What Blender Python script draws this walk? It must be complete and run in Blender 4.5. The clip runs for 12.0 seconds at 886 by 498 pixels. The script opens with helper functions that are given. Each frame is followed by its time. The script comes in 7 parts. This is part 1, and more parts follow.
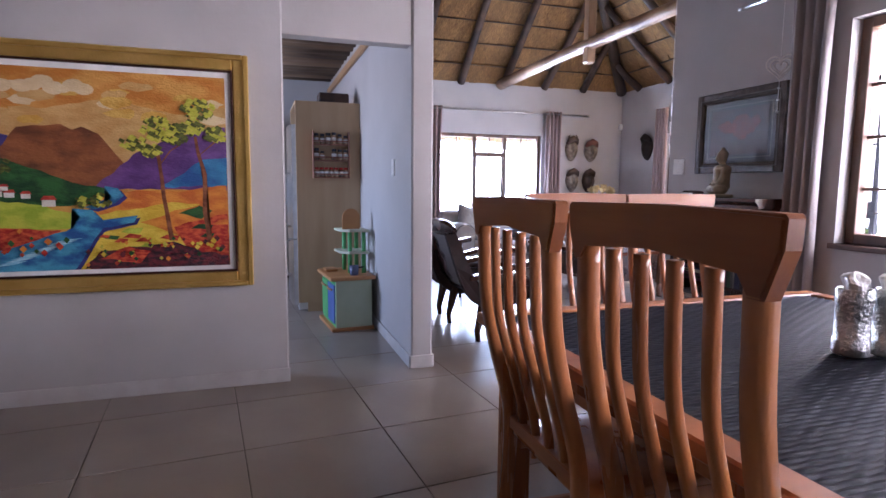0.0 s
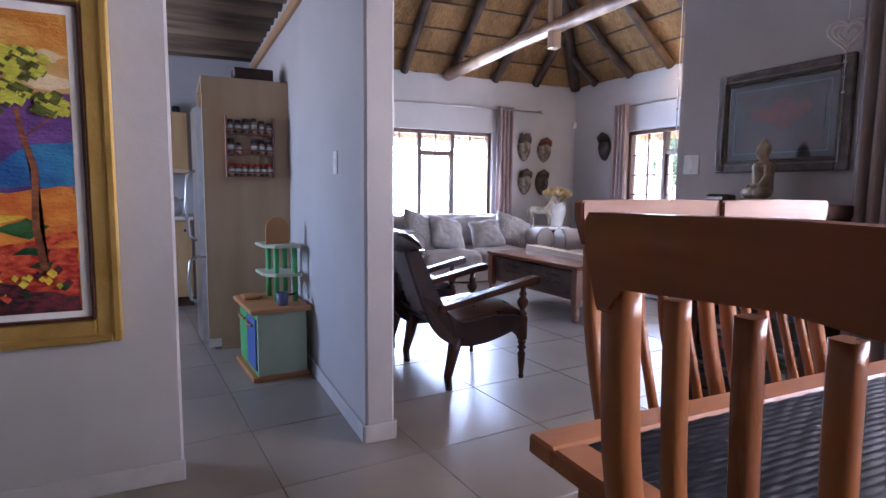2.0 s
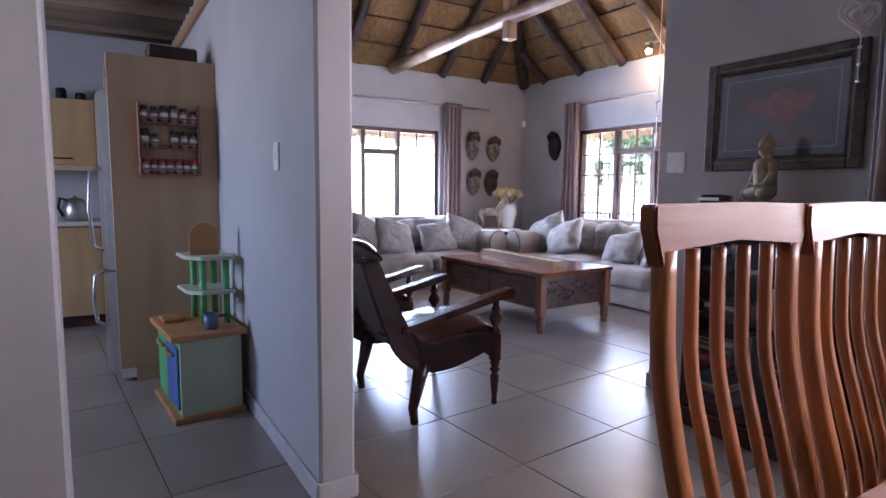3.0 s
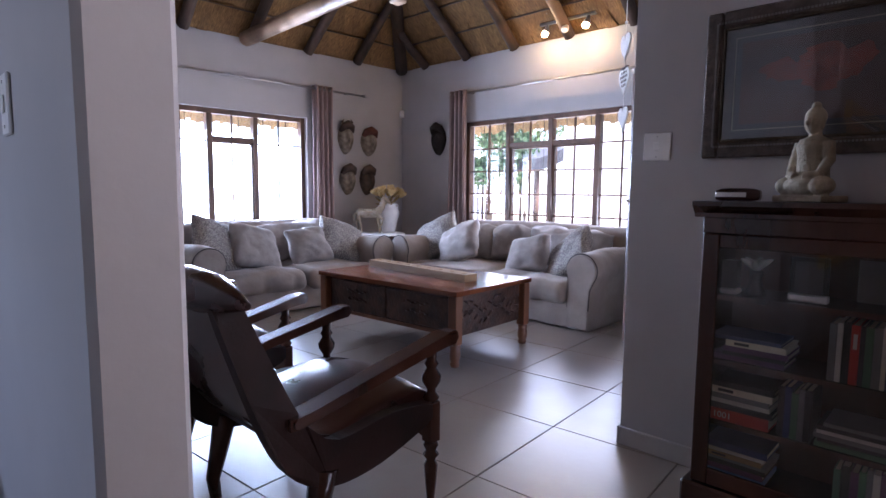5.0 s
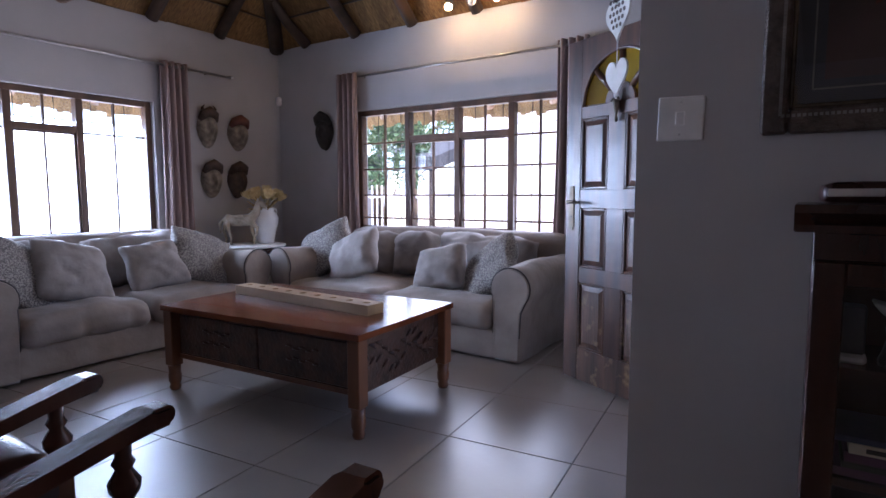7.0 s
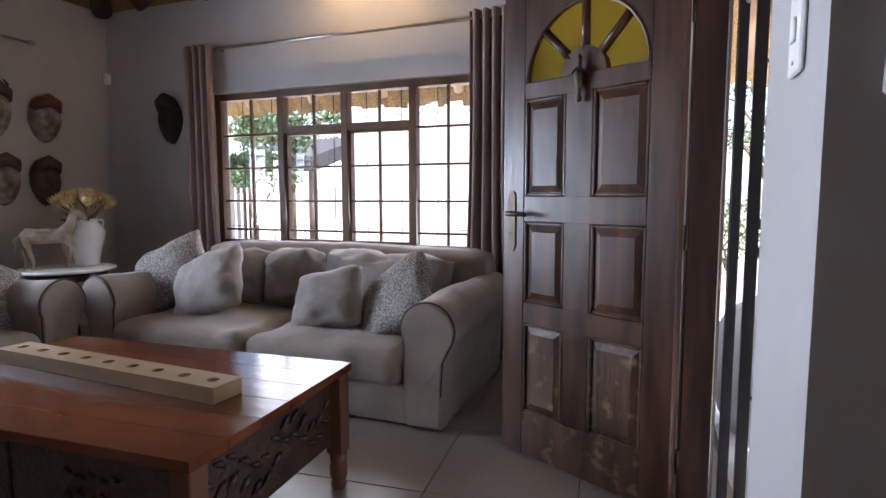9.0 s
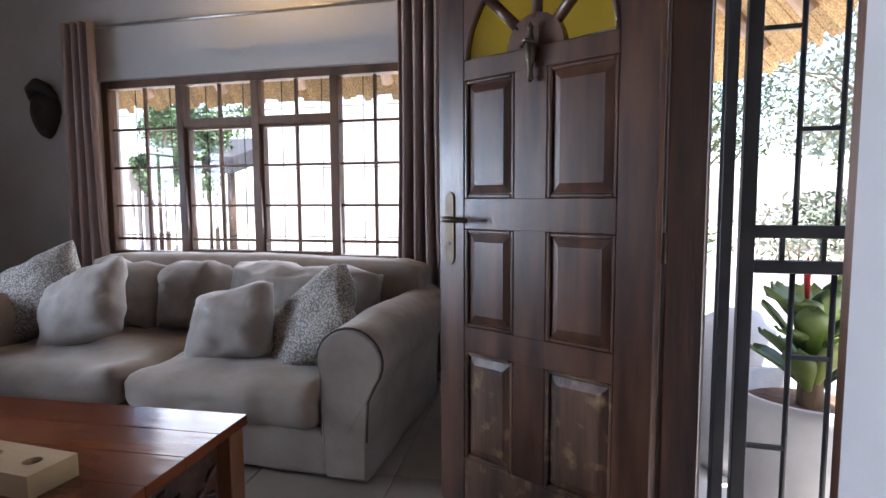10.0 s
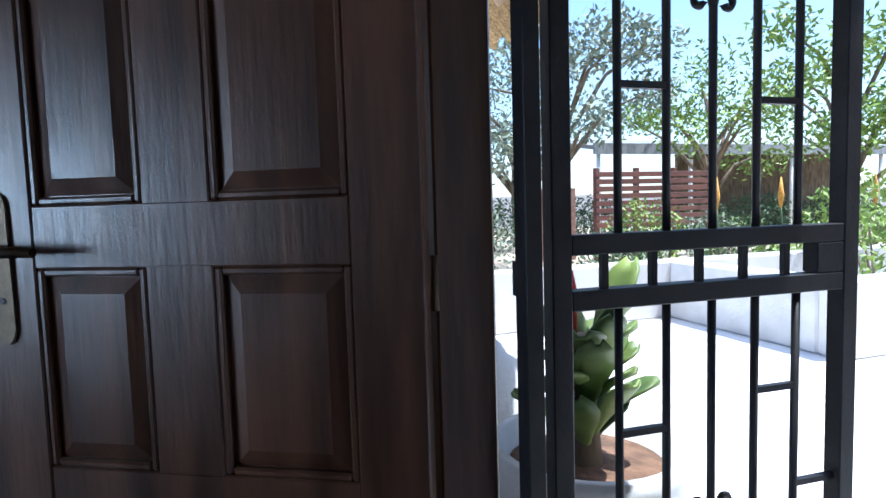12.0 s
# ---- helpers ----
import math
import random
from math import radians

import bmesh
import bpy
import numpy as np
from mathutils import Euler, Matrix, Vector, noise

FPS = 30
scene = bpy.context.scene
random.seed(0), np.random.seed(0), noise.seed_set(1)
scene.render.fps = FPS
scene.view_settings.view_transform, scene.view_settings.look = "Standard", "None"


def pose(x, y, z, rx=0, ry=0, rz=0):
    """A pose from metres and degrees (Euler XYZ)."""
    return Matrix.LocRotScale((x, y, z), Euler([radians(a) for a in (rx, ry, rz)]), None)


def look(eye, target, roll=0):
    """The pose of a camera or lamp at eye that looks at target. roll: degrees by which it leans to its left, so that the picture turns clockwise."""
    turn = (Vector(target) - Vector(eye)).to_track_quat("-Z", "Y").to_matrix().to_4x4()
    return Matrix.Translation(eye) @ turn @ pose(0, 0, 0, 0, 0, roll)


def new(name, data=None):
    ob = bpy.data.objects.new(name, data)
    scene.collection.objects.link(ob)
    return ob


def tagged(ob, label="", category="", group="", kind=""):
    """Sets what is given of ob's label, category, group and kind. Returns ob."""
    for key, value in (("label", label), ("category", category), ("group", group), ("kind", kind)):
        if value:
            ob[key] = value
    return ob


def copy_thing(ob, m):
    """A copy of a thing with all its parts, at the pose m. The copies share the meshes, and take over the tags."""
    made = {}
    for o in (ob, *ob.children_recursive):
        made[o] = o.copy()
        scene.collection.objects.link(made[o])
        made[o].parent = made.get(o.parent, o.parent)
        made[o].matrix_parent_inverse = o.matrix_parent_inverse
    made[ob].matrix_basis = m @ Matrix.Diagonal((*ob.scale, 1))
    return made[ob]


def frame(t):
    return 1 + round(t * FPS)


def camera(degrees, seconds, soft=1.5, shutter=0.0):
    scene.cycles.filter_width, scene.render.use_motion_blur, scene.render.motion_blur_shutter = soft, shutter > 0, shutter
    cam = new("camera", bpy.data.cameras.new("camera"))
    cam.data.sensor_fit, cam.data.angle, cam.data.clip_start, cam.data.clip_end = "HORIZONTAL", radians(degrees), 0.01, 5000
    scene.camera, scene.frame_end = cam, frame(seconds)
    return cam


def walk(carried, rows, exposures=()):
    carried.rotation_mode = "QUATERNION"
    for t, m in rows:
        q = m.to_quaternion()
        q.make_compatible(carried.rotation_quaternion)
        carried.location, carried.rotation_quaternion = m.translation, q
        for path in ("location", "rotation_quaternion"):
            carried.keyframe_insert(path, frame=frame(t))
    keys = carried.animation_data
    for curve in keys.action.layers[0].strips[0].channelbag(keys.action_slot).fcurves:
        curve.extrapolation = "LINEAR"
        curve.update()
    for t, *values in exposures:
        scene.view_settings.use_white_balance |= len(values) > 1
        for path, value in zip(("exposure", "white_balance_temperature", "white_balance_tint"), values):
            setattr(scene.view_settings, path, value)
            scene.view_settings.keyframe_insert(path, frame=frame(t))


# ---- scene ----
cam = camera(76.4, 12.0)
PATH = [
    (0, (-0.087, -0.201, 1.194), (0.534, 1.687, 0.971), 0.5),
    (0.5, (-0.049, 0.065, 1.199), (0.609, 1.941, 0.974), 0.6),
    (1, (-0.007, 0.309, 1.178), (0.704, 2.165, 0.96), 0.6),
    (1.5, (0.049, 0.588, 1.188), (0.82, 2.42, 0.971), 0.7),
    (2, (0.084, 0.835, 1.19), (0.931, 2.634, 0.977), 0.6),
    (2.5, (0.116, 1.081, 1.181), (1.074, 2.824, 0.969), 0.7),
    (3, (0.175, 1.327, 1.185), (1.217, 3.021, 0.977), 0.6),
    (3.2, (0.198, 1.426, 1.193), (1.276, 3.096, 0.981), 0.9),
    (4.8, (0.578, 2.256, 1.165), (1.968, 3.678, 0.96), 0.4),
    (5, (0.629, 2.358, 1.156), (2.055, 3.746, 0.954), 0.5),
    (5.5, (0.784, 2.576, 1.146), (2.313, 3.85, 0.945), 0.3),
    (6, (0.953, 2.747, 1.138), (2.547, 3.939, 0.94), 0.2),
    (6.5, (1.16, 2.921, 1.144), (2.791, 4.06, 0.946), -0.0),
    (7, (1.357, 3.102, 1.155), (3.028, 4.184, 0.958), -0.1),
    (7.2, (1.398, 3.174, 1.15), (3.093, 4.217, 0.959), 0.2),
    (8.8, (2.118, 3.661, 1.185), (3.957, 4.423, 0.995), -0.1),
    (9, (2.210, 3.702, 1.182), (4.070, 4.413, 0.992), -0.1),
    (9.5, (2.446, 3.773, 1.19), (4.340, 4.389, 1.0), -0.2),
    (10, (2.654, 3.829, 1.176), (4.586, 4.318, 0.998), -0.3),
    (10.5, (2.862, 3.898, 1.163), (4.848, 4.067, 0.995), -0.5),
    (11, (3.057, 3.918, 1.148), (5.048, 3.827, 0.988), -0.8),
    (11.5, (3.282, 3.916, 1.138), (5.245, 3.556, 1.005), -1.1),
    (12, (3.49, 3.87, 1.153), (5.391, 3.265, 1.007), -1.7),
]
EXPOSURE = [(0.0, 3.75, 5550, 26), (1.5, 3.65, 5450, 25), (3.2, 3.2, 5550, 26), (5.0, 2.85, 5600, 26), (6.0, 2.6, 5550, 26), (7.0, 2.25, 5550, 25), (9.0, 2.15, 6350, 19), (10.0, 2.2, 6200, 17), (11.0, 1.75, 5700, 11), (11.5, 1.45, 5550, 9), (12.0, 1.2, 5400, 8)]
walk(cam, [(t, look(eye, target, roll)) for t, eye, target, roll in PATH], EXPOSURE)


# ---- light ----
def sky_and_sun():
    w = bpy.data.worlds.new("sky")
    scene.world = w
    w.use_nodes = True
    nt = w.node_tree
    tex = nt.nodes.new("ShaderNodeTexSky")
    tex.sky_type, tex.sun_disc = "NISHITA", False
    tex.sun_elevation, tex.sun_rotation = radians(SUN_UP), radians(SUN_ROUND)
    bg = nt.nodes["Background"]
    bg.inputs["Strength"].default_value = 0.145
    nt.links.new(tex.outputs[0], bg.inputs["Color"])
    s = bpy.data.lights.new("sun", "SUN")
    s.energy, s.angle, s.color = 5.0, radians(0.55), (1.0, 0.95, 0.86)
    ob = new("sun", s)
    a, e = radians(SUN_ROUND), radians(SUN_UP)
    toward = Vector((math.sin(a) * math.cos(e), math.cos(a) * math.cos(e), math.sin(e)))
    ob.matrix_world = look(toward * 30, (0, 0, 0))


SUN_UP, SUN_ROUND = 71.0, 207.0
sky_and_sun()


def window_light(name, m, w, h, power, color=(0.88, 0.94, 1.0), spread=180):
    d = bpy.data.lights.new(name, "AREA")
    d.shape, d.size, d.size_y, d.energy, d.color, d.spread = "RECTANGLE", w, h, power, color, radians(spread)
    ob = new(name, d)
    ob.matrix_world = m
    return ob


# area lamps for sky light at the windows; the kitchen one is added unseen
window_light("daylight_window_south", look((3.62, 8.97, 1.28), (3.62, 0, 0.9)), 1.9, 1.1, 28, (0.70, 0.85, 1.0), 130)
window_light("daylight_window_east", look((6.22, 5.95, 1.3), (0, 5.95, 0.9)), 2.1, 1.1, 7.5, (0.88, 0.94, 1.0), 130)
# spans the added, unseen length of the dining window too
window_light("daylight_window_dining", look((3.22, 0.22, 1.5), (0, 0.22, 1.2)), 3.7, 1.2, 18, (1.0, 0.91, 0.82))
window_light("fill_light_kitchen", look((-2.35, 5.2, 1.6), (0, 5.0, 1.2)), 1.0, 1.0, 4.6, (0.74, 0.86, 1.0))


# ---- materials ----
def mat(name, a, b=None, rough=0.6, scale=6.0, bump=0.0, bscale=60.0, metal=0.0, stretch=(1, 1, 1), detail=6.0,
        spec=0.5, rough2=None, island=0.0, rnd=0.0, coat=0.0, lo=0.35, hi=0.65, stain=None, sheen=0.0, world=False):
    """Two-colour noise with fine grain, bump, and an optional large-scale stain."""
    m = bpy.data.materials.new(name)
    m.use_nodes = True
    nt = m.node_tree
    n, k = nt.nodes, nt.links.new
    p = n["Principled BSDF"]
    co = n.new("ShaderNodeTexCoord")
    mp = n.new("ShaderNodeMapping")
    mp.inputs["Scale"].default_value = stretch
    where = n.new("ShaderNodeNewGeometry").outputs["Position"] if world else co.outputs["Object"]
    k(where, mp.inputs["Vector"])
    t = n.new("ShaderNodeTexNoise")
    t.inputs["Scale"].default_value, t.inputs["Detail"].default_value = scale, detail
    k(mp.outputs[0], t.inputs["Vector"])
    r = n.new("ShaderNodeValToRGB")
    r.color_ramp.elements[0].position, r.color_ramp.elements[1].position = lo, hi
    r.color_ramp.elements[0].color = (*a, 1)
    r.color_ramp.elements[1].color = (*(b or [min(1, c * 1.15) for c in a]), 1)
    k(t.outputs["Fac"], r.inputs["Fac"])
    col = r.outputs["Color"]
    if stain:
        t2 = n.new("ShaderNodeTexNoise")
        t2.inputs["Scale"].default_value, t2.inputs["Detail"].default_value = stain[1], 4
        k(where, t2.inputs["Vector"])
        r2 = n.new("ShaderNodeValToRGB")
        r2.color_ramp.elements[0].position, r2.color_ramp.elements[1].position = stain[2], stain[2] + 0.2
        k(t2.outputs["Fac"], r2.inputs["Fac"])
        mx = n.new("ShaderNodeMixRGB")
        mx.inputs["Color2"].default_value = (*stain[0], 1)
        k(r2.outputs["Color"], mx.inputs["Fac"])
        k(col, mx.inputs["Color1"])
        col = mx.outputs["Color"]
    if island or rnd:
        src = n.new("ShaderNodeNewGeometry").outputs["Random Per Island"] if island else n.new("ShaderNodeObjectInfo").outputs["Random"]
        amt = island or rnd
        mr = n.new("ShaderNodeMapRange")
        mr.inputs["To Min"].default_value, mr.inputs["To Max"].default_value = 1 - amt, 1 + amt
        k(src, mr.inputs["Value"])
        hs = n.new("ShaderNodeHueSaturation")
        k(mr.outputs[0], hs.inputs["Value"])
        k(col, hs.inputs["Color"])
        col = hs.outputs["Color"]
    k(col, p.inputs["Base Color"])
    p.inputs["Metallic"].default_value = metal
    p.inputs["Specular IOR Level"].default_value = spec
    p.inputs["Coat Weight"].default_value = coat
    p.inputs["Sheen Weight"].default_value = sheen
    mr = n.new("ShaderNodeMapRange")
    mr.inputs["To Min"].default_value, mr.inputs["To Max"].default_value = rough, rough2 if rough2 is not None else min(1, rough + 0.12)
    k(t.outputs["Fac"], mr.inputs["Value"])
    k(mr.outputs[0], p.inputs["Roughness"])
    if bump:
        t3 = n.new("ShaderNodeTexNoise")
        t3.inputs["Scale"].default_value, t3.inputs["Detail"].default_value = bscale, 5
        k(mp.outputs[0], t3.inputs["Vector"])
        bp = n.new("ShaderNodeBump")
        bp.inputs["Strength"].default_value, bp.inputs["Distance"].default_value = bump, 0.01
        k(t3.outputs["Fac"], bp.inputs["Height"])
        k(bp.outputs[0], p.inputs["Normal"])
    return m


def glass_mat(name, color, rough=0.0, bump=0.0):
    m = bpy.data.materials.new(name)
    m.use_nodes = True
    nt = m.node_tree
    p = nt.nodes["Principled BSDF"]
    p.inputs["Base Color"].default_value = (*color, 1)
    p.inputs["Transmission Weight"].default_value = 1.0
    p.inputs["Roughness"].default_value, p.inputs["IOR"].default_value = rough, 1.45
    if bump:
        t = nt.nodes.new("ShaderNodeTexVoronoi")
        t.inputs["Scale"].default_value = 110
        c = nt.nodes.new("ShaderNodeTexCoord")
        nt.links.new(c.outputs["Object"], t.inputs["Vector"])
        b = nt.nodes.new("ShaderNodeBump")
        b.inputs["Strength"].default_value = bump
        nt.links.new(t.outputs["Distance"], b.inputs["Height"])
        nt.links.new(b.outputs[0], p.inputs["Normal"])
    return m


def glow_mat(name, color, strength):
    m = bpy.data.materials.new(name)
    m.use_nodes = True
    p = m.node_tree.nodes["Principled BSDF"]
    p.inputs["Emission Color"].default_value = (*color, 1)
    p.inputs["Emission Strength"].default_value = strength
    return m


PLASTER = mat("painted_plaster", (0.42, 0.405, 0.40), (0.47, 0.455, 0.45), 0.72, 1.6, 0.10, 28, stain=((0.38, 0.365, 0.36), 0.9, 0.58))
CEIL = mat("dark_bounce_ceiling", (0.13, 0.085, 0.055), (0.20, 0.135, 0.09), 0.8, 2.0, 0.1, 40)
TILE = mat("floor_tile", (0.235, 0.195, 0.16), (0.28, 0.24, 0.20), 0.30, 2.6, 0.03, 35, rough2=0.30, spec=1.0, rnd=0.06, world=True, stain=((0.22, 0.18, 0.148), 0.9, 0.46))
GROUT = mat("dark_grout", (0.10, 0.085, 0.07), (0.16, 0.14, 0.12), 0.9, 30, 0.3, 200)
SKIRT = mat("white_skirting", (0.47, 0.455, 0.45), None, 0.5, 8, 0.05, 60)
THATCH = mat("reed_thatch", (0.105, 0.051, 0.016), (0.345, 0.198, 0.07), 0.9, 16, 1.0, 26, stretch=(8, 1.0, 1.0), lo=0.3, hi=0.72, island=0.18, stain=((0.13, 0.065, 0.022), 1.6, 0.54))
POLE = mat("dark_gum_pole", (0.026, 0.015, 0.010), (0.085, 0.048, 0.028), 0.6, 5, 0.5, 18, stretch=(1, 1, 0.15))
POLE_PALE = mat("peeled_gum_pole", (0.16, 0.09, 0.05), (0.40, 0.26, 0.16), 0.38, 4, 0.4, 16, stretch=(1, 1, 0.12))
LOG = mat("weathered_ceiling_log", (0.06, 0.04, 0.027), (0.34, 0.24, 0.16), 0.65, 4, 0.7, 14, stretch=(0.18, 1, 1))
TRIMWOOD = mat("varnished_trim", (0.36, 0.20, 0.09), (0.50, 0.30, 0.15), 0.45, 5, 0.1, 40, stretch=(1, 0.2, 1))
WINWOOD = mat("window_hardwood", (0.055, 0.026, 0.013), (0.145, 0.068, 0.033), 0.4, 6, 0.2, 40, stretch=(1, 1, 0.2))
BLACK = mat("black_painted_steel", (0.009, 0.009, 0.011), (0.017, 0.017, 0.020), 0.42, 12, 0.1, 90, spec=0.25)
DOORWOOD = mat("dark_door_hardwood", (0.034, 0.013, 0.007), (0.095, 0.039, 0.019), 0.28, 5, 0.1, 30, stretch=(3, 3, 0.35), rough2=0.44, coat=0.08)
DOORWORN = mat("weathered_door_hardwood", (0.038, 0.018, 0.011), (0.115, 0.055, 0.03), 0.26, 6, 0.3, 30, stretch=(3, 3, 0.35), stain=((0.27, 0.175, 0.085), 16, 0.56), rough2=0.6)
CHERRY = mat("orange_chair_wood", (0.19, 0.055, 0.016), (0.47, 0.185, 0.055), 0.22, 5, 0.08, 30, lo=0.3, hi=0.7, stretch=(1.6, 1.6, 0.16), rough2=0.34, coat=0.2)
TABLEWOOD = mat("oiled_teak", (0.080, 0.020, 0.008), (0.20, 0.060, 0.020), 0.10, 3.2, 0.1, 24, stretch=(0.9, 0.22, 1), rough2=0.26)
CARVED = mat("carved_dark_teak", (0.020, 0.009, 0.006), (0.065, 0.028, 0.015), 0.35, 12, 0.7, 45)
LEGWOOD = mat("dark_teak_leg", (0.075, 0.027, 0.012), (0.19, 0.075, 0.032), 0.3, 4, 0.1, 30, stretch=(1, 1, 0.2))
CHERRY_H = mat("orange_chair_rail", (0.18, 0.050, 0.014), (0.42, 0.155, 0.045), 0.32, 5, 0.08, 30, lo=0.3, hi=0.7, stretch=(0.16, 1.6, 1.6), rough2=0.42, coat=0.1)
MAHOG = mat("dark_mahogany", (0.022, 0.009, 0.006), (0.075, 0.028, 0.017), 0.17, 4, 0.12, 30, stretch=(1, 1, 0.25))
LEATHER = mat("oxblood_leather", (0.020, 0.006, 0.005), (0.048, 0.015, 0.011), 0.2, 5, 0.06, 90, rough2=0.38)
# darker, duller copy of the leather for the side frames
SIDELEATHER = mat("matt_dark_leather", (0.012, 0.005, 0.004), (0.028, 0.011, 0.009), 0.55, 5, 0.1, 90, rough2=0.7, spec=0.25)
LINEN = mat("grey_linen", (0.225, 0.183, 0.157), (0.295, 0.247, 0.213), 0.92, 5, 0.8, 11, sheen=0.2)
LINEN2 = mat("pale_grey_cushion", (0.225, 0.197, 0.183), (0.30, 0.265, 0.247), 0.92, 9, 0.7, 14, sheen=0.2)
CURTAIN = mat("mauve_brown_curtain", (0.25, 0.175, 0.16), (0.34, 0.25, 0.23), 0.75, 12, 0.1, 120, stretch=(1, 1, 0.15), sheen=0.2)
STEEL = mat("brushed_steel", (0.52, 0.51, 0.50), None, 0.28, 20, 0.0, metal=1.0)
BRASS = mat("aged_bronze", (0.06, 0.047, 0.035), (0.11, 0.085, 0.06), 0.45, 15, 0.2, 60, metal=1.0)
MELAMINE = mat("beige_wood_melamine", (0.47, 0.325, 0.185), (0.54, 0.385, 0.23), 0.45, 3, 0.05, 30, stretch=(3, 3, 0.4))
WHITE = mat("white_plastic", (0.74, 0.73, 0.71), None, 0.4, 10)
GOLD = mat("gilt_frame", (0.60, 0.38, 0.09), (0.72, 0.48, 0.14), 0.26, 5, 0.25, 50, metal=0.75)
CLEAR = glass_mat("window_glass", (1, 1, 1))
AMBER = glass_mat("amber_cathedral_glass", (0.95, 0.66, 0.07), 0.12, 0.35)
PAVE = mat("pale_patio_paving", (0.76, 0.74, 0.71), (0.82, 0.80, 0.77), 0.8, 3, 0.02, 30)
GLAREWHITE = mat("white_glare_wall", (0.70, 0.68, 0.66), (0.78, 0.76, 0.74), 0.8, 3, 0.1, 30)
EARTH = mat("dry_garden_ground", (0.30, 0.24, 0.17), (0.46, 0.40, 0.31), 0.95, 1.2, 0.5, 12)
CONCRETE = mat("painted_concrete", (0.50, 0.50, 0.50), (0.60, 0.60, 0.60), 0.8, 4, 0.4, 30)


# ---- builders ----
def box(bm, x0, x1, y0, y1, z0, z1, bevel=0.0, seg=1):
    vs = [bm.verts.new((x, y, z)) for x in (x0, x1) for y in (y0, y1) for z in (z0, z1)]
    fs = [bm.faces.new([vs[i] for i in q]) for q in ((0, 1, 3, 2), (4, 6, 7, 5), (0, 4, 5, 1), (2, 3, 7, 6), (0, 2, 6, 4), (1, 5, 7, 3))]
    if bevel:
        es = {e for f in fs for e in f.edges}
        bmesh.ops.bevel(bm, geom=list(es), offset=bevel, segments=seg, profile=0.6, affect="EDGES")
    return bm


def B(*a, **k):
    return box(bmesh.new(), *a, **k)


def tube(bm, pts, radii, seg=10, flat=1.0):
    """A round bar through the points, with a radius at each; flat squeezes its second axis."""
    pts = [Vector(p) for p in pts]
    if not hasattr(radii, "__len__"):
        radii = [radii] * len(pts)
    rings = []
    ref = None
    for i, p in enumerate(pts):
        d = (pts[min(i + 1, len(pts) - 1)] - pts[max(i - 1, 0)]).normalized()
        if ref is None:
            ref = Vector((0, 0, 1)) if abs(d.z) < 0.9 else Vector((1, 0, 0))
        u = (ref - d * ref.dot(d)).normalized()
        ref = u
        v = d.cross(u)
        rings.append([bm.verts.new(p + (u * math.cos(a) + v * math.sin(a) * flat) * radii[i]) for a in (2 * math.pi * j / seg for j in range(seg))])
    for a, b in zip(rings, rings[1:]):
        for j in range(seg):
            bm.faces.new((a[j], a[(j + 1) % seg], b[(j + 1) % seg], b[j])).smooth = True
    bm.faces.new(rings[0][::-1])
    bm.faces.new(rings[-1])
    return bm


def T(pts, radii, seg=10, flat=1.0):
    return tube(bmesh.new(), pts, radii, seg, flat)


def lathe(bm, prof, cx=0, cy=0, seg=20):
    """A turned shape from (radius, height) pairs."""
    rings = [[bm.verts.new((cx + max(r, 0.0005) * math.cos(2 * math.pi * j / seg), cy + max(r, 0.0005) * math.sin(2 * math.pi * j / seg), z)) for j in range(seg)] for r, z in prof]
    for a, b in zip(rings, rings[1:]):
        for j in range(seg):
            bm.faces.new((a[j], a[(j + 1) % seg], b[(j + 1) % seg], b[j])).smooth = True
    bm.faces.new(rings[0][::-1])
    bm.faces.new(rings[-1])
    return bm


def prism(bm, outline, axis, a, b, bevel=0.0):
    """An outline in two coordinates, drawn out along the third axis from a to b."""
    def at(p, q):
        return {"x": (q, p[0], p[1]), "y": (p[0], q, p[1]), "z": (p[0], p[1], q)}[axis]
    lo = [bm.verts.new(at(p, a)) for p in outline]
    hi = [bm.verts.new(at(p, b)) for p in outline]
    n = len(outline)
    fs = [bm.faces.new(lo[::-1]), bm.faces.new(hi)]
    for i in range(n):
        fs.append(bm.faces.new((lo[i], lo[(i + 1) % n], hi[(i + 1) % n], hi[i])))
    if bevel:
        bmesh.ops.bevel(bm, geom=list(fs[0].edges) + list(fs[1].edges), offset=bevel, segments=2, affect="EDGES")
    bmesh.ops.recalc_face_normals(bm, faces=bm.faces)
    return bm


def P(*a, **k):
    return prism(bmesh.new(), *a, **k)


def smooth_line(pts, n=4):
    """More points on a gentle curve through the given ones."""
    out = []
    for i in range(len(pts) - 1):
        p0, p1, p2, p3 = (Vector(pts[max(i - 1, 0)]), Vector(pts[i]), Vector(pts[i + 1]), Vector(pts[min(i + 2, len(pts) - 1)]))
        for k in range(n):
            t = k / n
            out.append(tuple(0.5 * ((2 * p1) + (p2 - p0) * t + (2 * p0 - 5 * p1 + 4 * p2 - p3) * t * t + (3 * p1 - p0 - 3 * p2 + p3) * t ** 3)))
    return out + [tuple(pts[-1])]


def mesh_of(name, bm, material):
    me = bpy.data.meshes.new(name)
    bmesh.ops.recalc_face_normals(bm, faces=bm.faces)
    bm.to_mesh(me)
    bm.free()
    if material:
        me.materials.append(material)
    return me


def part(name, bm, material, parent, label=""):
    ob = new(name, mesh_of(name, bm, material))
    ob.parent = parent
    return tagged(ob, label)


def struct(name, bm, material, label):
    return tagged(new(name, mesh_of(name, bm, material)), label, "structure", kind="structure")


def thing(name, label, category, x=0, y=0, z=0, rz=0, group=""):
    ob = new(name)
    ob.matrix_world = pose(x, y, z, 0, 0, rz)
    return tagged(ob, label, category, group)


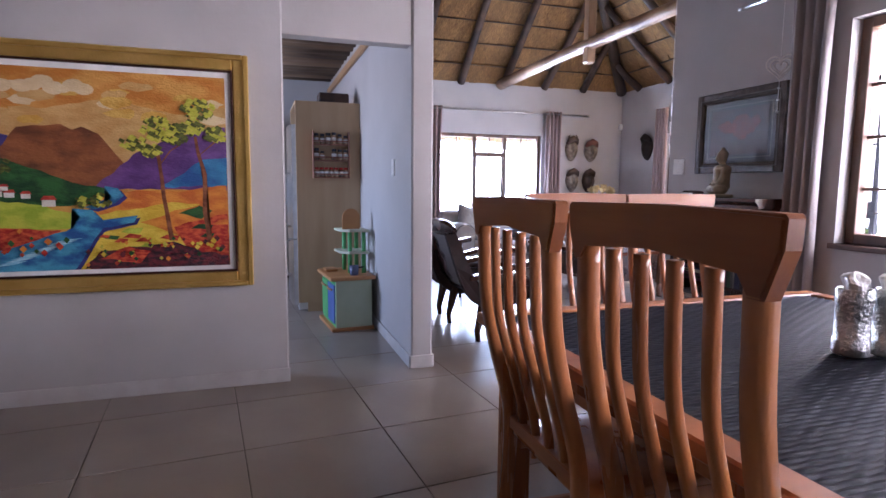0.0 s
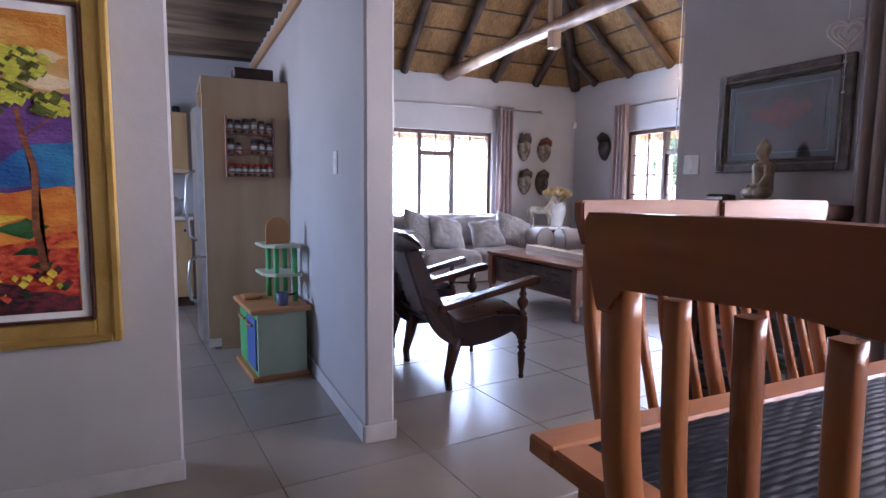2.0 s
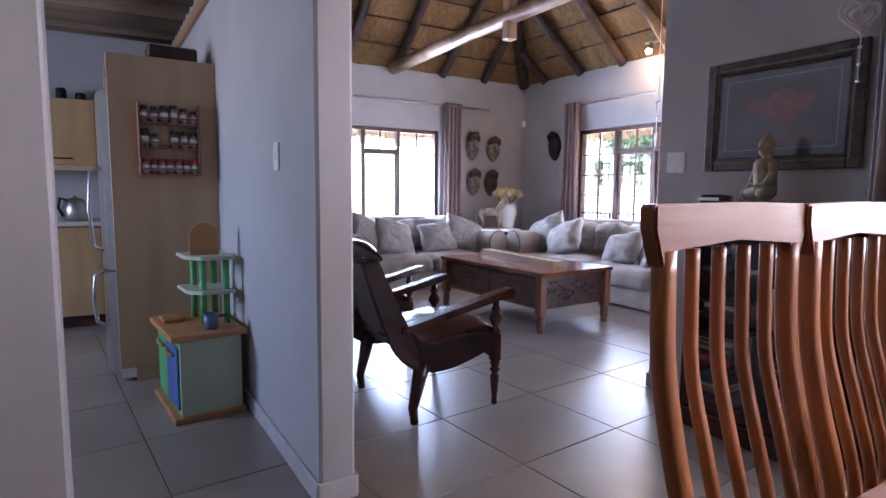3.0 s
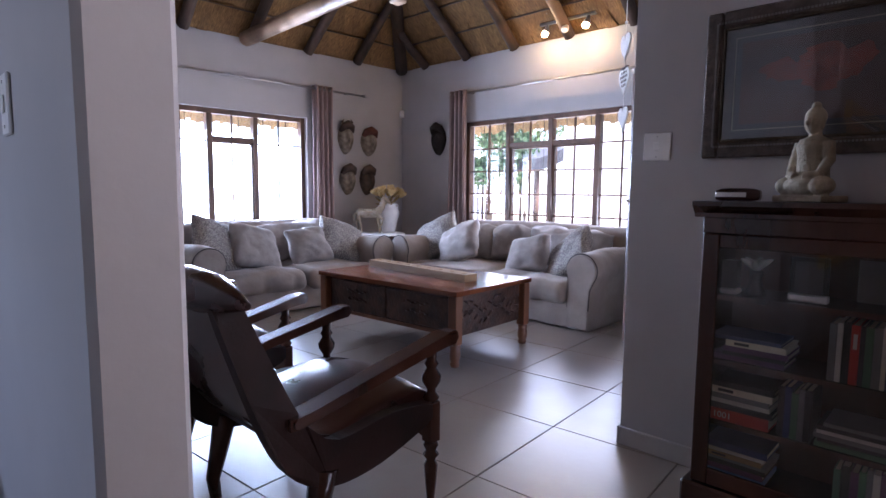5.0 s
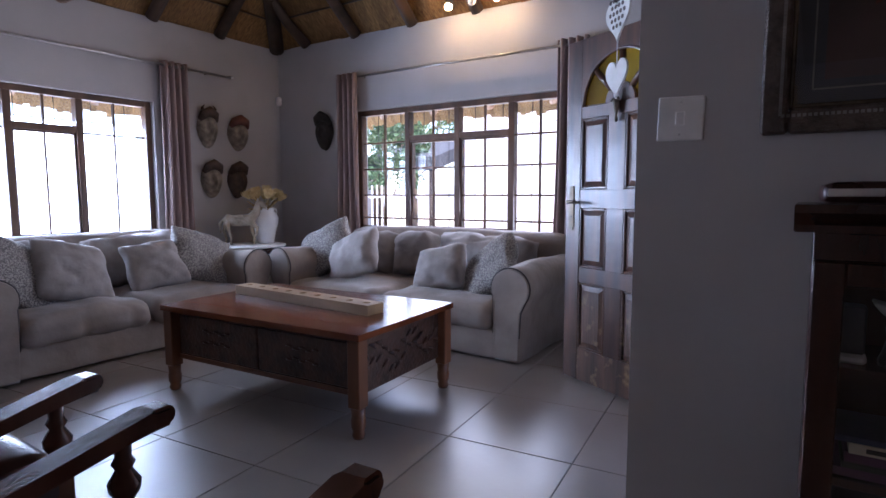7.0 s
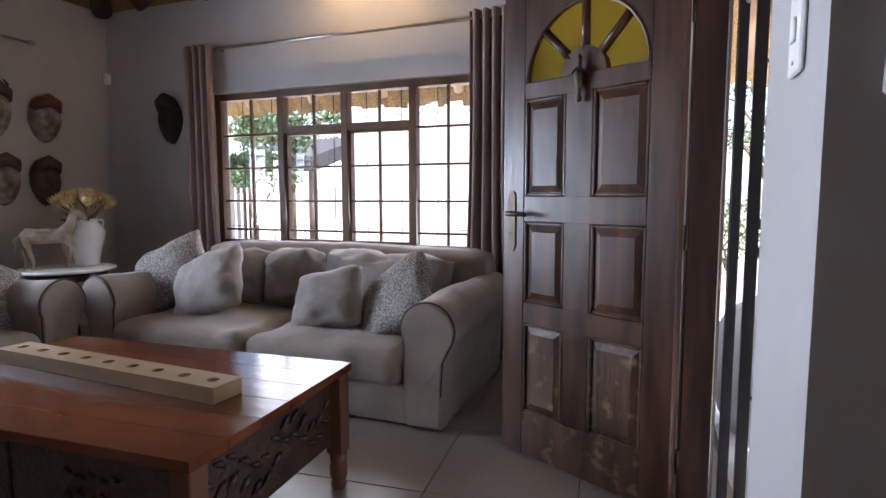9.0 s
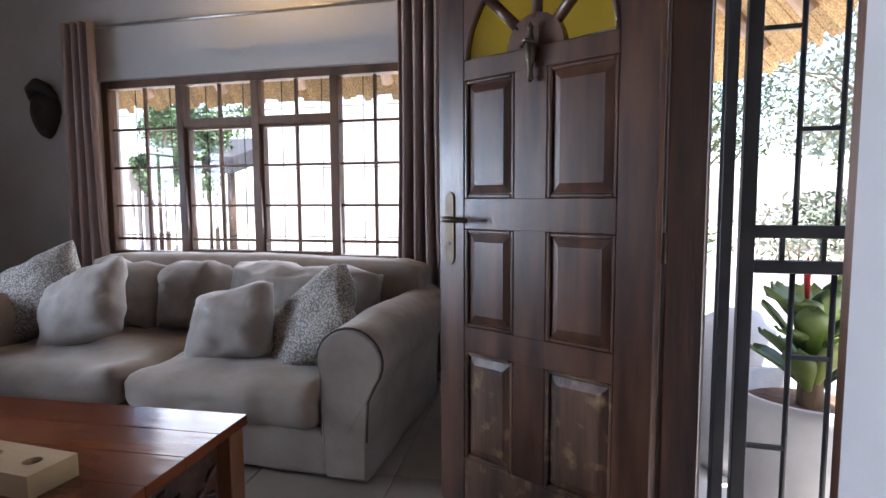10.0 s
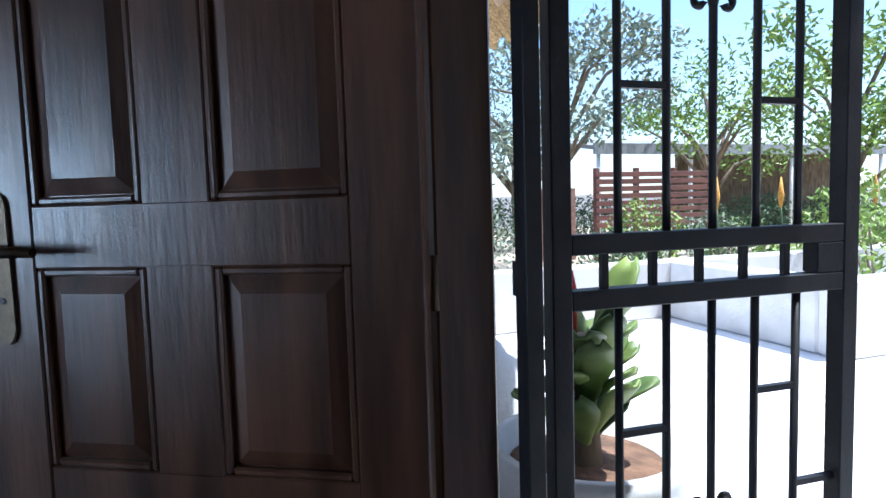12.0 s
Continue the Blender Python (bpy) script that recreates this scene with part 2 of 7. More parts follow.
def single(name, bm, material, label, category, m=None, group=""):
    ob = new(name, mesh_of(name, bm, material))
    if m:
        ob.matrix_world = m
    return tagged(ob, label, category, group)


def smooth(ob):
    for p in ob.data.polygons:
        p.use_smooth = True
    return ob


# ---- the house ----
X_E, Y_S, Y_D, X_P, X_W, TOP = 6.16, 8.59, 3.52, 3.015, 0.985, 2.87
# floor: screed under the tiles
struct("floor", P([(-5.2, -5.2), (3.235, -5.2), (3.235, 3.395), (6.38, 3.395), (6.38, 8.81), (-5.2, 8.81)], "z", -0.20, -0.006), GROUT, "concrete floor with dark grout between large beige tiles")


def wall(name, axis, c0, c1, a0, a1, z0, z1, holes=(), label="grey-white painted plaster wall", bevel=0.0):
    """A straight wall between c0 and c1 across, a0 to a1 along; holes are (along0, along1, z0, z1)."""
    bm = bmesh.new()

    def put(p, q, u, v):
        if axis == "x":
            box(bm, c0, c1, p, q, u, v, bevel)
        else:
            box(bm, p, q, c0, c1, u, v, bevel)
    at = a0
    for h0, h1, b, t in sorted(holes):
        put(at, h0, z0, z1)
        if b > z0:
            put(h0, h1, z0, b)
        put(h0, h1, t, z1)
        at = h1
    put(at, a1, z0, z1)
    return struct(name, bm, PLASTER, label)


W1 = (2.72, 4.57, 0.74, 2.06)
W2 = (4.90, 7.38, 0.74, 2.06)
# far end in view; the rest is added to light the chairs
W3 = (-1.70, 2.13, 0.89, 2.12)
wall("wall_south", "y", Y_S, Y_S + 0.22, X_W - 0.22, X_E + 0.22, -0.1, TOP, [W1])
wall("wall_east", "x", X_E, X_E + 0.22, Y_D - 0.13, Y_S, -0.1, TOP, [W2])
wall("wall_entrance", "y", Y_D - 0.13, Y_D, X_P, 3.42, -0.1, 2.95)
struct("wall_entrance_lintel", B(3.42, 4.41, Y_D - 0.13, Y_D, 2.10, 2.95), PLASTER, "plastered lintel over the entrance")
wall("wall_entrance_east", "y", 3.486, 3.61, 4.41, X_E, -0.1, 2.95)
wall("wall_dining_east", "x", X_P, X_P + 0.22, -5.0, Y_D - 0.13, -0.1, 2.95, [W3])
wall("wall_partition", "x", 0.843, X_W, 3.275, Y_S, -0.1, TOP, bevel=0.012)
wall("wall_painting", "y", 3.26, 3.42, -5.2, 0.07, -0.1, 2.95, bevel=0.01)
struct("wall_lintel", B(0.07, 0.843, 3.29, 3.40, 2.06, 2.95), PLASTER, "plastered lintel over the kitchen opening")
# unseen closing walls, set far back to weaken the bounced light
wall("wall_dining_north", "y", -5.2, -5.0, -5.2, 3.235, -0.1, 2.95)
wall("wall_dining_west", "x", -5.2, -5.0, -5.0, 3.26, -0.1, 2.95)
# the opening is unseen, added beside the lamp that lights the kitchen
wall("wall_kitchen_west", "x", -2.6, -2.4, 3.42, 8.4, -0.1, 2.87, [(4.7, 5.7, 1.1, 2.1)])
wall("wall_kitchen_south", "y", 7.45, 7.6, -2.4, 0.843, -0.1, 2.87)
# unseen ceiling, kept dark so that little light bounces in the dining end
struct("ceiling_dining", B(-5.2, 3.24, -5.2, 3.6, 2.95, 3.05), CEIL, "dark ceiling added unseen over the dining end to cut bounced light")


# ---- thatched roof over the living room: four slopes to a point ----
APEX = Vector(((X_W + X_E) / 2, (Y_D + Y_S) / 2, 5.05))


def slope_frame(a, b):
    """A frame whose x runs along the wall from a to b and whose y climbs the roof slope."""
    a, b = Vector(a), Vector(b)
    x = (b - a).normalized()
    up = (APEX - a) - x * (APEX - a).dot(x)
    y = up.normalized()
    z = x.cross(y)
    m = Matrix((x, y, z)).transposed().to_4x4()
    m.translation = a
    return m, (b - a).length, up.length, (APEX - a).dot(x)


SLOPES = [((X_W, Y_S, TOP), (X_E, Y_S, TOP)), ((X_E, Y_S, TOP), (X_E, Y_D, TOP)),
          ((X_E, Y_D, TOP), (X_W, Y_D, TOP)), ((X_W, Y_D, TOP), (X_W, Y_S, TOP))]
roof = tagged(new("ceiling_thatch"), "steep reed thatch on dark gum poles over the living room", "structure", kind="structure")


def thatch_slope(a, b):
    m, length, climb, mid = slope_frame(a, b)
    bm = bmesh.new()
    rng = random.Random(int(length * 1000) + int(a[0] * 10))
    # reed bundles between battens, each course a little proud and uneven at its lower edge
    courses, nb = 9, 44
    for c in range(courses):
        v0, v1 = climb * c / courses, climb * (c + 1) / courses
        u0, u1 = mid * v0 / climb, length - (length - mid) * v0 / climb
        w0, w1 = mid * v1 / climb, length - (length - mid) * v1 / climb
        k = max(3, int(nb * (u1 - u0) / length))
        for i in range(k):
            p, q = u0 + (u1 - u0) * i / k, u0 + (u1 - u0) * (i + 1) / k
            r, s = w0 + (w1 - w0) * i / k, w0 + (w1 - w0) * (i + 1) / k
            d = rng.uniform(0.0, 0.014)
            low = v0 + rng.uniform(0, 0.015)
            vs = [bm.verts.new(x) for x in ((p, low, 0.0 + d), (q, low, 0.0 + d), (s, v1, 0.018 + d), (r, v1, 0.018 + d),
                                            (p, low, -0.16), (q, low, -0.16), (s, v1, -0.16), (r, v1, -0.16))]
            for f in ((0, 1, 2, 3), (7, 6, 5, 4), (0, 4, 5, 1), (2, 6, 7, 3)):
                bm.faces.new([vs[j] for j in f])
    ob = part("thatch", bm, THATCH, roof)
    ob.matrix_local = m @ pose(0, 0, 0, 0, 0, 0)
    # battens
    bm = bmesh.new()
    for c in range(1, courses):
        v = climb * c / courses
        u0, u1 = mid * v / climb, length - (length - mid) * v / climb
        tube(bm, [(u0, v, 0.022), ((u0 + u1) / 2, v + rng.uniform(-0.02, 0.02), 0.026), (u1, v, 0.022)], 0.010, 5)
    part("batten", bm, POLE, roof).matrix_local = m
    # rafters, square to the wall
    n = int(length / 0.74)
    for i in range(n):
        u = (i + 0.78) * 0.745
        if u > length - 0.2:
            break
        v = climb * (u / mid if u < mid else (length - u) / (length - mid)) * 0.97
        j = rng.uniform(-0.03, 0.03)
        bm = T([(u, 0.045, 0.075), (u + j, v * 0.5, 0.10), (u + 0.5 * j, v, 0.085)], [0.062, 0.056, 0.048], 9)
        part("rafter", bm, POLE, roof).matrix_local = m


for a, b in SLOPES:
    thatch_slope(a, b)
for cx, cy in ((X_E, Y_S), (X_W, Y_S), (X_E, Y_D), (X_W, Y_D)):
    a = Vector((cx, cy, TOP - 0.02))
    inward = (Vector((APEX.x, APEX.y, TOP)) - a).normalized() * 0.12
    part("hip_rafter", T([a + inward, (a + APEX) / 2 + inward * 0.6 - Vector((0, 0, 0.05)), APEX - Vector((0, 0, 0.15))], [0.085, 0.078, 0.07], 10), POLE, roof)
part("king_post", B(3.76, 3.87, 5.95, 6.06, 2.70, 4.8, bevel=0.01), POLE_PALE, roof)
part("tie_beam", T([(3.77, 8.55, 2.86), (3.80, 6.7, 2.92), (3.85, 4.6, 2.95), (3.88, 3.45, 2.96)], [0.085, 0.075, 0.07, 0.066], 12), POLE_PALE, roof, "pale peeled tie beam")


def roof_skin():
    bm = bmesh.new()
    c = [bm.verts.new(p) for p in ((X_W - 0.2, Y_D - 0.13, TOP + 0.08), (X_E + 0.22, Y_D - 0.13, TOP + 0.08), (X_E + 0.22, Y_S + 0.22, TOP + 0.08), (X_W - 0.2, Y_S + 0.22, TOP + 0.08))]
    t = bm.verts.new((APEX.x, APEX.y, 5.45))
    for i in range(4):
        bm.faces.new((c[i], c[(i + 1) % 4], t))
    return bm


struct("roof_skin", roof_skin(), THATCH, "outer thatch of the living room roof")


def eave(name, a, b, out, drop=0.92, reach=0.72):
    """The thatch that hangs over a wall outside, from a to b along it."""
    a, b, out = Vector(a), Vector(b), Vector(out)
    along = (b - a).normalized()
    n = int((b - a).length / 0.06)
    rng = random.Random(n)
    bm = bmesh.new()
    step = (b - a).length / n
    for i in range(n):
        p, q = a + along * step * i, a + along * step * (i + 1)
        f = rng.uniform(-0.03, 0.03)
        end = out * (reach + f) - Vector((0, 0, drop + f))
        up = Vector((0, 0, 0.24))
        vs = [bm.verts.new(x) for x in (p, q, q + end, p + end, p + up, q + up, q + end + up, p + end + up)]
        for fc in ((0, 1, 2, 3), (7, 6, 5, 4), (2, 6, 7, 3), (0, 3, 7, 4), (1, 5, 6, 2)):
            bm.faces.new([vs[j] for j in fc])
    ob = struct(name, bm, EAVE, "overhanging reed thatch eave, sunlight in its golden colour")
    for i in range(int((b - a).length / 0.75)):
        p = a + along * (0.4 + 0.75 * i) - Vector((0, 0, 0.05))
        r = part("rafter_end", T([p + out * 0.02, p + out * reach * 0.85 - Vector((0, 0, drop * 0.85))], 0.05, 8), POLE_PALE, ob)
    return ob


# paler copy of the indoor thatch, with sunlight put into the colour
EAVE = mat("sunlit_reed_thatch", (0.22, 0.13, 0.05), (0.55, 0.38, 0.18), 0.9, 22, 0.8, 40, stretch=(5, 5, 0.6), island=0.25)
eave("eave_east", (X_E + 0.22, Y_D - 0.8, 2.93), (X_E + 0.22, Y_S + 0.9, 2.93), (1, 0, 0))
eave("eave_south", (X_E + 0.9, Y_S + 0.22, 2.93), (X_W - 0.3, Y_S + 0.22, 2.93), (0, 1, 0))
# runs on unseen over the door to keep sun off the floor inside
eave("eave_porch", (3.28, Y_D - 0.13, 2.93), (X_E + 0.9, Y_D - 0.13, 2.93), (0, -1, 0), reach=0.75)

# ---- kitchen ceiling of logs on the partition ----
logs = tagged(new("ceiling_kitchen"), "flat ceiling of weathered dark logs over the kitchen", "structure", kind="structure")
bm = bmesh.new()
rng = random.Random(4)
y = 3.52
while y < 7.3:
    r = rng.uniform(0.075, 0.10)
    y += r
    j = rng.uniform(-0.02, 0.02)
    tube(bm, [(-2.4, y, 2.50 + r), (-1.0, y + j, 2.49 + r), (0.2, y - j, 2.50 + r), (0.842, y, 2.50 + r)], [r, r * 0.94, r * 1.05, r], 10)
    y += r + rng.uniform(0.0, 0.03)
part("log", bm, LOG, logs)
part("boarding", B(-2.4, 0.842, 3.42, 7.45, 2.66, 2.72), POLE, logs)
struct("trim_partition", B(0.812, 0.841, 3.45, 7.44, 2.36, 2.43, bevel=0.004), TRIMWOOD, "varnished timber strip along the top of the partition")
# skirting boards
for nm, a in (("baseboard", (-4.99, 0.075, 3.245, 3.259, 0, 0.085)), ("baseboard", (0.835, 0.99, 3.262, 3.274, 0, 0.085)),
              ("baseboard", (0.828, 0.842, 3.274, 5.14, 0, 0.085)), ("baseboard", (0.986, 0.998, 3.274, 8.58, 0, 0.085)),
              ("baseboard", (3.003, 3.014, -4.99, 3.519, 0, 0.085)), ("baseboard", (3.003, 3.415, 3.521, 3.533, 0, 0.085)),
              ("baseboard", (1.08, 6.14, 8.577, 8.589, 0, 0.085)), ("baseboard", (6.147, 6.159, 3.53, 8.57, 0, 0.085))):
    struct(nm, B(*a, bevel=0.003), SKIRT if a[1] < 3.0 else PLASTER, "low painted skirting")


# ---- windows ----
def window(name, axis, c, holes, mulls, top_hung, label, cols=2, rows=5, bars=True, face=1):
    """A hardwood casement window. holes: along0, along1, z0, z1; c: the wall's middle plane; mulls: along positions."""
    a0, a1, z0, z1 = holes
    win = tagged(new(name), label, "window", kind="structure")

    def bx(bm, p, q, u, v, t0, t1, bevel=0.004):
        if axis == "x":
            return box(bm, c + t0, c + t1, p, q, u, v, bevel)
        return box(bm, p, q, c + t0, c + t1, u, v, bevel)
    f = 0.055
    bm = bmesh.new()
    bx(bm, a0, a0 + f, z0, z1, -0.045, 0.045)
    bx(bm, a1 - f, a1, z0, z1, -0.045, 0.045)
    bx(bm, a0 + f, a1 - f, z0, z0 + f, -0.0449, 0.0449)
    bx(bm, a0 + f, a1 - f, z1 - f, z1, -0.0449, 0.0449)
    part("window_frame", bm, WINWOOD, win)
    bm = bmesh.new()
    bx(bm, a0 - 0.02, a1 + 0.02, z0 - 0.03, z0, -0.15, 0.14)
    part("window_sill", bm, WINWOOD, win)
    edges = [a0 + f] + [v for mm in mulls for v in (mm - 0.03, mm + 0.03)] + [a1 - f]
    for mm in mulls:
        bm = bmesh.new()
        bx(bm, mm - 0.03, mm + 0.03, z0 + f, z1 - f, -0.044, 0.044)
        part("mullion", bm, WINWOOD, win)
    for i in range(len(mulls) + 1):
        p, q = edges[2 * i], edges[2 * i + 1]
        lo, hi = z0 + f, z1 - f
        if i in top_hung:
            tz = z1 - 0.33
            bm = bmesh.new()
            bx(bm, p, q, tz - 0.03, tz + 0.03, -0.043, 0.043)
            part("transom", bm, WINWOOD, win)
            # the sash under it
            bm = bmesh.new()
            for s in ((p, p + 0.016, lo, tz - 0.03), (q - 0.016, q, lo, tz - 0.03), (p + 0.016, q - 0.016, lo, lo + 0.016), (p + 0.016, q - 0.016, tz - 0.046, tz - 0.03)):
                bx(bm, *s, -0.02, 0.050)
            part("sash", bm, WINWOOD, win)
        bm = bmesh.new()
        for k in range(1, cols):
            x = p + (q - p) * k / cols
            bx(bm, x - 0.009, x + 0.009, lo, hi, -0.012, 0.02, 0.002)
        zs = [hi - 0.30, hi - 0.585, hi - 0.87, hi - 1.12][:rows - 1]
        for z in zs:
            if i in top_hung and z > z1 - 0.36:
                continue
            bx(bm, p, q, z - 0.009, z + 0.009, -0.0118, 0.0198, 0.002)
        part("glazing_bar", bm, WINWOOD, win)
        bm = bmesh.new()
        bx(bm, p, q, lo, hi, 0.000, 0.004, 0)
        g = part("pane", bm, CLEAR, win)
        g.visible_shadow = False
    if bars:
        bm = bmesh.new()
        o = 0.075 * face
        # upright rods with short cross pieces, set out in steps
        n = int((a1 - a0) / 0.28)
        for i in range(n):
            x = a0 + (i + 0.35) * (a1 - a0) / n
            for u, v, du in ((x, x, 0), (x, x + 0.5 * (a1 - a0) / n, z0 + 0.17), (x - 0.4 * (a1 - a0) / n, x, z0 + 0.66), (x, x + 0.5 * (a1 - a0) / n, z0 + 1.08)):
                za, zb = (du, du) if du else (z0, z1)
                p0 = (c + o, max(u, a0), za) if axis == "x" else (max(u, a0), c + o, za)
                p1 = (c + o, min(v, a1), zb) if axis == "x" else (min(v, a1), c + o, zb)
                tube(bm, [p0, p1], 0.0035, 6)
        part("burglar_bar", bm, BLACK, win, "thin black steel burglar bars")
    return win


window("window_1", "y", Y_S + 0.10, W1, (3.36, 3.91), (1,), "three-light hardwood casement window with burglar bars", cols=2, rows=2)
window("window_2", "x", X_E + 0.10, W2, (5.485, 6.085, 6.70), (1, 2), "four-light small-paned hardwood window in the east wall")
window("window_3", "x", X_P + 0.12, W3, (-1.08, -0.48, 0.22, 0.92, 1.52), (1, 3, 4), "hardwood casement window beside the dining table", rows=4)


# ---- curtains ----
def curtain(x0, y0, x1, y1, z0, z1, folds, depth, label, spread=1.0, m=None):
    """A gathered curtain from (x0, y0) to (x1, y1), hanging from z1 to z0, folds deep across."""
    ob = thing("curtain", label, "curtain", group="living room curtains")
    bm = bmesh.new()
    d = Vector((x1 - x0, y1 - y0, 0))
    nrm = Vector((-d.y, d.x, 0)).normalized()
    n, rows = folds * 10, 14
    grid = []
    rng = random.Random(int(abs(x0 * 77 + y0 * 31)))
    ph = [rng.uniform(-0.5, 0.5) for _ in range(folds + 2)]
    for r in range(rows + 1):
        v = r / rows
        z = z1 + (z0 - z1) * v
        row = []
        for i in range(n + 1):
            u = i / n
            w = 0.5 + (u - 0.5) * (1 - 0.16 * math.sin(v * math.pi) + (spread - 1) * v)
            s = math.sin(u * folds * 2 * math.pi + ph[int(u * folds)] * v)
            row.append(bm.verts.new(Vector((x0, y0, z)) + d * w + nrm * depth * s * (0.75 + 0.4 * v + 0.1 * math.sin(7 * u + 5 * v))))
        grid.append(row)
    for a, b in zip(grid, grid[1:]):
        for i in range(n):
            bm.faces.new((a[i], a[i + 1], b[i + 1], b[i])).smooth = True
    c = part("cloth", bm, m or CURTAIN, ob)
    so = c.modifiers.new("thick", "SOLIDIFY")
    so.thickness = 0.006
    for i in range(folds):
        bm = bmesh.new()
        p = Vector((x0, y0, z1 - 0.035)) + d * (i + 0.5) / folds
        tube(bm, [p + nrm * math.cos(t) * 0.026 + Vector((0, 0, math.sin(t) * 0.026)) for t in (k * math.pi / 5 for k in range(11))], 0.006, 5)
        part("eyelet", bm, STEEL, ob, "steel eyelet ring")
    return ob


def rod(p, q, label):
    ob = thing("curtain_rod", label, "curtain rod")
    p, q = Vector(p), Vector(q)
    d = (q - p).normalized()
    part("rail", T([p, q], 0.012, 10), STEEL, ob)
    for e, s in ((p, -1), (q, 1)):
        part("finial", T([e, e + d * s * 0.02, e + d * s * 0.05], [0.018, 0.02, 0.012], 10), STEEL, ob)
    side = Vector((0, 1, 0)) if abs(d.x) > 0.5 else Vector((1, 0, 0))
    for t in (0.08, 0.92):
        a = p + (q - p) * t
        part("bracket", T([a, a + side * (0.085 if abs(d.x) > 0.5 else 0.075)], 0.008, 8), STEEL, ob)


rod((2.31, 8.50, 2.42), (5.39, 8.50, 2.42), "thin steel curtain rod over the bright window")
rod((6.08, 4.72, 2.41), (6.08, 7.43, 2.41), "thin steel curtain rod over the small-paned window")
curtain(2.36, 8.50, 2.74, 8.50, 0.06, 2.46, 5, 0.05, "mauve-brown gathered curtain hanging to the floor")
curtain(4.60, 8.50, 4.88, 8.50, 0.06, 2.46, 4, 0.05, "mauve-brown gathered curtain beside the masks", 1.25)
curtain(6.07, 7.26, 6.07, 7.56, 0.06, 2.45, 4, 0.05, "mauve-brown gathered curtain in the room corner", 1.45)
curtain(6.07, 4.70, 6.07, 4.98, 0.06, 2.46, 4, 0.05, "mauve-brown gathered curtain behind the open door", 1.35)
curtain(2.94, 2.17, 2.94, 2.44, 0.06, 2.40, 4, 0.045, "narrow pale grey curtain beside the dining window", m=mat("pale_grey_curtain", (0.30, 0.27, 0.27), (0.40, 0.37, 0.37), 0.8, 12, 0.1, 120, stretch=(1, 1, 0.15)))
rod((2.945, -1.8, 2.36), (2.945, 2.80, 2.36), "thin steel curtain rod over the dining window")


# ---- entrance: frame, open door, steel gate ----
jamb = tagged(new("door_frame"), "dark hardwood frame round the entrance", "door frame", kind="structure")
part("jamb", B(4.365, 4.409, 3.50, 3.605, 0, 2.099, bevel=0.004), DOORWOOD, jamb)
part("jamb", B(3.421, 3.46, 3.395, 3.515, 0, 2.099, bevel=0.004), DOORWOOD, jamb)
part("head", B(3.46, 4.365, 3.395, 3.515, 2.06, 2.099, bevel=0.004), DOORWOOD, jamb)
part("threshold", B(3.46, 4.365, 3.395, 3.515, -0.004, 0.012, bevel=0.003), CONCRETE, jamb)


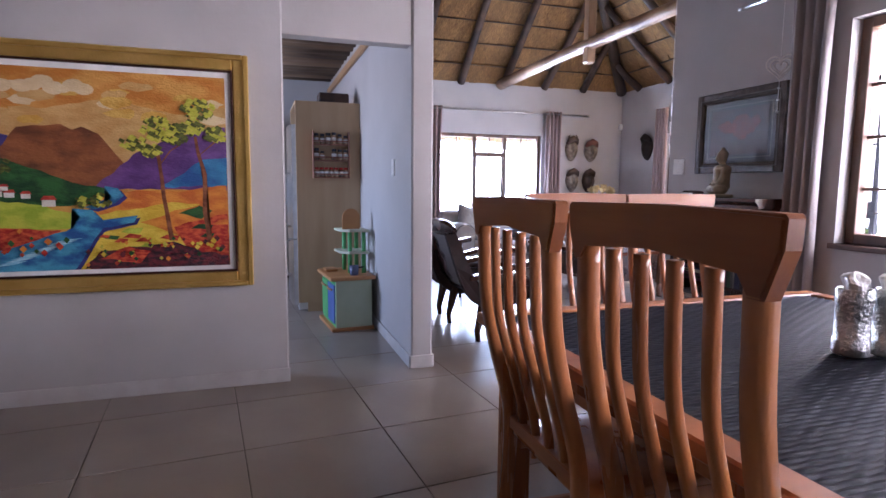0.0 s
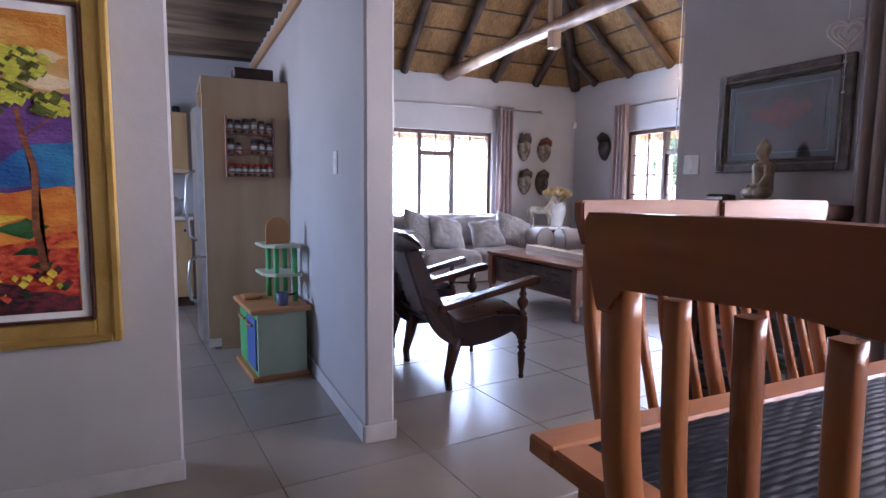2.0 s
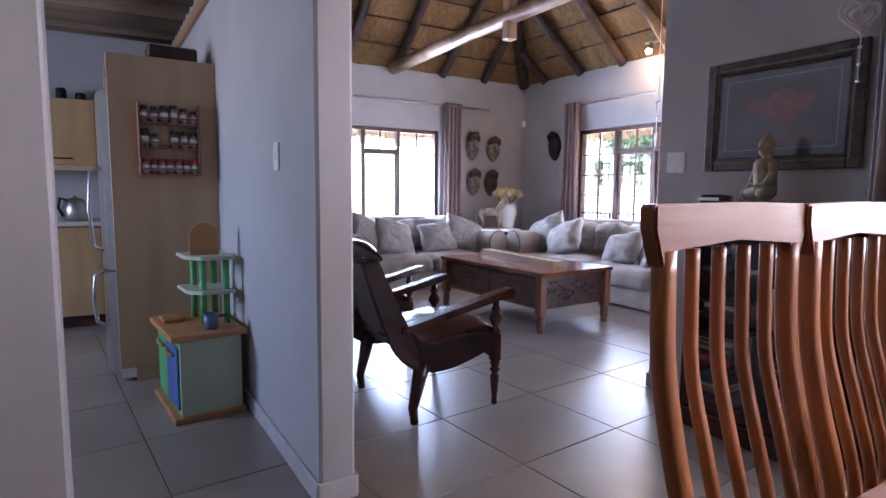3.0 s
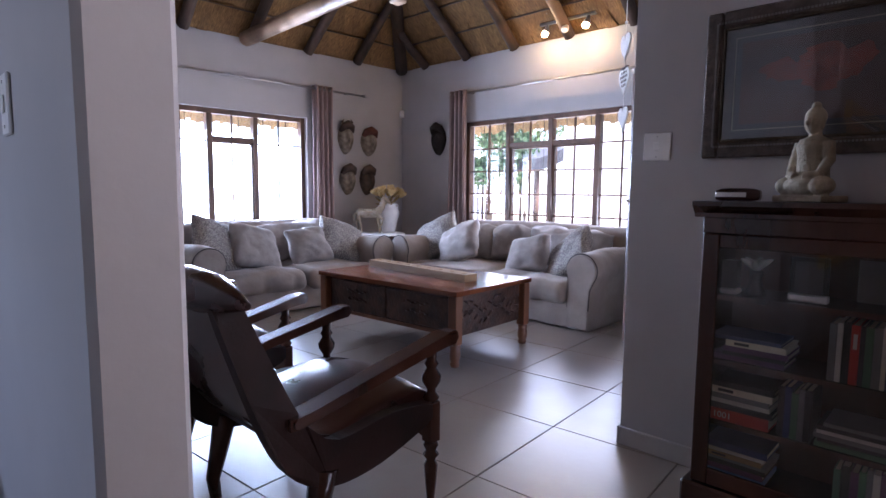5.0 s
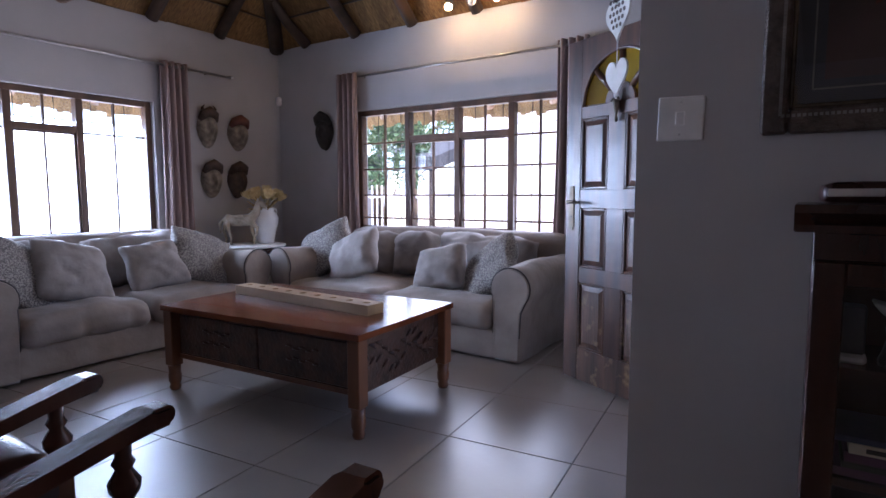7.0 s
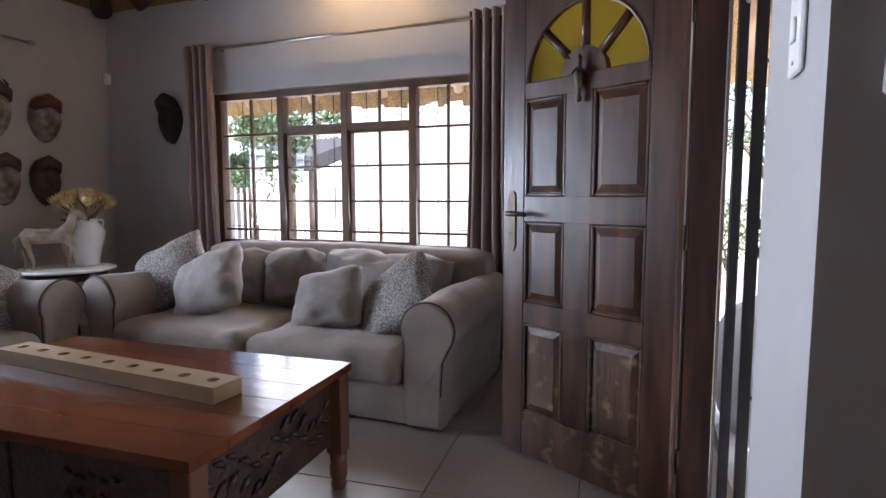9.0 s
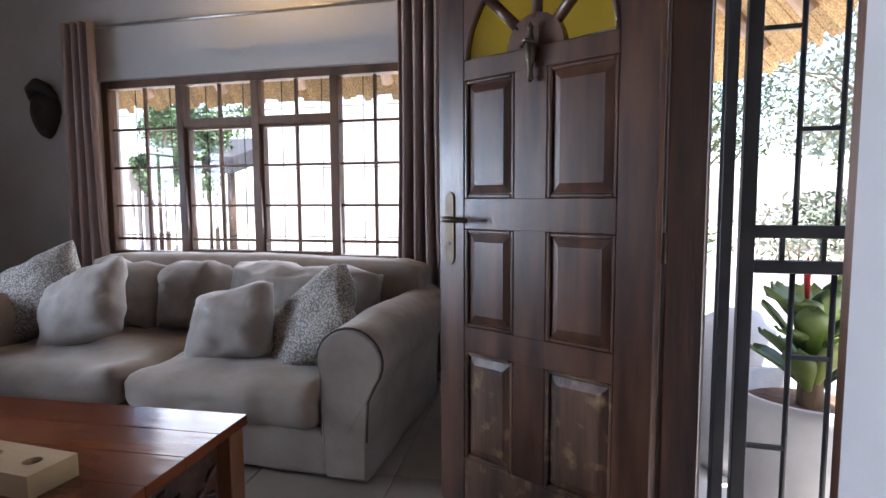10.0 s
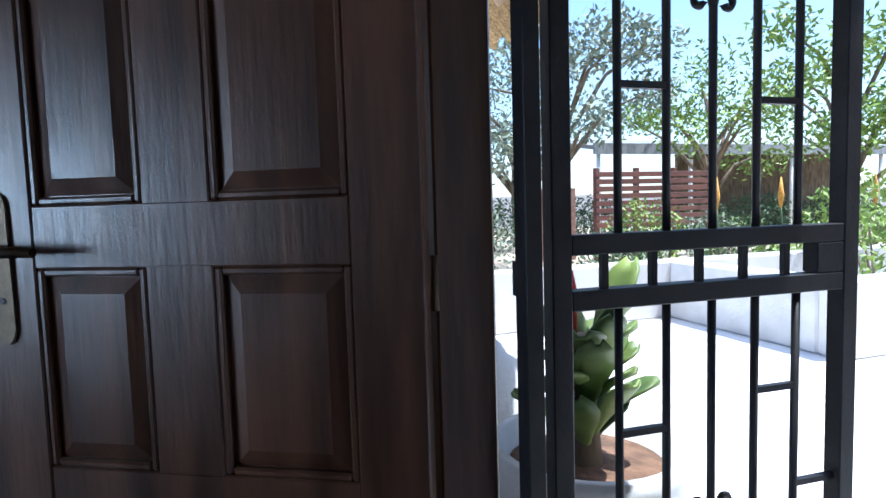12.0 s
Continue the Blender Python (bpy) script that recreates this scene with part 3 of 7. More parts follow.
def entrance_door(x, y, turn):
    d = tagged(new("door_1"), "open dark panelled hardwood door with amber fanlight, scuffed at the bottom", "door", kind="structure")
    d.matrix_world = pose(x, y, 0.012, 0, 0, turn)
    W, H, t = 0.813, 2.032, 0.042       # x from the hinge to the free edge; the room face is +y
    lo, hi = -t / 2, t / 2
    st, mid = 0.118, 0.125
    cx = W / 2
    mx = cx + 0.012

    def panel(name, x0, x1, z0, z1, m):
        bm = bmesh.new()
        box(bm, x0, x1, -0.006, 0.006, z0, z1)
        for s in (1, -1):
            e = 0.045
            a = [(x0 + 0.016, z0 + 0.016), (x1 - 0.016, z0 + 0.016), (x1 - 0.016, z1 - 0.016), (x0 + 0.016, z1 - 0.016)]
            b = [(x0 + e, z0 + e), (x1 - e, z0 + e), (x1 - e, z1 - e), (x0 + e, z1 - e)]
            va = [bm.verts.new((p[0], s * 0.0062, p[1])) for p in a]
            vb = [bm.verts.new((p[0], s * 0.017, p[1])) for p in b]
            bm.faces.new(vb)
            for i in range(4):
                bm.faces.new((va[i], va[(i + 1) % 4], vb[(i + 1) % 4], vb[i]))
        part(name, bm, m, d)
        # moulding round the panel
        bm = bmesh.new()
        for s in (1, -1):
            q0, q1 = (0.006, hi - 0.002) if s > 0 else (lo + 0.002, -0.006)
            w = 0.014
            box(bm, x0, x0 + w, q0, q1, z0, z1, 0.004)
            box(bm, x1 - w, x1, q0, q1, z0, z1, 0.004)
            box(bm, x0 + w, x1 - w, q0, q1, z0, z0 + w, 0.004)
            box(bm, x0 + w, x1 - w, q0, q1, z1 - w, z1, 0.004)
        part("moulding", bm, m, d)

    # stiles and rails; the fan needs an arched head
    bm = bmesh.new()
    box(bm, 0, st, lo, hi, 0, H, 0.003)
    box(bm, W - st, W, lo, hi, 0, H, 0.003)
    part("stile", bm, DOORWOOD, d)
    rails = [(0.0, 0.20), (0.605, 0.70), (1.055, 1.165), (1.575, 1.645)]
    for i, (z0, z1) in enumerate(rails):
        part("rail", B(st, W - st, lo + 0.001, hi - 0.001, z0, z1, bevel=0.003), DOORWORN if i == 0 else DOORWOOD, d)
    part("muntin", B(mx - mid / 2, mx + mid / 2, lo + 0.002, hi - 0.002, 0.20, 1.60, bevel=0.003), DOORWOOD, d)
    for (za, zb), m in (((0.20, 0.605), DOORWORN), ((0.70, 1.055), DOORWOOD), ((1.165, 1.575), DOORWOOD)):
        panel("panel", st, mx - mid / 2, za, zb, m)
        panel("panel", mx + mid / 2, W - st, za, zb, m)
    R, zc = (W - 2 * st) / 2, 1.645
    n = 24
    arc = [(cx + R * math.cos(a), zc + R * math.sin(a)) for a in (math.pi * i / n for i in range(n + 1))]
    # spandrel over the fan
    bm = bmesh.new()
    for s in (lo + 0.001, hi - 0.001):
        low = [bm.verts.new((p[0], s, p[1])) for p in arc]
        top = [bm.verts.new((p[0], s, H)) for p in arc]
        for i in range(n):
            bm.faces.new((low[i], low[i + 1], top[i + 1], top[i]))
    bm.verts.ensure_lookup_table()
    k = 2 * (n + 1)
    for i in range(n):
        bm.faces.new((bm.verts[i], bm.verts[i + 1], bm.verts[k + i + 1], bm.verts[k + i]))
        bm.faces.new((bm.verts[n + 1 + i], bm.verts[n + 2 + i], bm.verts[k + n + 2 + i], bm.verts[k + n + 1 + i]))
    part("arched_head", bm, DOORWOOD, d)
    part("hub", P([(cx + 0.105 * math.cos(a), zc + 0.105 * math.sin(a)) for a in (math.pi * i / 14 for i in range(15))], "y", lo + 0.004, hi - 0.004), DOORWOOD, d)
    for a in (45, 90, 135):
        c, s = math.cos(radians(a)), math.sin(radians(a))
        part("spoke", T([(cx + 0.09 * c, 0, zc + 0.09 * s), (cx + R * c, 0, zc + R * s)], 0.019, 8), DOORWOOD, d)
    for i in range(4):
        a0, a1 = radians(45 * i + 2), radians(45 * i + 43)
        pts = [(cx + r * math.cos(a), zc + r * math.sin(a)) for r, a in [(0.10, a0)] + [(R - 0.001, a0 + (a1 - a0) * j / 6) for j in range(7)] + [(0.10, a1)]]
        g = part("pane", P(pts, "y", -0.003, 0.003), AMBER, d, "textured amber glass")
        g.visible_shadow = False
    bm = T([(cx + (R - 0.008) * math.cos(a), hi - 0.006, zc + (R - 0.008) * math.sin(a)) for a in (math.pi * i / n for i in range(n + 1))], 0.010, 6)
    part("fan_moulding", bm, DOORWOOD, d)
    # handle on its long plate, knocker, hinges
    hx = W - 0.055
    plate = part("lock_plate", P([(hx + 0.021 * math.cos(a), 1.055 + (0.105 if 0 < a < math.pi else -0.105) + 0.03 * math.sin(a)) for a in (0.001 + 2 * math.pi * i / 20 for i in range(20))], "y", hi, hi + 0.006, bevel=0.002), BRASS, d, "bronze lock plate")
    part("lever_handle", T([(hx, hi, 1.09), (hx, hi + 0.045, 1.09), (hx - 0.02, hi + 0.055, 1.09), (hx - 0.115, hi + 0.052, 1.087)], [0.010, 0.010, 0.011, 0.008], 10), BRASS, plate)
    part("keyhole", T([(hx, hi + 0.005, 1.0), (hx, hi + 0.008, 1.0)], 0.006, 8), BLACK, plate)
    kn = part("door_knocker", lathe(bmesh.new(), [(0.004, 1.53), (0.012, 1.54), (0.007, 1.565), (0.016, 1.60), (0.021, 1.635), (0.012, 1.66), (0.007, 1.69), (0.011, 1.70), (0.002, 1.715)], cx, hi + 0.02, 14), BRASS, d, "bronze door knocker")
    part("striker", T([(cx - 0.03, hi + 0.028, 1.645), (cx, hi + 0.045, 1.655), (cx + 0.03, hi + 0.028, 1.645)], 0.006, 8), BRASS, kn)
    for z in (0.20, 1.02, 1.80):
        part("hinge", T([(-0.006, -hi - 0.004, z - 0.045), (-0.006, -hi - 0.004, z + 0.045)], 0.007, 8), BRASS, d)


entrance_door(4.337, 3.627, 62.5)


def scroll(bm, x, z, s, up):
    """A wrought ornament of four curls round a stem, in the plane of the gate."""
    def curl(cx, cz, r, turn, sx, sz):
        # from the stem out, ending in an inward spiral
        out = []
        for i in range(17):
            f = i / 16
            a = -0.5 * math.pi - 0.3 + turn * f
            q = r * (1 - 0.62 * f)
            out.append((x + sx * (cx + q * math.cos(a)), 0, z + sz * (cz + q * math.sin(a))))
        return [(x, 0, z + sz * (cz - r * 1.9))] + out

    for sx in (-1, 1):
        for sz in (-1, 1):
            pts = curl(0.046 * s, 0.034 * s, 0.024 * s, 4.9, sx, sz)
            tube(bm, pts, [0.0085] + [0.0075] * (len(pts) - 2) + [0.0095], 6)
            pts = curl(0.030 * s, 0.094 * s, 0.017 * s, 4.6, sx, sz)
            tube(bm, pts, [0.0085] + [0.0065] * (len(pts) - 2) + [0.009], 6)
    tube(bm, [(x, 0, z - 0.10 * s), (x, 0, z - 0.055 * s), (x, 0, z), (x, 0, z + 0.055 * s), (x, 0, z + 0.10 * s)], [0.008, 0.015, 0.010, 0.015, 0.008], 8)


gate_frame = tagged(new("gate_post_frame"), "black steel frame fixed in the outer doorway", "gate frame", kind="structure")
part("post", B(4.288, 4.330, 3.45, 3.48, 0.012, 2.05, bevel=0.002), BLACK, gate_frame)
part("lock_keep", B(4.330, 4.364, 3.46, 3.47, 1.00, 1.06, bevel=0.002), BLACK, gate_frame)


def gate(x, y, turn):
    g = tagged(new("door_2"), "black wrought steel security gate standing open", "gate", kind="structure")
    g.matrix_world = pose(x, y, 0.03, 0, 0, turn)
    W, H, s = 0.648, 2.0, 0.018
    for a in ((0, 2 * s), (W - 2 * s, W)):
        part("stile", B(a[0], a[1], -s, s, 0, H, bevel=0.002), BLACK, g)
    for z in (0.0, 0.945, 1.038, H - 0.036):
        part("rail", B(2 * s, W - 2 * s, -s + 0.001, s - 0.001, z, z + 0.034, bevel=0.002), BLACK, g)
    xs = [2 * s + (W - 4 * s) * k / 6 for k in range(1, 6)]
    for i in range(6):
        xk = 2 * s + (W - 4 * s) * (i + 0.5) / 6 + 0.02
        part("short_bar", B(xk - 0.006, xk + 0.006, -0.006, 0.006, 0.979, 1.038), BLACK, g)
    for i, xk in enumerate(xs):
        for z0, z1 in ((0.034, 0.945), (1.072, H - 0.036)):
            part("bar", T([(xk, 0, z0), (xk, 0, z1)], 0.0075, 8), BLACK, g)
    edges = [2 * s] + xs + [W - 2 * s]
    for i, z in ((0, 1.58), (1, 1.32), (4, 1.30), (5, 1.50), (0, 0.465), (1, 0.72), (4, 0.765), (5, 0.57)):
        part("cross_bar", B(edges[i], edges[i + 1], -0.006, 0.006, z - 0.006, z + 0.006), BLACK, g)
    for z in (1.555, 0.475):
        bm = bmesh.new()
        scroll(bm, xs[2], z, 0.95, 1)
        part("scroll", bm, BLACK, g, "curled wrought ornament")
    part("lock_box", B(W - 0.10, W - 0.036, -0.017, 0.017, 0.980, 1.037, bevel=0.002), BLACK, g)


gate(4.315, 3.428, -92)


# ---- living room furniture ----
def pillow(w, h, t, seed, wr=0.012):
    """A soft square cushion, standing in x and z, thick along y."""
    bm = bmesh.new()
    n = 22
    g = {}
    for s in (1, -1):
        for i in range(n + 1):
            for j in range(n + 1):
                u, v = 2 * i / n - 1, 2 * j / n - 1
                edge = i in (0, n) or j in (0, n)
                if edge and (i, j, 1) in g:
                    g[(i, j, s)] = g[(i, j, 1)]
                    continue
                th = t / 2 * (max(0, 1 - abs(u) ** 2.6) * max(0, 1 - abs(v) ** 2.6)) ** 0.55
                pull = 1 - 0.13 * (1 - abs(u) ** 2) * abs(v) ** 4
                pull2 = 1 - 0.13 * (1 - abs(v) ** 2) * abs(u) ** 4
                p = Vector((u * w / 2 * pull2, s * th, v * h / 2 * pull))
                p.x *= (1 + 0.05 * (0.5 - v / 2)) * (1 - 0.12 * abs(u * v) ** 3)
                p.z *= 1 - 0.12 * abs(u * v) ** 3
                p += noise.noise_vector(p * 7 + Vector((seed * 3.1, seed, 0))) * wr
                fold = noise.noise(Vector((p.x * 5 + p.z * 9 + seed, p.z * 3 - p.x * 4, seed * 0.7)))
                p.y -= s * 0.016 * max(0, 1 - 5 * abs(fold)) * (1 - max(abs(u), abs(v)) ** 6)
                p.y += s * 0.35 * wr * abs(noise.noise(p * 19 + Vector((seed, 0, seed)))) * (1 - max(abs(u), abs(v)) ** 6)
                g[(i, j, s)] = bm.verts.new(p)
    for s in (1, -1):
        for i in range(n):
            for j in range(n):
                q = [g[(i, j, s)], g[(i + 1, j, s)], g[(i + 1, j + 1, s)], g[(i, j + 1, s)]]
                bm.faces.new(q if s < 0 else q[::-1]).smooth = True
    return bm


def soft_box(x0, x1, y0, y1, z0, z1, r, seed, amp=0.012, n=12):
    """A padded block with rounded edges, crowned and a little uneven."""
    bm = bmesh.new()
    bmesh.ops.create_cube(bm, size=2)
    bmesh.ops.subdivide_edges(bm, edges=bm.edges[:], cuts=n, use_grid_fill=True)
    c = Vector(((x0 + x1) / 2, (y0 + y1) / 2, (z0 + z1) / 2))
    hs = Vector(((x1 - x0) / 2, (y1 - y0) / 2, (z1 - z0) / 2))
    for v in bm.verts:
        q = Vector((v.co.x * hs.x, v.co.y * hs.y, v.co.z * hs.z))
        inner = Vector([max(-(hs[k] - r), min(hs[k] - r, q[k])) for k in range(3)])
        d = q - inner
        if d.length > 1e-6:
            q = inner + d.normalized() * r
        q.z += 0.25 * r * (1 - (v.co.x) ** 2) * (1 - (v.co.y) ** 2) * (1 if v.co.z > 0 else 0)
        w = c + q
        fold = noise.noise(Vector((w.x * 5 + w.y * 3 + seed, w.y * 7 - w.x * 2, w.z * 2 + seed)))
        q = q * (1 - 0.9 * amp * max(0, 1 - 6 * abs(fold)))
        v.co = c + q + noise.noise_vector((c + q) * 4.5 + Vector((seed, 0, seed * 2))) * amp
    for f in bm.faces:
        f.smooth = True
    return bm


def sofa_arm(x0, inner, D, seed):
    """A rolled arm from its outer bulge at x0 towards the seat; inner is +1 or -1."""
    def at(u):
        return x0 + inner * u
    prof = [(0.085, 0.012), (0.275, 0.012), (0.285, 0.20), (0.288, 0.38)]
    prof += [(0.152 + 0.150 * math.cos(t), 0.525 + 0.145 * math.sin(t)) for t in (radians(-25 + 245 * i / 18) for i in range(19))]
    prof += [(0.072, 0.36), (0.082, 0.18)]
    bm = bmesh.new()
    rows, n = [], 16
    for k in range(n + 1):
        f = k / n
        y = 0.0 + (D - 0.06) * f
        pull = 0.014 if k in (0, n) else 0.0
        ring = []
        for u, z in prof:
            q = Vector((u + (0.18 - u) * pull * 3, 0, z + (0.36 - z) * pull))
            sag = 0.012 * math.sin(f * 9 + seed) * max(0, (z - 0.5) / 0.17)
            skirt = 0.016 * max(0, 1 - z / 0.4) * noise.noise(Vector((f * 7 + seed, z * 3, u * 4)))
            w = Vector((at(q.x + skirt), y + (0.016 if k == 0 else 0), q.z - sag))
            ring.append(bm.verts.new(w + noise.noise_vector(w * 6 + Vector((seed, 0, 0))) * 0.007))
        rows.append(ring)
    m = len(prof)
    front = [bm.verts.new(v.co + Vector((0, -0.018, 0)) + (Vector((at(0.17), v.co.y, 0.42)) - v.co) * 0.05) for v in rows[0]]
    for p, q in zip([front] + rows, rows):
        for j in range(m):
            bm.faces.new((p[j], p[(j + 1) % m], q[(j + 1) % m], q[j])).smooth = True
    bm.faces.new(front)
    bm.faces.new(rows[-1])
    seam = [tuple(v.co + Vector((0, -0.004, 0))) for v in rows[0][2:]]
    return bm, seam


def sofa(label, x, y, rz, L, seed, backs):
    """A slip-covered two-seat sofa with rolled arms; its front runs along x at y = 0; backs: along, width, height and tilt of the back cushions."""
    s = thing("sofa", label, "sofa", x, y, 0, rz, "linen sofas")
    D, aw = 1.22, 0.285
    part("base", soft_box(0.20, L - 0.20, 0.015, D - 0.04, 0.012, 0.235, 0.03, seed, 0.012, 20), LINEN, s, "loose linen cover to the floor")
    part("back", soft_box(0.12, L - 0.12, D - 0.25, D, 0.05, 0.815, 0.08, seed + 1, 0.012, 16), LINEN, s)
    half = (L - 2 * aw) / 2
    for i in range(2):
        a = aw + half * i
        part("seat_cushion", soft_box(a + 0.004, a + half - 0.004, -0.03, D - 0.26, 0.205, 0.405, 0.08, seed + 2 + i, 0.026, 26), LINEN, s)
    for i, (c, w, h, tilt) in enumerate(backs):
        part("back_cushion", pillow(w, h, 0.34, seed + 5 + i, 0.045), LINEN2, s).matrix_local = pose(c, D - 0.40, 0.60, -20, tilt, 0)
    for x0, inner in ((0, 1), (L, -1)):
        bm, seam = sofa_arm(x0, inner, D, seed + x0)
        arm = part("arm", bm, LINEN, s)
        part("piping", T(seam, 0.0055, 6), PIPING, arm, "dark corded seam round the rolled arm")
    return s


PIPING = mat("charcoal_piping", (0.035, 0.03, 0.03), (0.06, 0.05, 0.05), 0.8, 20)
sofa("grey linen slip-covered sofa under the bright window", 2.48, 7.05, 0, 2.21, 3, ((0.66, 0.62, 0.46, 3), (1.42, 0.86, 0.47, -4)))
sofa("grey linen slip-covered sofa below the small-paned window", 4.715, 7.17, -90, 2.575, 11, ((0.60, 0.52, 0.44, 6), (1.08, 0.48, 0.46, -3), (1.78, 1.02, 0.47, 2)))
PATTERN = mat("scrolled_cushion", (0.125, 0.112, 0.105), (0.34, 0.31, 0.28), 0.9, 110, 0.3, 30, lo=0.46, hi=0.56, detail=2)


def cushion(x, y, z, rx, ry, rz, w, seed, m, label):
    return smooth(single("scatter_cushion", pillow(w * 1.05, w * 0.95, 0.21, seed, 0.02), m, label, "cushion", pose(x, y, z, rx, ry, rz), "scatter cushions"))


GREYC = "plain pale grey scatter cushion leaning on the sofa back"
PATC = "grey scatter cushion with pale scrolled pattern"
# on the sofa below the small-paned window (facing -x)
cushion(5.20, 6.88, 0.635, -30, -27, -72, 0.57, 21, PATTERN, PATC)
cushion(5.09, 6.46, 0.60, -34, -22, -84, 0.54, 22, LINEN2, GREYC)
cushion(5.06, 5.52, 0.56, -36, -12, -84, 0.46, 24, LINEN2, GREYC)
cushion(5.12, 5.11, 0.575, -38, -36, -100, 0.56, 25, PATTERN, PATC)
# on the sofa under the bright window (facing -y)
cushion(2.90, 7.47, 0.635, -36, 27, 14, 0.60, 31, PATTERN, PATC)
cushion(3.24, 7.44, 0.61, -34, 14, 6, 0.54, 32, LINEN2, GREYC)
cushion(3.86, 7.47, 0.585, -30, -4, -4, 0.47, 33, LINEN2, GREYC)
cushion(4.27, 7.49, 0.61, -34, 20, -14, 0.56, 34, PATTERN, PATC)


def coffee_table():
    t = thing("coffee_table", "large teak coffee table with carved panels and short turned legs", "coffee table", 3.665, 5.545, 0, 3.2)
    w, l, h = 0.45, 0.73, 0.51
    n = 6
    for i in range(n):
        x0, x1 = -w + 2 * w * i / n, -w + 2 * w * (i + 1) / n
        part("top_plank", B(x0 + 0.0006, x1 - 0.0006, -l, l, h - 0.032, h, bevel=0.0015), TABLEWOOD, t)
    bi, bl = w - 0.045, l - 0.045
    part("body", B(-bi + 0.02, bi - 0.02, -bl + 0.02, bl - 0.02, 0.19, h - 0.033), MAHOG, t)
    for sx in (-1, 1):
        for sy in (-1, 1):
            leg = part("leg", B(sx * bi - 0.035, sx * bi + 0.035, sy * bl - 0.035, sy * bl + 0.035, 0.15, h - 0.033, bevel=0.004), LEGWOOD, t)
            part("turned_foot", lathe(bmesh.new(), [(0.027, 0.0), (0.033, 0.018), (0.028, 0.036), (0.036, 0.055), (0.037, 0.09), (0.033, 0.11), (0.037, 0.15)], sx * bi, sy * bl, 14), LEGWOOD, leg)
    rng = random.Random(8)
    for sy in (-1, 1):
        y0 = sy * (bl - 0.012)
        part("apron", B(-bi + 0.035, bi - 0.035, min(y0, y0 - sy * 0.02), max(y0, y0 - sy * 0.02), 0.19, h - 0.033, bevel=0.003), CARVED, t)
        for k in range(26):
            bm = bmesh.new()
            x = -bi + 0.075 + (2 * bi - 0.15) * (k // 2) / 12
            z = 0.335 + 0.045 * math.sin((k // 2) * 1.05) + (0.035 if k % 2 else -0.035)
            a = (0.75 if k % 2 else -0.75) * (1 if x > 0 else -1)
            dx, dz = 0.035 * math.cos(a), 0.022 * math.sin(a)
            tube(bm, [(x - dx, y0 + sy * 0.002, z - dz), (x, y0 + sy * 0.008, z + 0.008), (x + dx, y0 + sy * 0.002, z + dz)], [0.004, 0.011, 0.004], 6)
            part("carved_leaf", bm, CARVED, t)
    for sx in (-1, 1):
        x0 = sx * (bi - 0.012)
        for k in range(2):
            ya, yb = -bl + 0.04 + k * (bl - 0.04), -bl + 0.04 + (k + 1) * (bl - 0.04) - 0.008
            dr = part("drawer", B(min(x0, x0 - sx * 0.02), max(x0, x0 - sx * 0.02), ya, yb, 0.225, h - 0.06, bevel=0.004), CARVED, t)
            for q in range(10):
                bm = bmesh.new()
                y, z = (ya + yb) / 2 + 0.045 * (q % 5 - 2), 0.31 + 0.06 * (q // 5) + 0.012 * (q % 2)
                tube(bm, [(x0 + sx * 0.001, y - 0.02, z), (x0 + sx * 0.008, y, z + 0.01), (x0 + sx * 0.001, y + 0.02, z)], [0.004, 0.009, 0.004], 6)
                part("carved_leaf", bm, CARVED, dr)
        part("bottom_rail", B(min(x0, x0 - sx * 0.02), max(x0, x0 - sx * 0.02), -bl + 0.035, bl - 0.035, 0.19, 0.218, bevel=0.003), LEGWOOD, t)


coffee_table()


def game_board():
    pale = mat("pale_carved_wood", (0.195, 0.105, 0.040), (0.31, 0.195, 0.085), 0.5, 5, 0.25, 30, stretch=(1, 0.2, 1))
    g = thing("wooden_game_board", "long pale wooden game board with round hollows on the coffee table", "board game", 3.68, 5.60, 0.511, -3)
    bm = bmesh.new()
    hl, hw, h, r = 0.585, 0.062, 0.056, 0.022
    n = 9
    # top face as strips with round holes
    cell = (2 * hl) / n
    for i in range(n):
        c = -hl + cell * (i + 0.5)
        ca = math.atan2(cell / 2, hw)
        angs = sorted([2 * math.pi * j / 12 for j in range(12)] + [ca, math.pi - ca, math.pi + ca, 2 * math.pi - ca])
        k = len(angs)
        ring = [bm.verts.new((r * math.cos(a), c + r * math.sin(a), h)) for a in angs]
        low = [bm.verts.new((0.6 * r * math.cos(a), c + 0.6 * r * math.sin(a), h - 0.028)) for a in angs]
        outer = []
        for a in angs:
            s = max(abs(math.cos(a)) / hw, abs(math.sin(a)) / (cell / 2))
            outer.append(bm.verts.new((math.cos(a) / s, c + math.sin(a) / s, h)))
        for j in range(k):
            q = (j + 1) % k
            bm.faces.new((ring[j], outer[j], outer[q], ring[q]))
            bm.faces.new((low[j], ring[j], ring[q], low[q]))
        bm.faces.new(low)
    vs = [bm.verts.new((x, y, z)) for z in (0, h) for x, y in ((-hw, -hl), (hw, -hl), (hw, hl), (-hw, hl))]
    for f in ((0, 1, 2, 3), (0, 1, 5, 4), (1, 2, 6, 5), (2, 3, 7, 6), (3, 0, 4, 7)):
        bm.faces.new([vs[i] for i in f])
    part("board", bm, pale, g)


game_board()


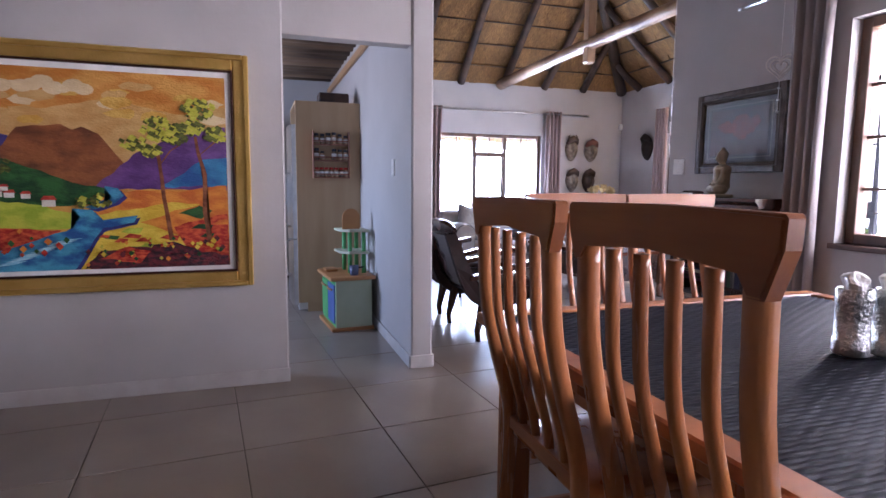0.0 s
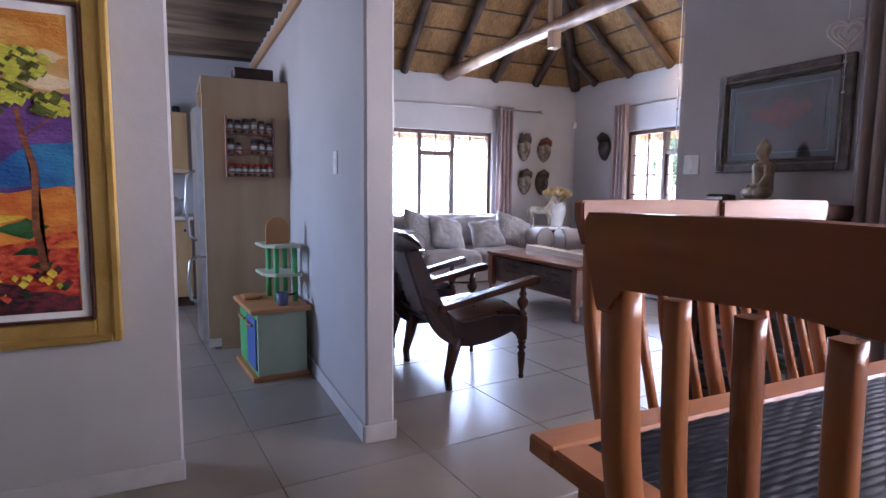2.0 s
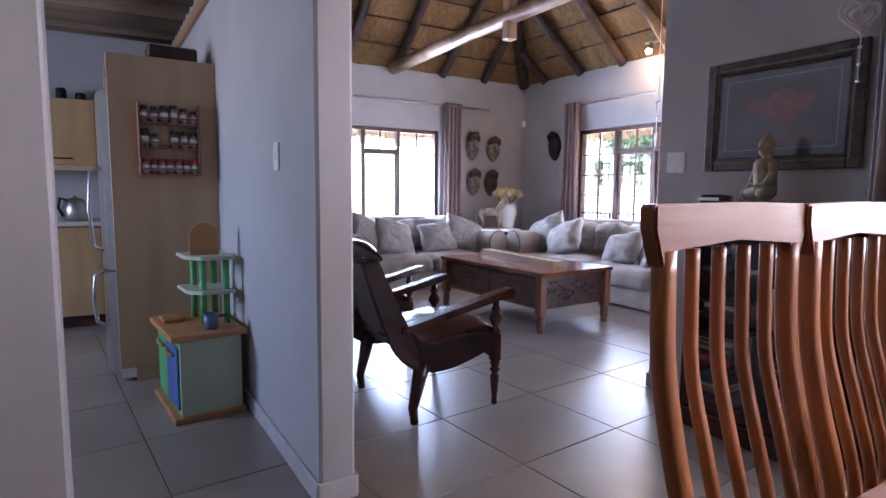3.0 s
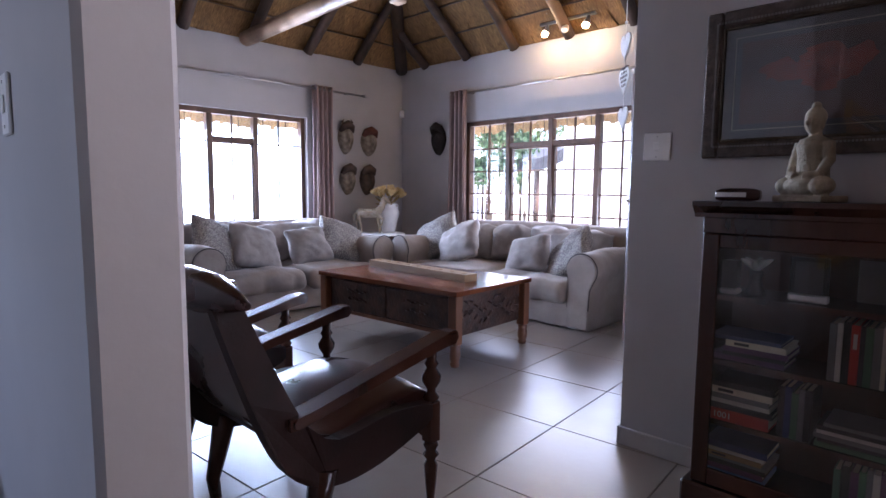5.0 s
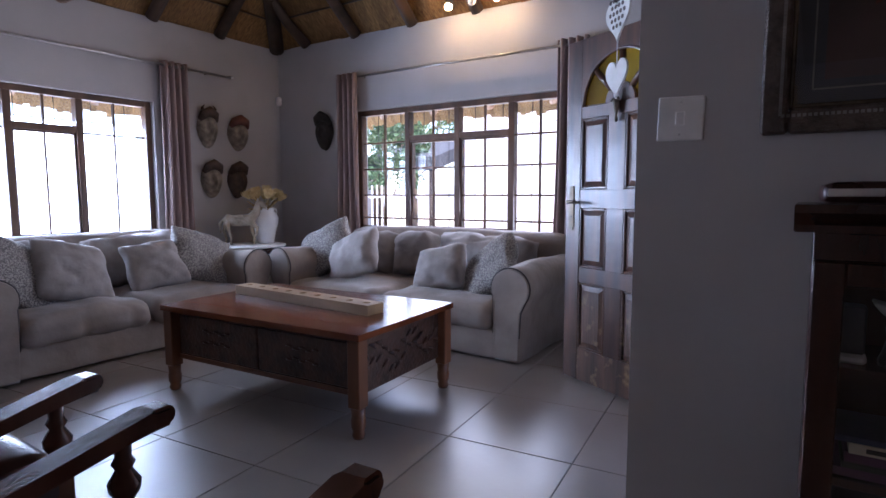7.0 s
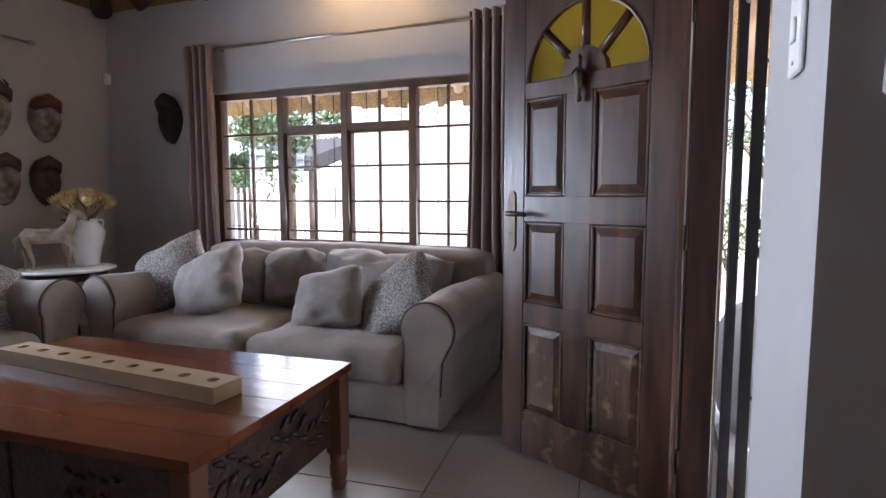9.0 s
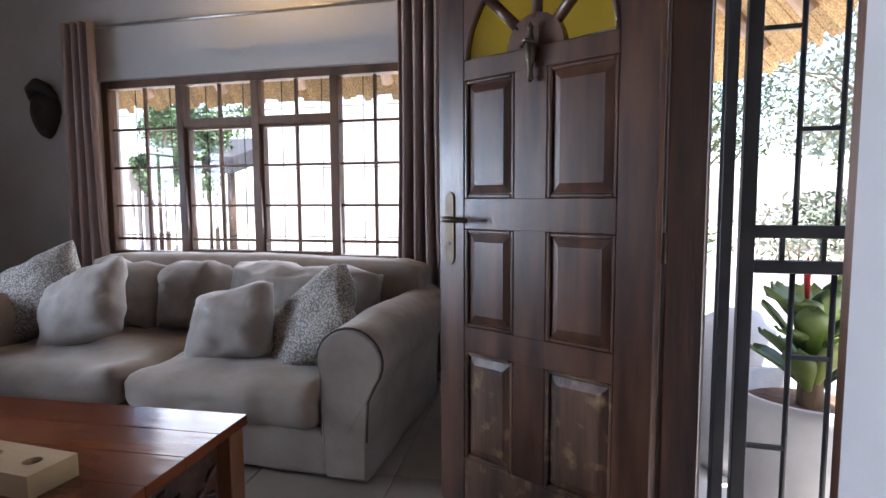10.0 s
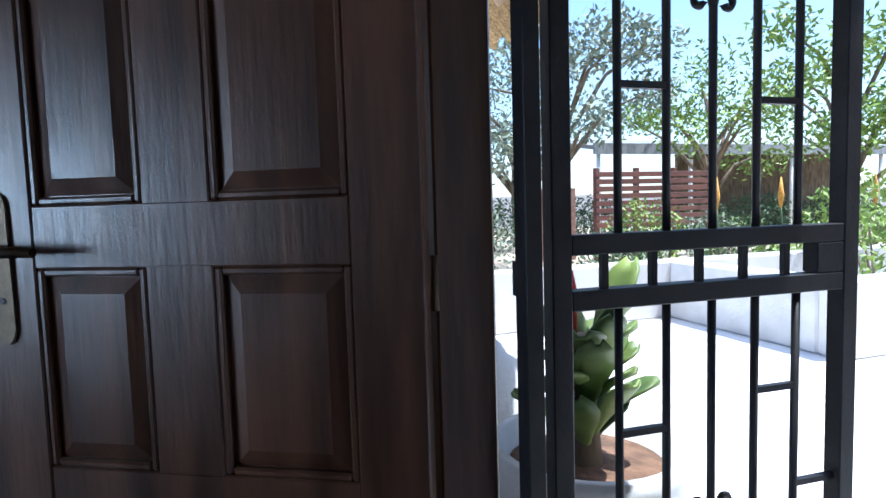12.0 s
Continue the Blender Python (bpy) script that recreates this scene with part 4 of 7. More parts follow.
def armchair(x, y, rz):
    """A planter's chair: leather seat and scrolled back on dark turned wood; it faces +x, its middle at the seat."""
    c = thing("armchair", "low dark wooden armchair with oxblood leather seat and scroll back", "armchair", x, y, 0, rz, "pair of leather armchairs")
    hw = 0.315

    def narrow(bm):
        # the back draws in towards its top
        for v in bm.verts:
            v.co.y *= 1 - 0.24 * min(max((v.co.z - 0.47) / 0.38, 0), 1)

    turned = [(0.014, 0.0), (0.018, 0.015), (0.014, 0.03), (0.021, 0.09), (0.026, 0.16), (0.016, 0.18), (0.030, 0.20), (0.018, 0.215), (0.028, 0.235), (0.022, 0.25)]
    post = [(0.022, 0.40), (0.030, 0.415), (0.016, 0.435), (0.016, 0.445), (0.034, 0.475), (0.036, 0.495), (0.018, 0.525), (0.026, 0.54), (0.018, 0.555), (0.02, 0.595)]
    for s in (-1, 1):
        leg = part("front_leg", lathe(bmesh.new(), turned, 0.31, s * hw, 14), MAHOG, c)
        part("leg_block", B(0.285, 0.335, s * hw - 0.025, s * hw + 0.025, 0.25, 0.40, bevel=0.004), MAHOG, leg)
        part("arm_post", lathe(bmesh.new(), post, 0.31, s * hw, 14), MAHOG, leg)
        top = smooth_line([(-0.29, 0.515), (-0.2, 0.528), (-0.05, 0.560), (0.12, 0.594), (0.30, 0.632), (0.375, 0.648)], 3)
        nose = [(0.405 + 0.022 * math.cos(t), 0.626 + 0.024 * math.sin(t)) for t in (radians(70 - 160 * i / 7) for i in range(8))]
        low = smooth_line([(0.38, 0.600), (0.30, 0.590), (0.12, 0.556), (-0.05, 0.524), (-0.2, 0.494), (-0.29, 0.480)], 3)
        bm = P(top + nose + low, "y", s * hw - 0.036, s * hw + 0.036, bevel=0.009)
        part("armrest", bm, MAHOG, c, "polished dark armrest")
        bm = T([(-0.16, s * (hw - 0.004), 0.32), (-0.185, s * (hw - 0.004), 0.20), (-0.215, s * (hw - 0.004), 0.08), (-0.205, s * (hw - 0.004), 0.0)], [0.046, 0.036, 0.026, 0.022], 8, 1.0)
        part("back_leg", bm, MAHOG, c)
        # side frame: from the seat up to the scroll
        up = smooth_line([(0.30, 0.405), (0.10, 0.425), (-0.08, 0.405), (-0.18, 0.42), (-0.255, 0.52), (-0.32, 0.68), (-0.385, 0.855)], 3)
        dn = smooth_line([(-0.465, 0.84), (-0.415, 0.65), (-0.355, 0.46), (-0.27, 0.325), (-0.15, 0.265), (0.0, 0.262), (0.15, 0.295), (0.30, 0.345)], 3)
        bm = P(up + dn, "y", s * hw - 0.026, s * hw + 0.026, bevel=0.008)
        narrow(bm)
        part("side_frame", bm, SIDELEATHER, c)
    # seat and back: one padded leather sling, cut across at points down its middle line
    line = [(0.34, 0.40), (0.27, 0.445), (0.10, 0.43), (-0.08, 0.40), (-0.19, 0.415), (-0.25, 0.50), (-0.305, 0.64), (-0.365, 0.79), (-0.395, 0.85)]
    def sling(pts, th, nm):
        bm = bmesh.new()
        rows = []
        m = 12
        for i, (px, pz) in enumerate(pts):
            a, b = pts[max(i - 1, 0)], pts[min(i + 1, len(pts) - 1)]
            d = Vector((b[0] - a[0], 0, b[1] - a[1])).normalized()
            nn = Vector((d.z, 0, -d.x))
            r0, r1 = [], []
            for j in range(m + 1):
                u = 2 * j / m - 1
                cr = 0.050 * (1 - u * u) * math.sin(math.pi * (i + 0.5) / len(pts))
                p = Vector((px, u * (hw - 0.02), pz))
                r0.append(bm.verts.new(p + nn * cr))
                r1.append(bm.verts.new(p - nn * th))
            rows.append((r0, r1))
        for (a0, a1), (b0, b1) in zip(rows, rows[1:]):
            for j in range(m):
                bm.faces.new((a0[j], a0[j + 1], b0[j + 1], b0[j])).smooth = True
                bm.faces.new((a1[j + 1], a1[j], b1[j], b1[j + 1])).smooth = True
            bm.faces.new((a0[0], b0[0], b1[0], a1[0]))
            bm.faces.new((b0[m], a0[m], a1[m], b1[m]))
        for k in (0, -1):
            a0, a1 = rows[k]
            for j in range(m):
                bm.faces.new((a0[j], a1[j], a1[j + 1], a0[j + 1]))
        narrow(bm)
        part(nm, bm, LEATHER, c)
    sling(smooth_line(line[:5], 4), 0.07, "seat")
    sling(smooth_line(line[4:], 4), 0.05, "backrest")
    bm = T([(-0.425, -hw - 0.05, 0.862), (-0.425, -hw + 0.05, 0.866), (-0.428, -hw + 0.15, 0.872), (-0.43, 0, 0.875), (-0.428, hw - 0.15, 0.872), (-0.425, hw - 0.05, 0.866), (-0.425, hw + 0.05, 0.862)], [0.010, 0.036, 0.056, 0.062, 0.056, 0.036, 0.010], 16, 1.25)
    part("head_roll", bm, LEATHER, c, "leather scroll head roll")
    part("front_rail", P([(-hw, 0.26), (-hw, 0.40), (hw, 0.40), (hw, 0.26), (0.12, 0.31), (-0.12, 0.31)], "x", 0.29, 0.325), MAHOG, c)


armchair(1.70, 4.07, 2)
armchair(1.68, 5.06, 6)


def vase_table():
    t = thing("side_table", "round pale-topped side table with dark legs in the corner", "side table", 5.27, 8.05)
    part("tabletop", lathe(bmesh.new(), [(0.32, 0.595), (0.342, 0.602), (0.342, 0.615), (0.33, 0.62)], 0, 0, 40), WHITE, t, "pale stone round top")
    part("apron", lathe(bmesh.new(), [(0.27, 0.53), (0.28, 0.595)], 0, 0, 32), MAHOG, t)
    for i in range(4):
        a = math.pi / 4 + i * math.pi / 2
        part("leg", T([(0.25 * math.cos(a), 0.25 * math.sin(a), 0.56), (0.24 * math.cos(a), 0.24 * math.sin(a), 0.3), (0.28 * math.cos(a), 0.28 * math.sin(a), 0.0)], [0.03, 0.024, 0.02], 8), MAHOG, t)


vase_table()


# ---- dining end ----
WEAVE = mat("dark_woven_inlay", (0.006, 0.0065, 0.010), (0.016, 0.017, 0.024), 0.42, 60, 0.1, 200, rough2=0.54, spec=0.06)


def dining_table(x0, x1, y0, y1, h):
    t = thing("dining_table", "big square dining table with dark woven top and wooden rim", "dining table", (x0 + x1) / 2, (y0 + y1) / 2)
    a, b, r = (x1 - x0) / 2, (y1 - y0) / 2, 0.075
    for nm, q in (("rim", (-a, a, -b, -b + r)), ("rim", (-a, a, b - r, b)), ("rim", (-a, -a + r, -b + r, b - r)), ("rim", (a - r, a, -b + r, b - r))):
        part(nm, B(*q, h - 0.04, h, bevel=0.006), CHERRY_H, t, "orange-brown wooden rim")
    p = 0.017
    nx, ny = int((2 * a - 2 * r) / p * 4), int((2 * b - 2 * r) / p * 6)
    vs, fs = [], []
    for j in range(ny + 1):
        y = (-b + r) + (2 * b - 2 * r) * j / ny
        row = math.floor(y / p)
        sy = abs(math.sin(math.pi * y / p)) ** 0.6
        for i in range(nx + 1):
            x = (-a + r) + (2 * a - 2 * r) * i / nx
            vs.append((x, y, h - 0.010 + 0.0045 * sy * (0.75 + 0.25 * math.sin(math.pi * x / (2 * p) + math.pi * (row % 2)))))
    for j in range(ny):
        for i in range(nx):
            k = j * (nx + 1) + i
            fs.append((k, k + 1, k + nx + 2, k + nx + 1))
    me = bpy.data.meshes.new("woven_inlay")
    me.from_pydata(vs, [], fs)
    me.materials.append(WEAVE)
    for pl in me.polygons:
        pl.use_smooth = True
    ob = new("woven_inlay", me)
    ob.parent = t
    tagged(ob, "glossy dark woven inlay", kind="stuff")
    part("underside", B(-a + r, a - r, -b + r, b - r, h - 0.04, h - 0.014), MAHOG, t)
    for q in ((-a + 0.12, a - 0.12, -b + 0.10, -b + 0.125), (-a + 0.12, a - 0.12, b - 0.125, b - 0.10), (-a + 0.10, -a + 0.125, -b + 0.125, b - 0.125), (a - 0.125, a - 0.10, -b + 0.125, b - 0.125)):
        part("apron", B(*q, h - 0.13, h - 0.041, bevel=0.002), CHERRY, t)
    for sx in (-1, 1):
        for sy in (-1, 1):
            part("leg", B(sx * (a - 0.11) - 0.045, sx * (a - 0.11) + 0.045, sy * (b - 0.11) - 0.045, sy * (b - 0.11) + 0.045, 0, h - 0.042, bevel=0.006), CHERRY, t)


dining_table(0.665, 2.28, 0.06, 1.685, 0.736)


def sweep_y(bm, xc, half, prof, depth):
    """A flat bar that stands at xc, follows prof (y, z) upward, half wide and depth deep."""
    rows = []
    for i, (y, z) in enumerate(prof):
        a, b = prof[max(i - 1, 0)], prof[min(i + 1, len(prof) - 1)]
        d = Vector((0, b[0] - a[0], b[1] - a[1])).normalized()
        nn = Vector((0, d.z, -d.y)) * depth / 2
        c = Vector((xc, y, z))
        hx = Vector((half, 0, 0))
        k = 0.25
        rows.append([bm.verts.new(c + q) for q in (-hx - nn * (1 - k), -hx * (1 - k) - nn, hx * (1 - k) - nn, hx - nn * (1 - k), hx + nn * (1 - k), hx * (1 - k) + nn, -hx * (1 - k) + nn, -hx + nn * (1 - k))])
    for a, b in zip(rows, rows[1:]):
        for j in range(8):
            bm.faces.new((a[j], a[(j + 1) % 8], b[(j + 1) % 8], b[j])).smooth = True
    bm.faces.new(rows[0][::-1])
    bm.faces.new(rows[-1])
    return bm


def dining_chair():
    c = thing("dining_chair", "orange-brown slatted high-back wooden dining chair pushed under the table", "chair", group="chairs round the dining table")
    w = 0.205
    back = smooth_line([(-0.05, 0.0), (-0.012, 0.22), (0.0, 0.44), (-0.012, 0.56), (-0.055, 0.72), (-0.086, 0.88), (-0.096, 1.08)])
    for s in (-1, 1):
        part("back_post", sweep_y(bmesh.new(), s * w, 0.018, back, 0.036), CHERRY, c)
        part("front_leg", T([(s * 0.19, 0.40, 0.0), (s * 0.195, 0.40, 0.43)], [0.017, 0.022], 8), CHERRY, c)
        part("side_rail", B(s * 0.205 - 0.011, s * 0.205 + 0.011, 0.018, 0.40, 0.38, 0.43, bevel=0.003), CHERRY, c)
        part("stretcher", B(s * 0.20 - 0.009, s * 0.20 + 0.009, -0.01, 0.39, 0.17, 0.20, bevel=0.003), CHERRY, c)
    slat = smooth_line([(0.004, 0.49), (-0.006, 0.56), (-0.045, 0.70), (-0.082, 0.84), (-0.092, 0.96), (-0.096, 1.08)])
    for i in range(4):
        part("slat", sweep_y(bmesh.new(), -0.123 + 0.082 * i, 0.0105, slat, 0.022), CHERRY, c)
    # top rail with flared ears, a little bowed
    bm = bmesh.new()
    out = [(-0.188, 1.086), (0.0, 1.094), (0.188, 1.086), (0.198, 1.05), (0.226, 1.05), (0.250, 1.118), (0.252, 1.158), (0.247, 1.164), (0.0, 1.168), (-0.247, 1.164), (-0.252, 1.158), (-0.250, 1.118), (-0.226, 1.05), (-0.198, 1.05)]
    prism(bm, out, "y", -0.118, -0.080, bevel=0.005)
    part("top_rail", bm, CHERRY_H, c)
    part("lower_back_rail", B(-w + 0.02, w - 0.02, -0.012, 0.012, 0.46, 0.50, bevel=0.003), CHERRY_H, c)
    part("seat", soft_box(-0.225, 0.225, 0.0, 0.44, 0.431, 0.462, 0.014, 2, 0.001, 6), CHERRY, c)
    part("front_rail", B(-0.17, 0.17, 0.39, 0.41, 0.38, 0.43, bevel=0.003), CHERRY, c)
    return c


first = dining_chair()
first.matrix_world = pose(0.636, 0.567, 0, 0, 0, -90)
for x, y, rz in ((0.636, 1.12, -91), (1.255, 1.885, 179), (1.745, 1.875, 181), (2.33, 0.50, 90), (2.33, 1.08, 91)):
    copy_thing(first, pose(x, y, 0, 0, 0, rz))


def canister(x, y):
    c = thing("napkin_canister", "embossed silver tin holding crumpled white napkins on the table", "canister", x, y, 0.737, 20 * x, "silver canisters")
    body = part("tin", lathe(bmesh.new(), [(0.042, 0), (0.046, 0.006), (0.046, 0.04), (0.043, 0.045), (0.043, 0.14), (0.046, 0.145), (0.046, 0.18), (0.043, 0.185), (0.040, 0.185), (0.040, 0.12)], 0, 0, 28), TIN, c)
    bm = bmesh.new()
    bmesh.ops.create_icosphere(bm, subdivisions=3, radius=0.042)
    for v in bm.verts:
        v.co = Vector((v.co.x * 0.95, v.co.y * 0.7, v.co.z * 0.9)) + noise.noise_vector(v.co * 28 + Vector((x, y, 0))) * 0.014 + Vector((0, 0, 0.195))
    part("napkin", bm, WHITE, c, "crumpled white paper napkin")


TIN = mat("embossed_tin", (0.55, 0.54, 0.52), (0.70, 0.69, 0.67), 0.26, 40, 0.9, 70, metal=1.0)
canister(1.476, 0.90)
canister(1.57, 0.86)


def painting():
    """A large landscape in a gilt frame with a white slip; layers of flat paint, each a hair proud of the last."""
    p = thing("framed_painting", "large bright landscape painting in a wide gilt frame with white slip", "painting")
    x0, x1, z0, z1, y = -1.93, -0.12, 0.61, 1.905, 3.259
    for nm, q, m in (("frame_side", (x0, x0 + 0.085, z0, z1), 0), ("frame_side", (x1 - 0.085, x1, z0, z1), 0), ("frame_side", (x0 + 0.085, x1 - 0.085, z0, z0 + 0.085), 0), ("frame_side", (x0 + 0.085, x1 - 0.085, z1 - 0.085, z1), 0)):
        bm = B(q[0], q[1], y - 0.030, y, q[2], q[3], bevel=0.006)
        part(nm, bm, GOLD, p, "gilt frame moulding")
    for q in ((x0, x0 + 0.03, z0, z1), (x1 - 0.03, x1, z0, z1), (x0 + 0.03, x1 - 0.03, z0, z0 + 0.03), (x0 + 0.03, x1 - 0.03, z1 - 0.03, z1)):
        part("outer_bead", B(q[0], q[1], y - 0.046, y - 0.028, q[2], q[3], bevel=0.006), GOLD, p)
    i0, i1, k0, k1 = x0 + 0.085, x1 - 0.085, z0 + 0.085, z1 - 0.085
    for q in ((i0, i0 + 0.012, k0, k1), (i1 - 0.012, i1, k0, k1), (i0 + 0.012, i1 - 0.012, k0, k0 + 0.012), (i0 + 0.012, i1 - 0.012, k1 - 0.012, k1)):
        part("inner_bead", B(q[0], q[1], y - 0.034, y - 0.012, q[2], q[3], bevel=0.003), MAHOG, p)
    part("slip", B(i0 + 0.012, i1 - 0.012, y - 0.016, y - 0.001, k0 + 0.012, k1 - 0.012), WHITE, p, "white slip inside the frame")
    a0, a1, b0, b1 = i0 + 0.055, i1 - 0.042, k0 + 0.036, k1 - 0.042

    layer = [0]

    def paint(name, rgb, rgb2, scale=14, stretch=(1, 1, 2)):
        return mat("paint_" + name, rgb, rgb2, 0.5, scale, 0.5, 60, stretch=stretch, lo=0.4, hi=0.6)

    def blob(pts, m, rough=0.012, seed=0):
        """Outline in hundredths, u to the right from the painting's visible left part, v down."""
        layer[0] += 1
        yy = y - 0.0168 - 0.00003 * layer[0]
        q = []
        pts = [Vector(((a0 + 0.41) + u / 403 * (a1 - a0 - 0.41), b1 - (v - 130) / 338 * (b1 - b0))) for u, v in pts]
        n = len(pts)
        for i in range(n):
            s, e = pts[i], pts[(i + 1) % n]
            k = max(1, int((e - s).length / 0.02))
            for j in range(k):
                w = s.lerp(e, j / k)
                nv = noise.noise_vector(Vector((w.x * 14 + seed, w.y * 14, layer[0])))
                w = w + Vector((nv.x, nv.y)) * rough
                q.append((min(max(w.x, a0), a1), min(max(w.y, b0), b1)))
        bm = bmesh.new()
        f = bm.faces.new([bm.verts.new((c[0], yy, c[1])) for c in q])
        bmesh.ops.triangulate(bm, faces=[f])
        part("paint_layer", bm, m, p)

    part("canvas", B(a0, a1, y - 0.0165, y - 0.014, b0, b1), paint("sky", (0.50, 0.18, 0.018), (0.64, 0.33, 0.07), 5), p, "painted canvas")
    cream = paint("cloud", (0.62, 0.48, 0.28), (0.72, 0.58, 0.36), 8)
    ochre = paint("ochre_cloud", (0.52, 0.29, 0.085), (0.60, 0.37, 0.14), 8)
    golden = paint("golden_cloud", (0.55, 0.30, 0.04), (0.66, 0.42, 0.09), 8)
    brown = paint("mountain", (0.13, 0.035, 0.012), (0.30, 0.10, 0.03), 6)
    purple = paint("purple_hill", (0.09, 0.03, 0.16), (0.17, 0.07, 0.27), 6)
    blue = paint("blue_hill", (0.015, 0.09, 0.28), (0.04, 0.22, 0.42), 6)
    navy = paint("navy", (0.025, 0.02, 0.13), (0.05, 0.04, 0.22), 6)
    dgreen = paint("dark_green", (0.006, 0.05, 0.014), (0.03, 0.13, 0.03), 10)
    lime = paint("lime_field", (0.30, 0.42, 0.02), (0.50, 0.55, 0.05), 9)
    yellow = paint("yellow_field", (0.62, 0.42, 0.02), (0.75, 0.58, 0.06), 10)
    orange = paint("orange_field", (0.55, 0.13, 0.015), (0.72, 0.28, 0.03), 8)
    red = paint("red_flowers", (0.36, 0.012, 0.008), (0.62, 0.10, 0.03), 30)
    river = paint("river", (0.015, 0.09, 0.28), (0.07, 0.34, 0.52), 9)
    paleblue = paint("river_light", (0.25, 0.55, 0.68), (0.42, 0.68, 0.76), 16, (1, 1, 4))
    dark = paint("dark_shrubs", (0.03, 0.012, 0.02), (0.16, 0.02, 0.03), 26)
    trunk = paint("trunk", (0.16, 0.045, 0.015), (0.28, 0.10, 0.04), 12)
    leaf = paint("olive_leaf", (0.05, 0.06, 0.01), (0.14, 0.16, 0.02), 30)
    leafy = paint("yellow_leaf", (0.42, 0.42, 0.03), (0.56, 0.54, 0.06), 30)
    white = paint("house_white", (0.70, 0.66, 0.60), (0.78, 0.76, 0.72))
    roofred = paint("house_roof", (0.42, 0.03, 0.02), (0.55, 0.06, 0.03))
    blob([(-140, 205), (60, 200), (200, 175), (330, 200), (402, 180), (402, 300), (-140, 300)], ochre)
    rng = random.Random(21)
    for i in range(26):
        u, v, s = rng.uniform(-130, 390), rng.uniform(150, 225), rng.uniform(14, 34)
        blob([(u + s * math.cos(a) * rng.uniform(0.8, 1.2), v + 0.36 * s * math.sin(a) * rng.uniform(0.7, 1.2)) for a in (k * math.pi / 6 for k in range(12))], rng.choice((ochre, ochre, golden, cream)), 0.008)
    for i in range(9):
        u, v, s = 30 + 16 * i, 158 + rng.uniform(-6, 6), rng.uniform(10, 18)
        blob([(u + s * math.cos(a), v + 0.6 * s * math.sin(a)) for a in (k * math.pi / 6 for k in range(12))], cream, 0.005)
    blob([(-140, 240), (-20, 228), (45, 245), (60, 300), (-140, 300)], navy)
    blob([(-5, 290), (20, 262), (48, 228), (118, 222), (135, 230), (150, 224), (178, 234), (200, 262), (222, 290), (185, 330), (60, 310)], brown, 0.006)
    blob([(160, 330), (200, 300), (235, 270), (290, 245), (350, 225), (402, 215), (402, 330)], purple)
    blob([(280, 325), (320, 300), (360, 275), (402, 272), (402, 322)], blue)
    blob([(-140, 290), (0, 275), (60, 292), (130, 318), (190, 328), (180, 352), (-140, 380)], dgreen)
    blob([(180, 340), (240, 330), (320, 332), (402, 320), (402, 400), (150, 400)], orange)
    blob([(-140, 352), (0, 348), (80, 358), (150, 378), (140, 396), (-140, 400)], lime)
    blob([(150, 378), (200, 368), (300, 352), (402, 360), (402, 470), (120, 470)], yellow)
    blob([(-140, 398), (40, 396), (110, 402), (60, 435), (-140, 450)], red)
    for pts in ([(184, 324), (206, 327), (216, 340), (201, 353), (166, 364), (148, 361), (176, 350), (196, 342), (188, 334)],
                [(128, 362), (161, 365), (178, 383), (238, 375), (231, 387), (181, 397), (150, 410), (98, 411), (130, 393), (141, 377)],
                [(98, 404), (182, 391), (162, 416), (147, 441), (127, 470), (-140, 470), (-140, 448), (20, 431), (70, 415)]):
        blob([(u + 5, v + 4) for u, v in pts], navy, 0.003)
        blob(pts, river, 0.002)
    for i in range(12):
        u, v = 20 + 9 * i, 456 - 3.6 * i
        blob([(u - 22, v + 3), (u, v - 1.5), (u + 24, v - 3), (u, v + 2)], paleblue, 0.003)
    blob([(240, 386), (290, 372), (402, 340), (402, 400), (330, 420)], orange)
    blob([(300, 395), (402, 372), (402, 460), (330, 445)], red)
    blob([(140, 470), (170, 438), (230, 430), (300, 425), (402, 452), (402, 470)], dark, 0.02)
    blob([(170, 452), (220, 430), (260, 440), (240, 460)], red, 0.02)
    blob([(310, 372), (350, 358), (372, 368), (350, 382)], dgreen)
    rng = random.Random(15)
    for i in range(16):
        u, v, s = rng.uniform(175, 398), rng.uniform(388, 432), rng.uniform(6, 14)
        blob([(u - s * 1.6, v + 2), (u - s * 0.5, v - s * 0.45), (u + s * 1.5, v - s * 0.3), (u + s, v + s * 0.45)], rng.choice((red, orange, lime, yellow, dgreen, red)), 0.008)
    for hx, hz, s in ((2, 334, 0.8), (22, 336, 0.75), (48, 338, 0.7), (80, 348, 1.0), (16, 326, 0.6)):
        blob([(hx, hz), (hx + 22 * s, hz), (hx + 22 * s, hz + 11 * s), (hx, hz + 11 * s)], white, 0.001)
        blob([(hx - 2, hz), (hx + 4, hz - 7 * s), (hx + 20 * s, hz - 7 * s), (hx + 25 * s, hz)], roofred, 0.001)
    for line, w in ((((276, 250), (281, 290), (286, 346), (292, 385), (297, 420)), 4.0), (((346, 235), (352, 270), (361, 302), (359, 368), (366, 424)), 4.0),
                    (((281, 285), (300, 262), (318, 250)), 2.0), (((352, 268), (372, 252), (384, 242)), 2.0), (((279, 275), (262, 258), (240, 252)), 1.8)):
        k = len(line)
        side = [(u - w * (0.7 + 0.5 * i / k), v) for i, (u, v) in enumerate(line)] + [(u + w * (0.7 + 0.5 * i / k), v) for i, (u, v) in reversed(list(enumerate(line)))]
        blob(side, trunk, 0.003)
    rng = random.Random(5)
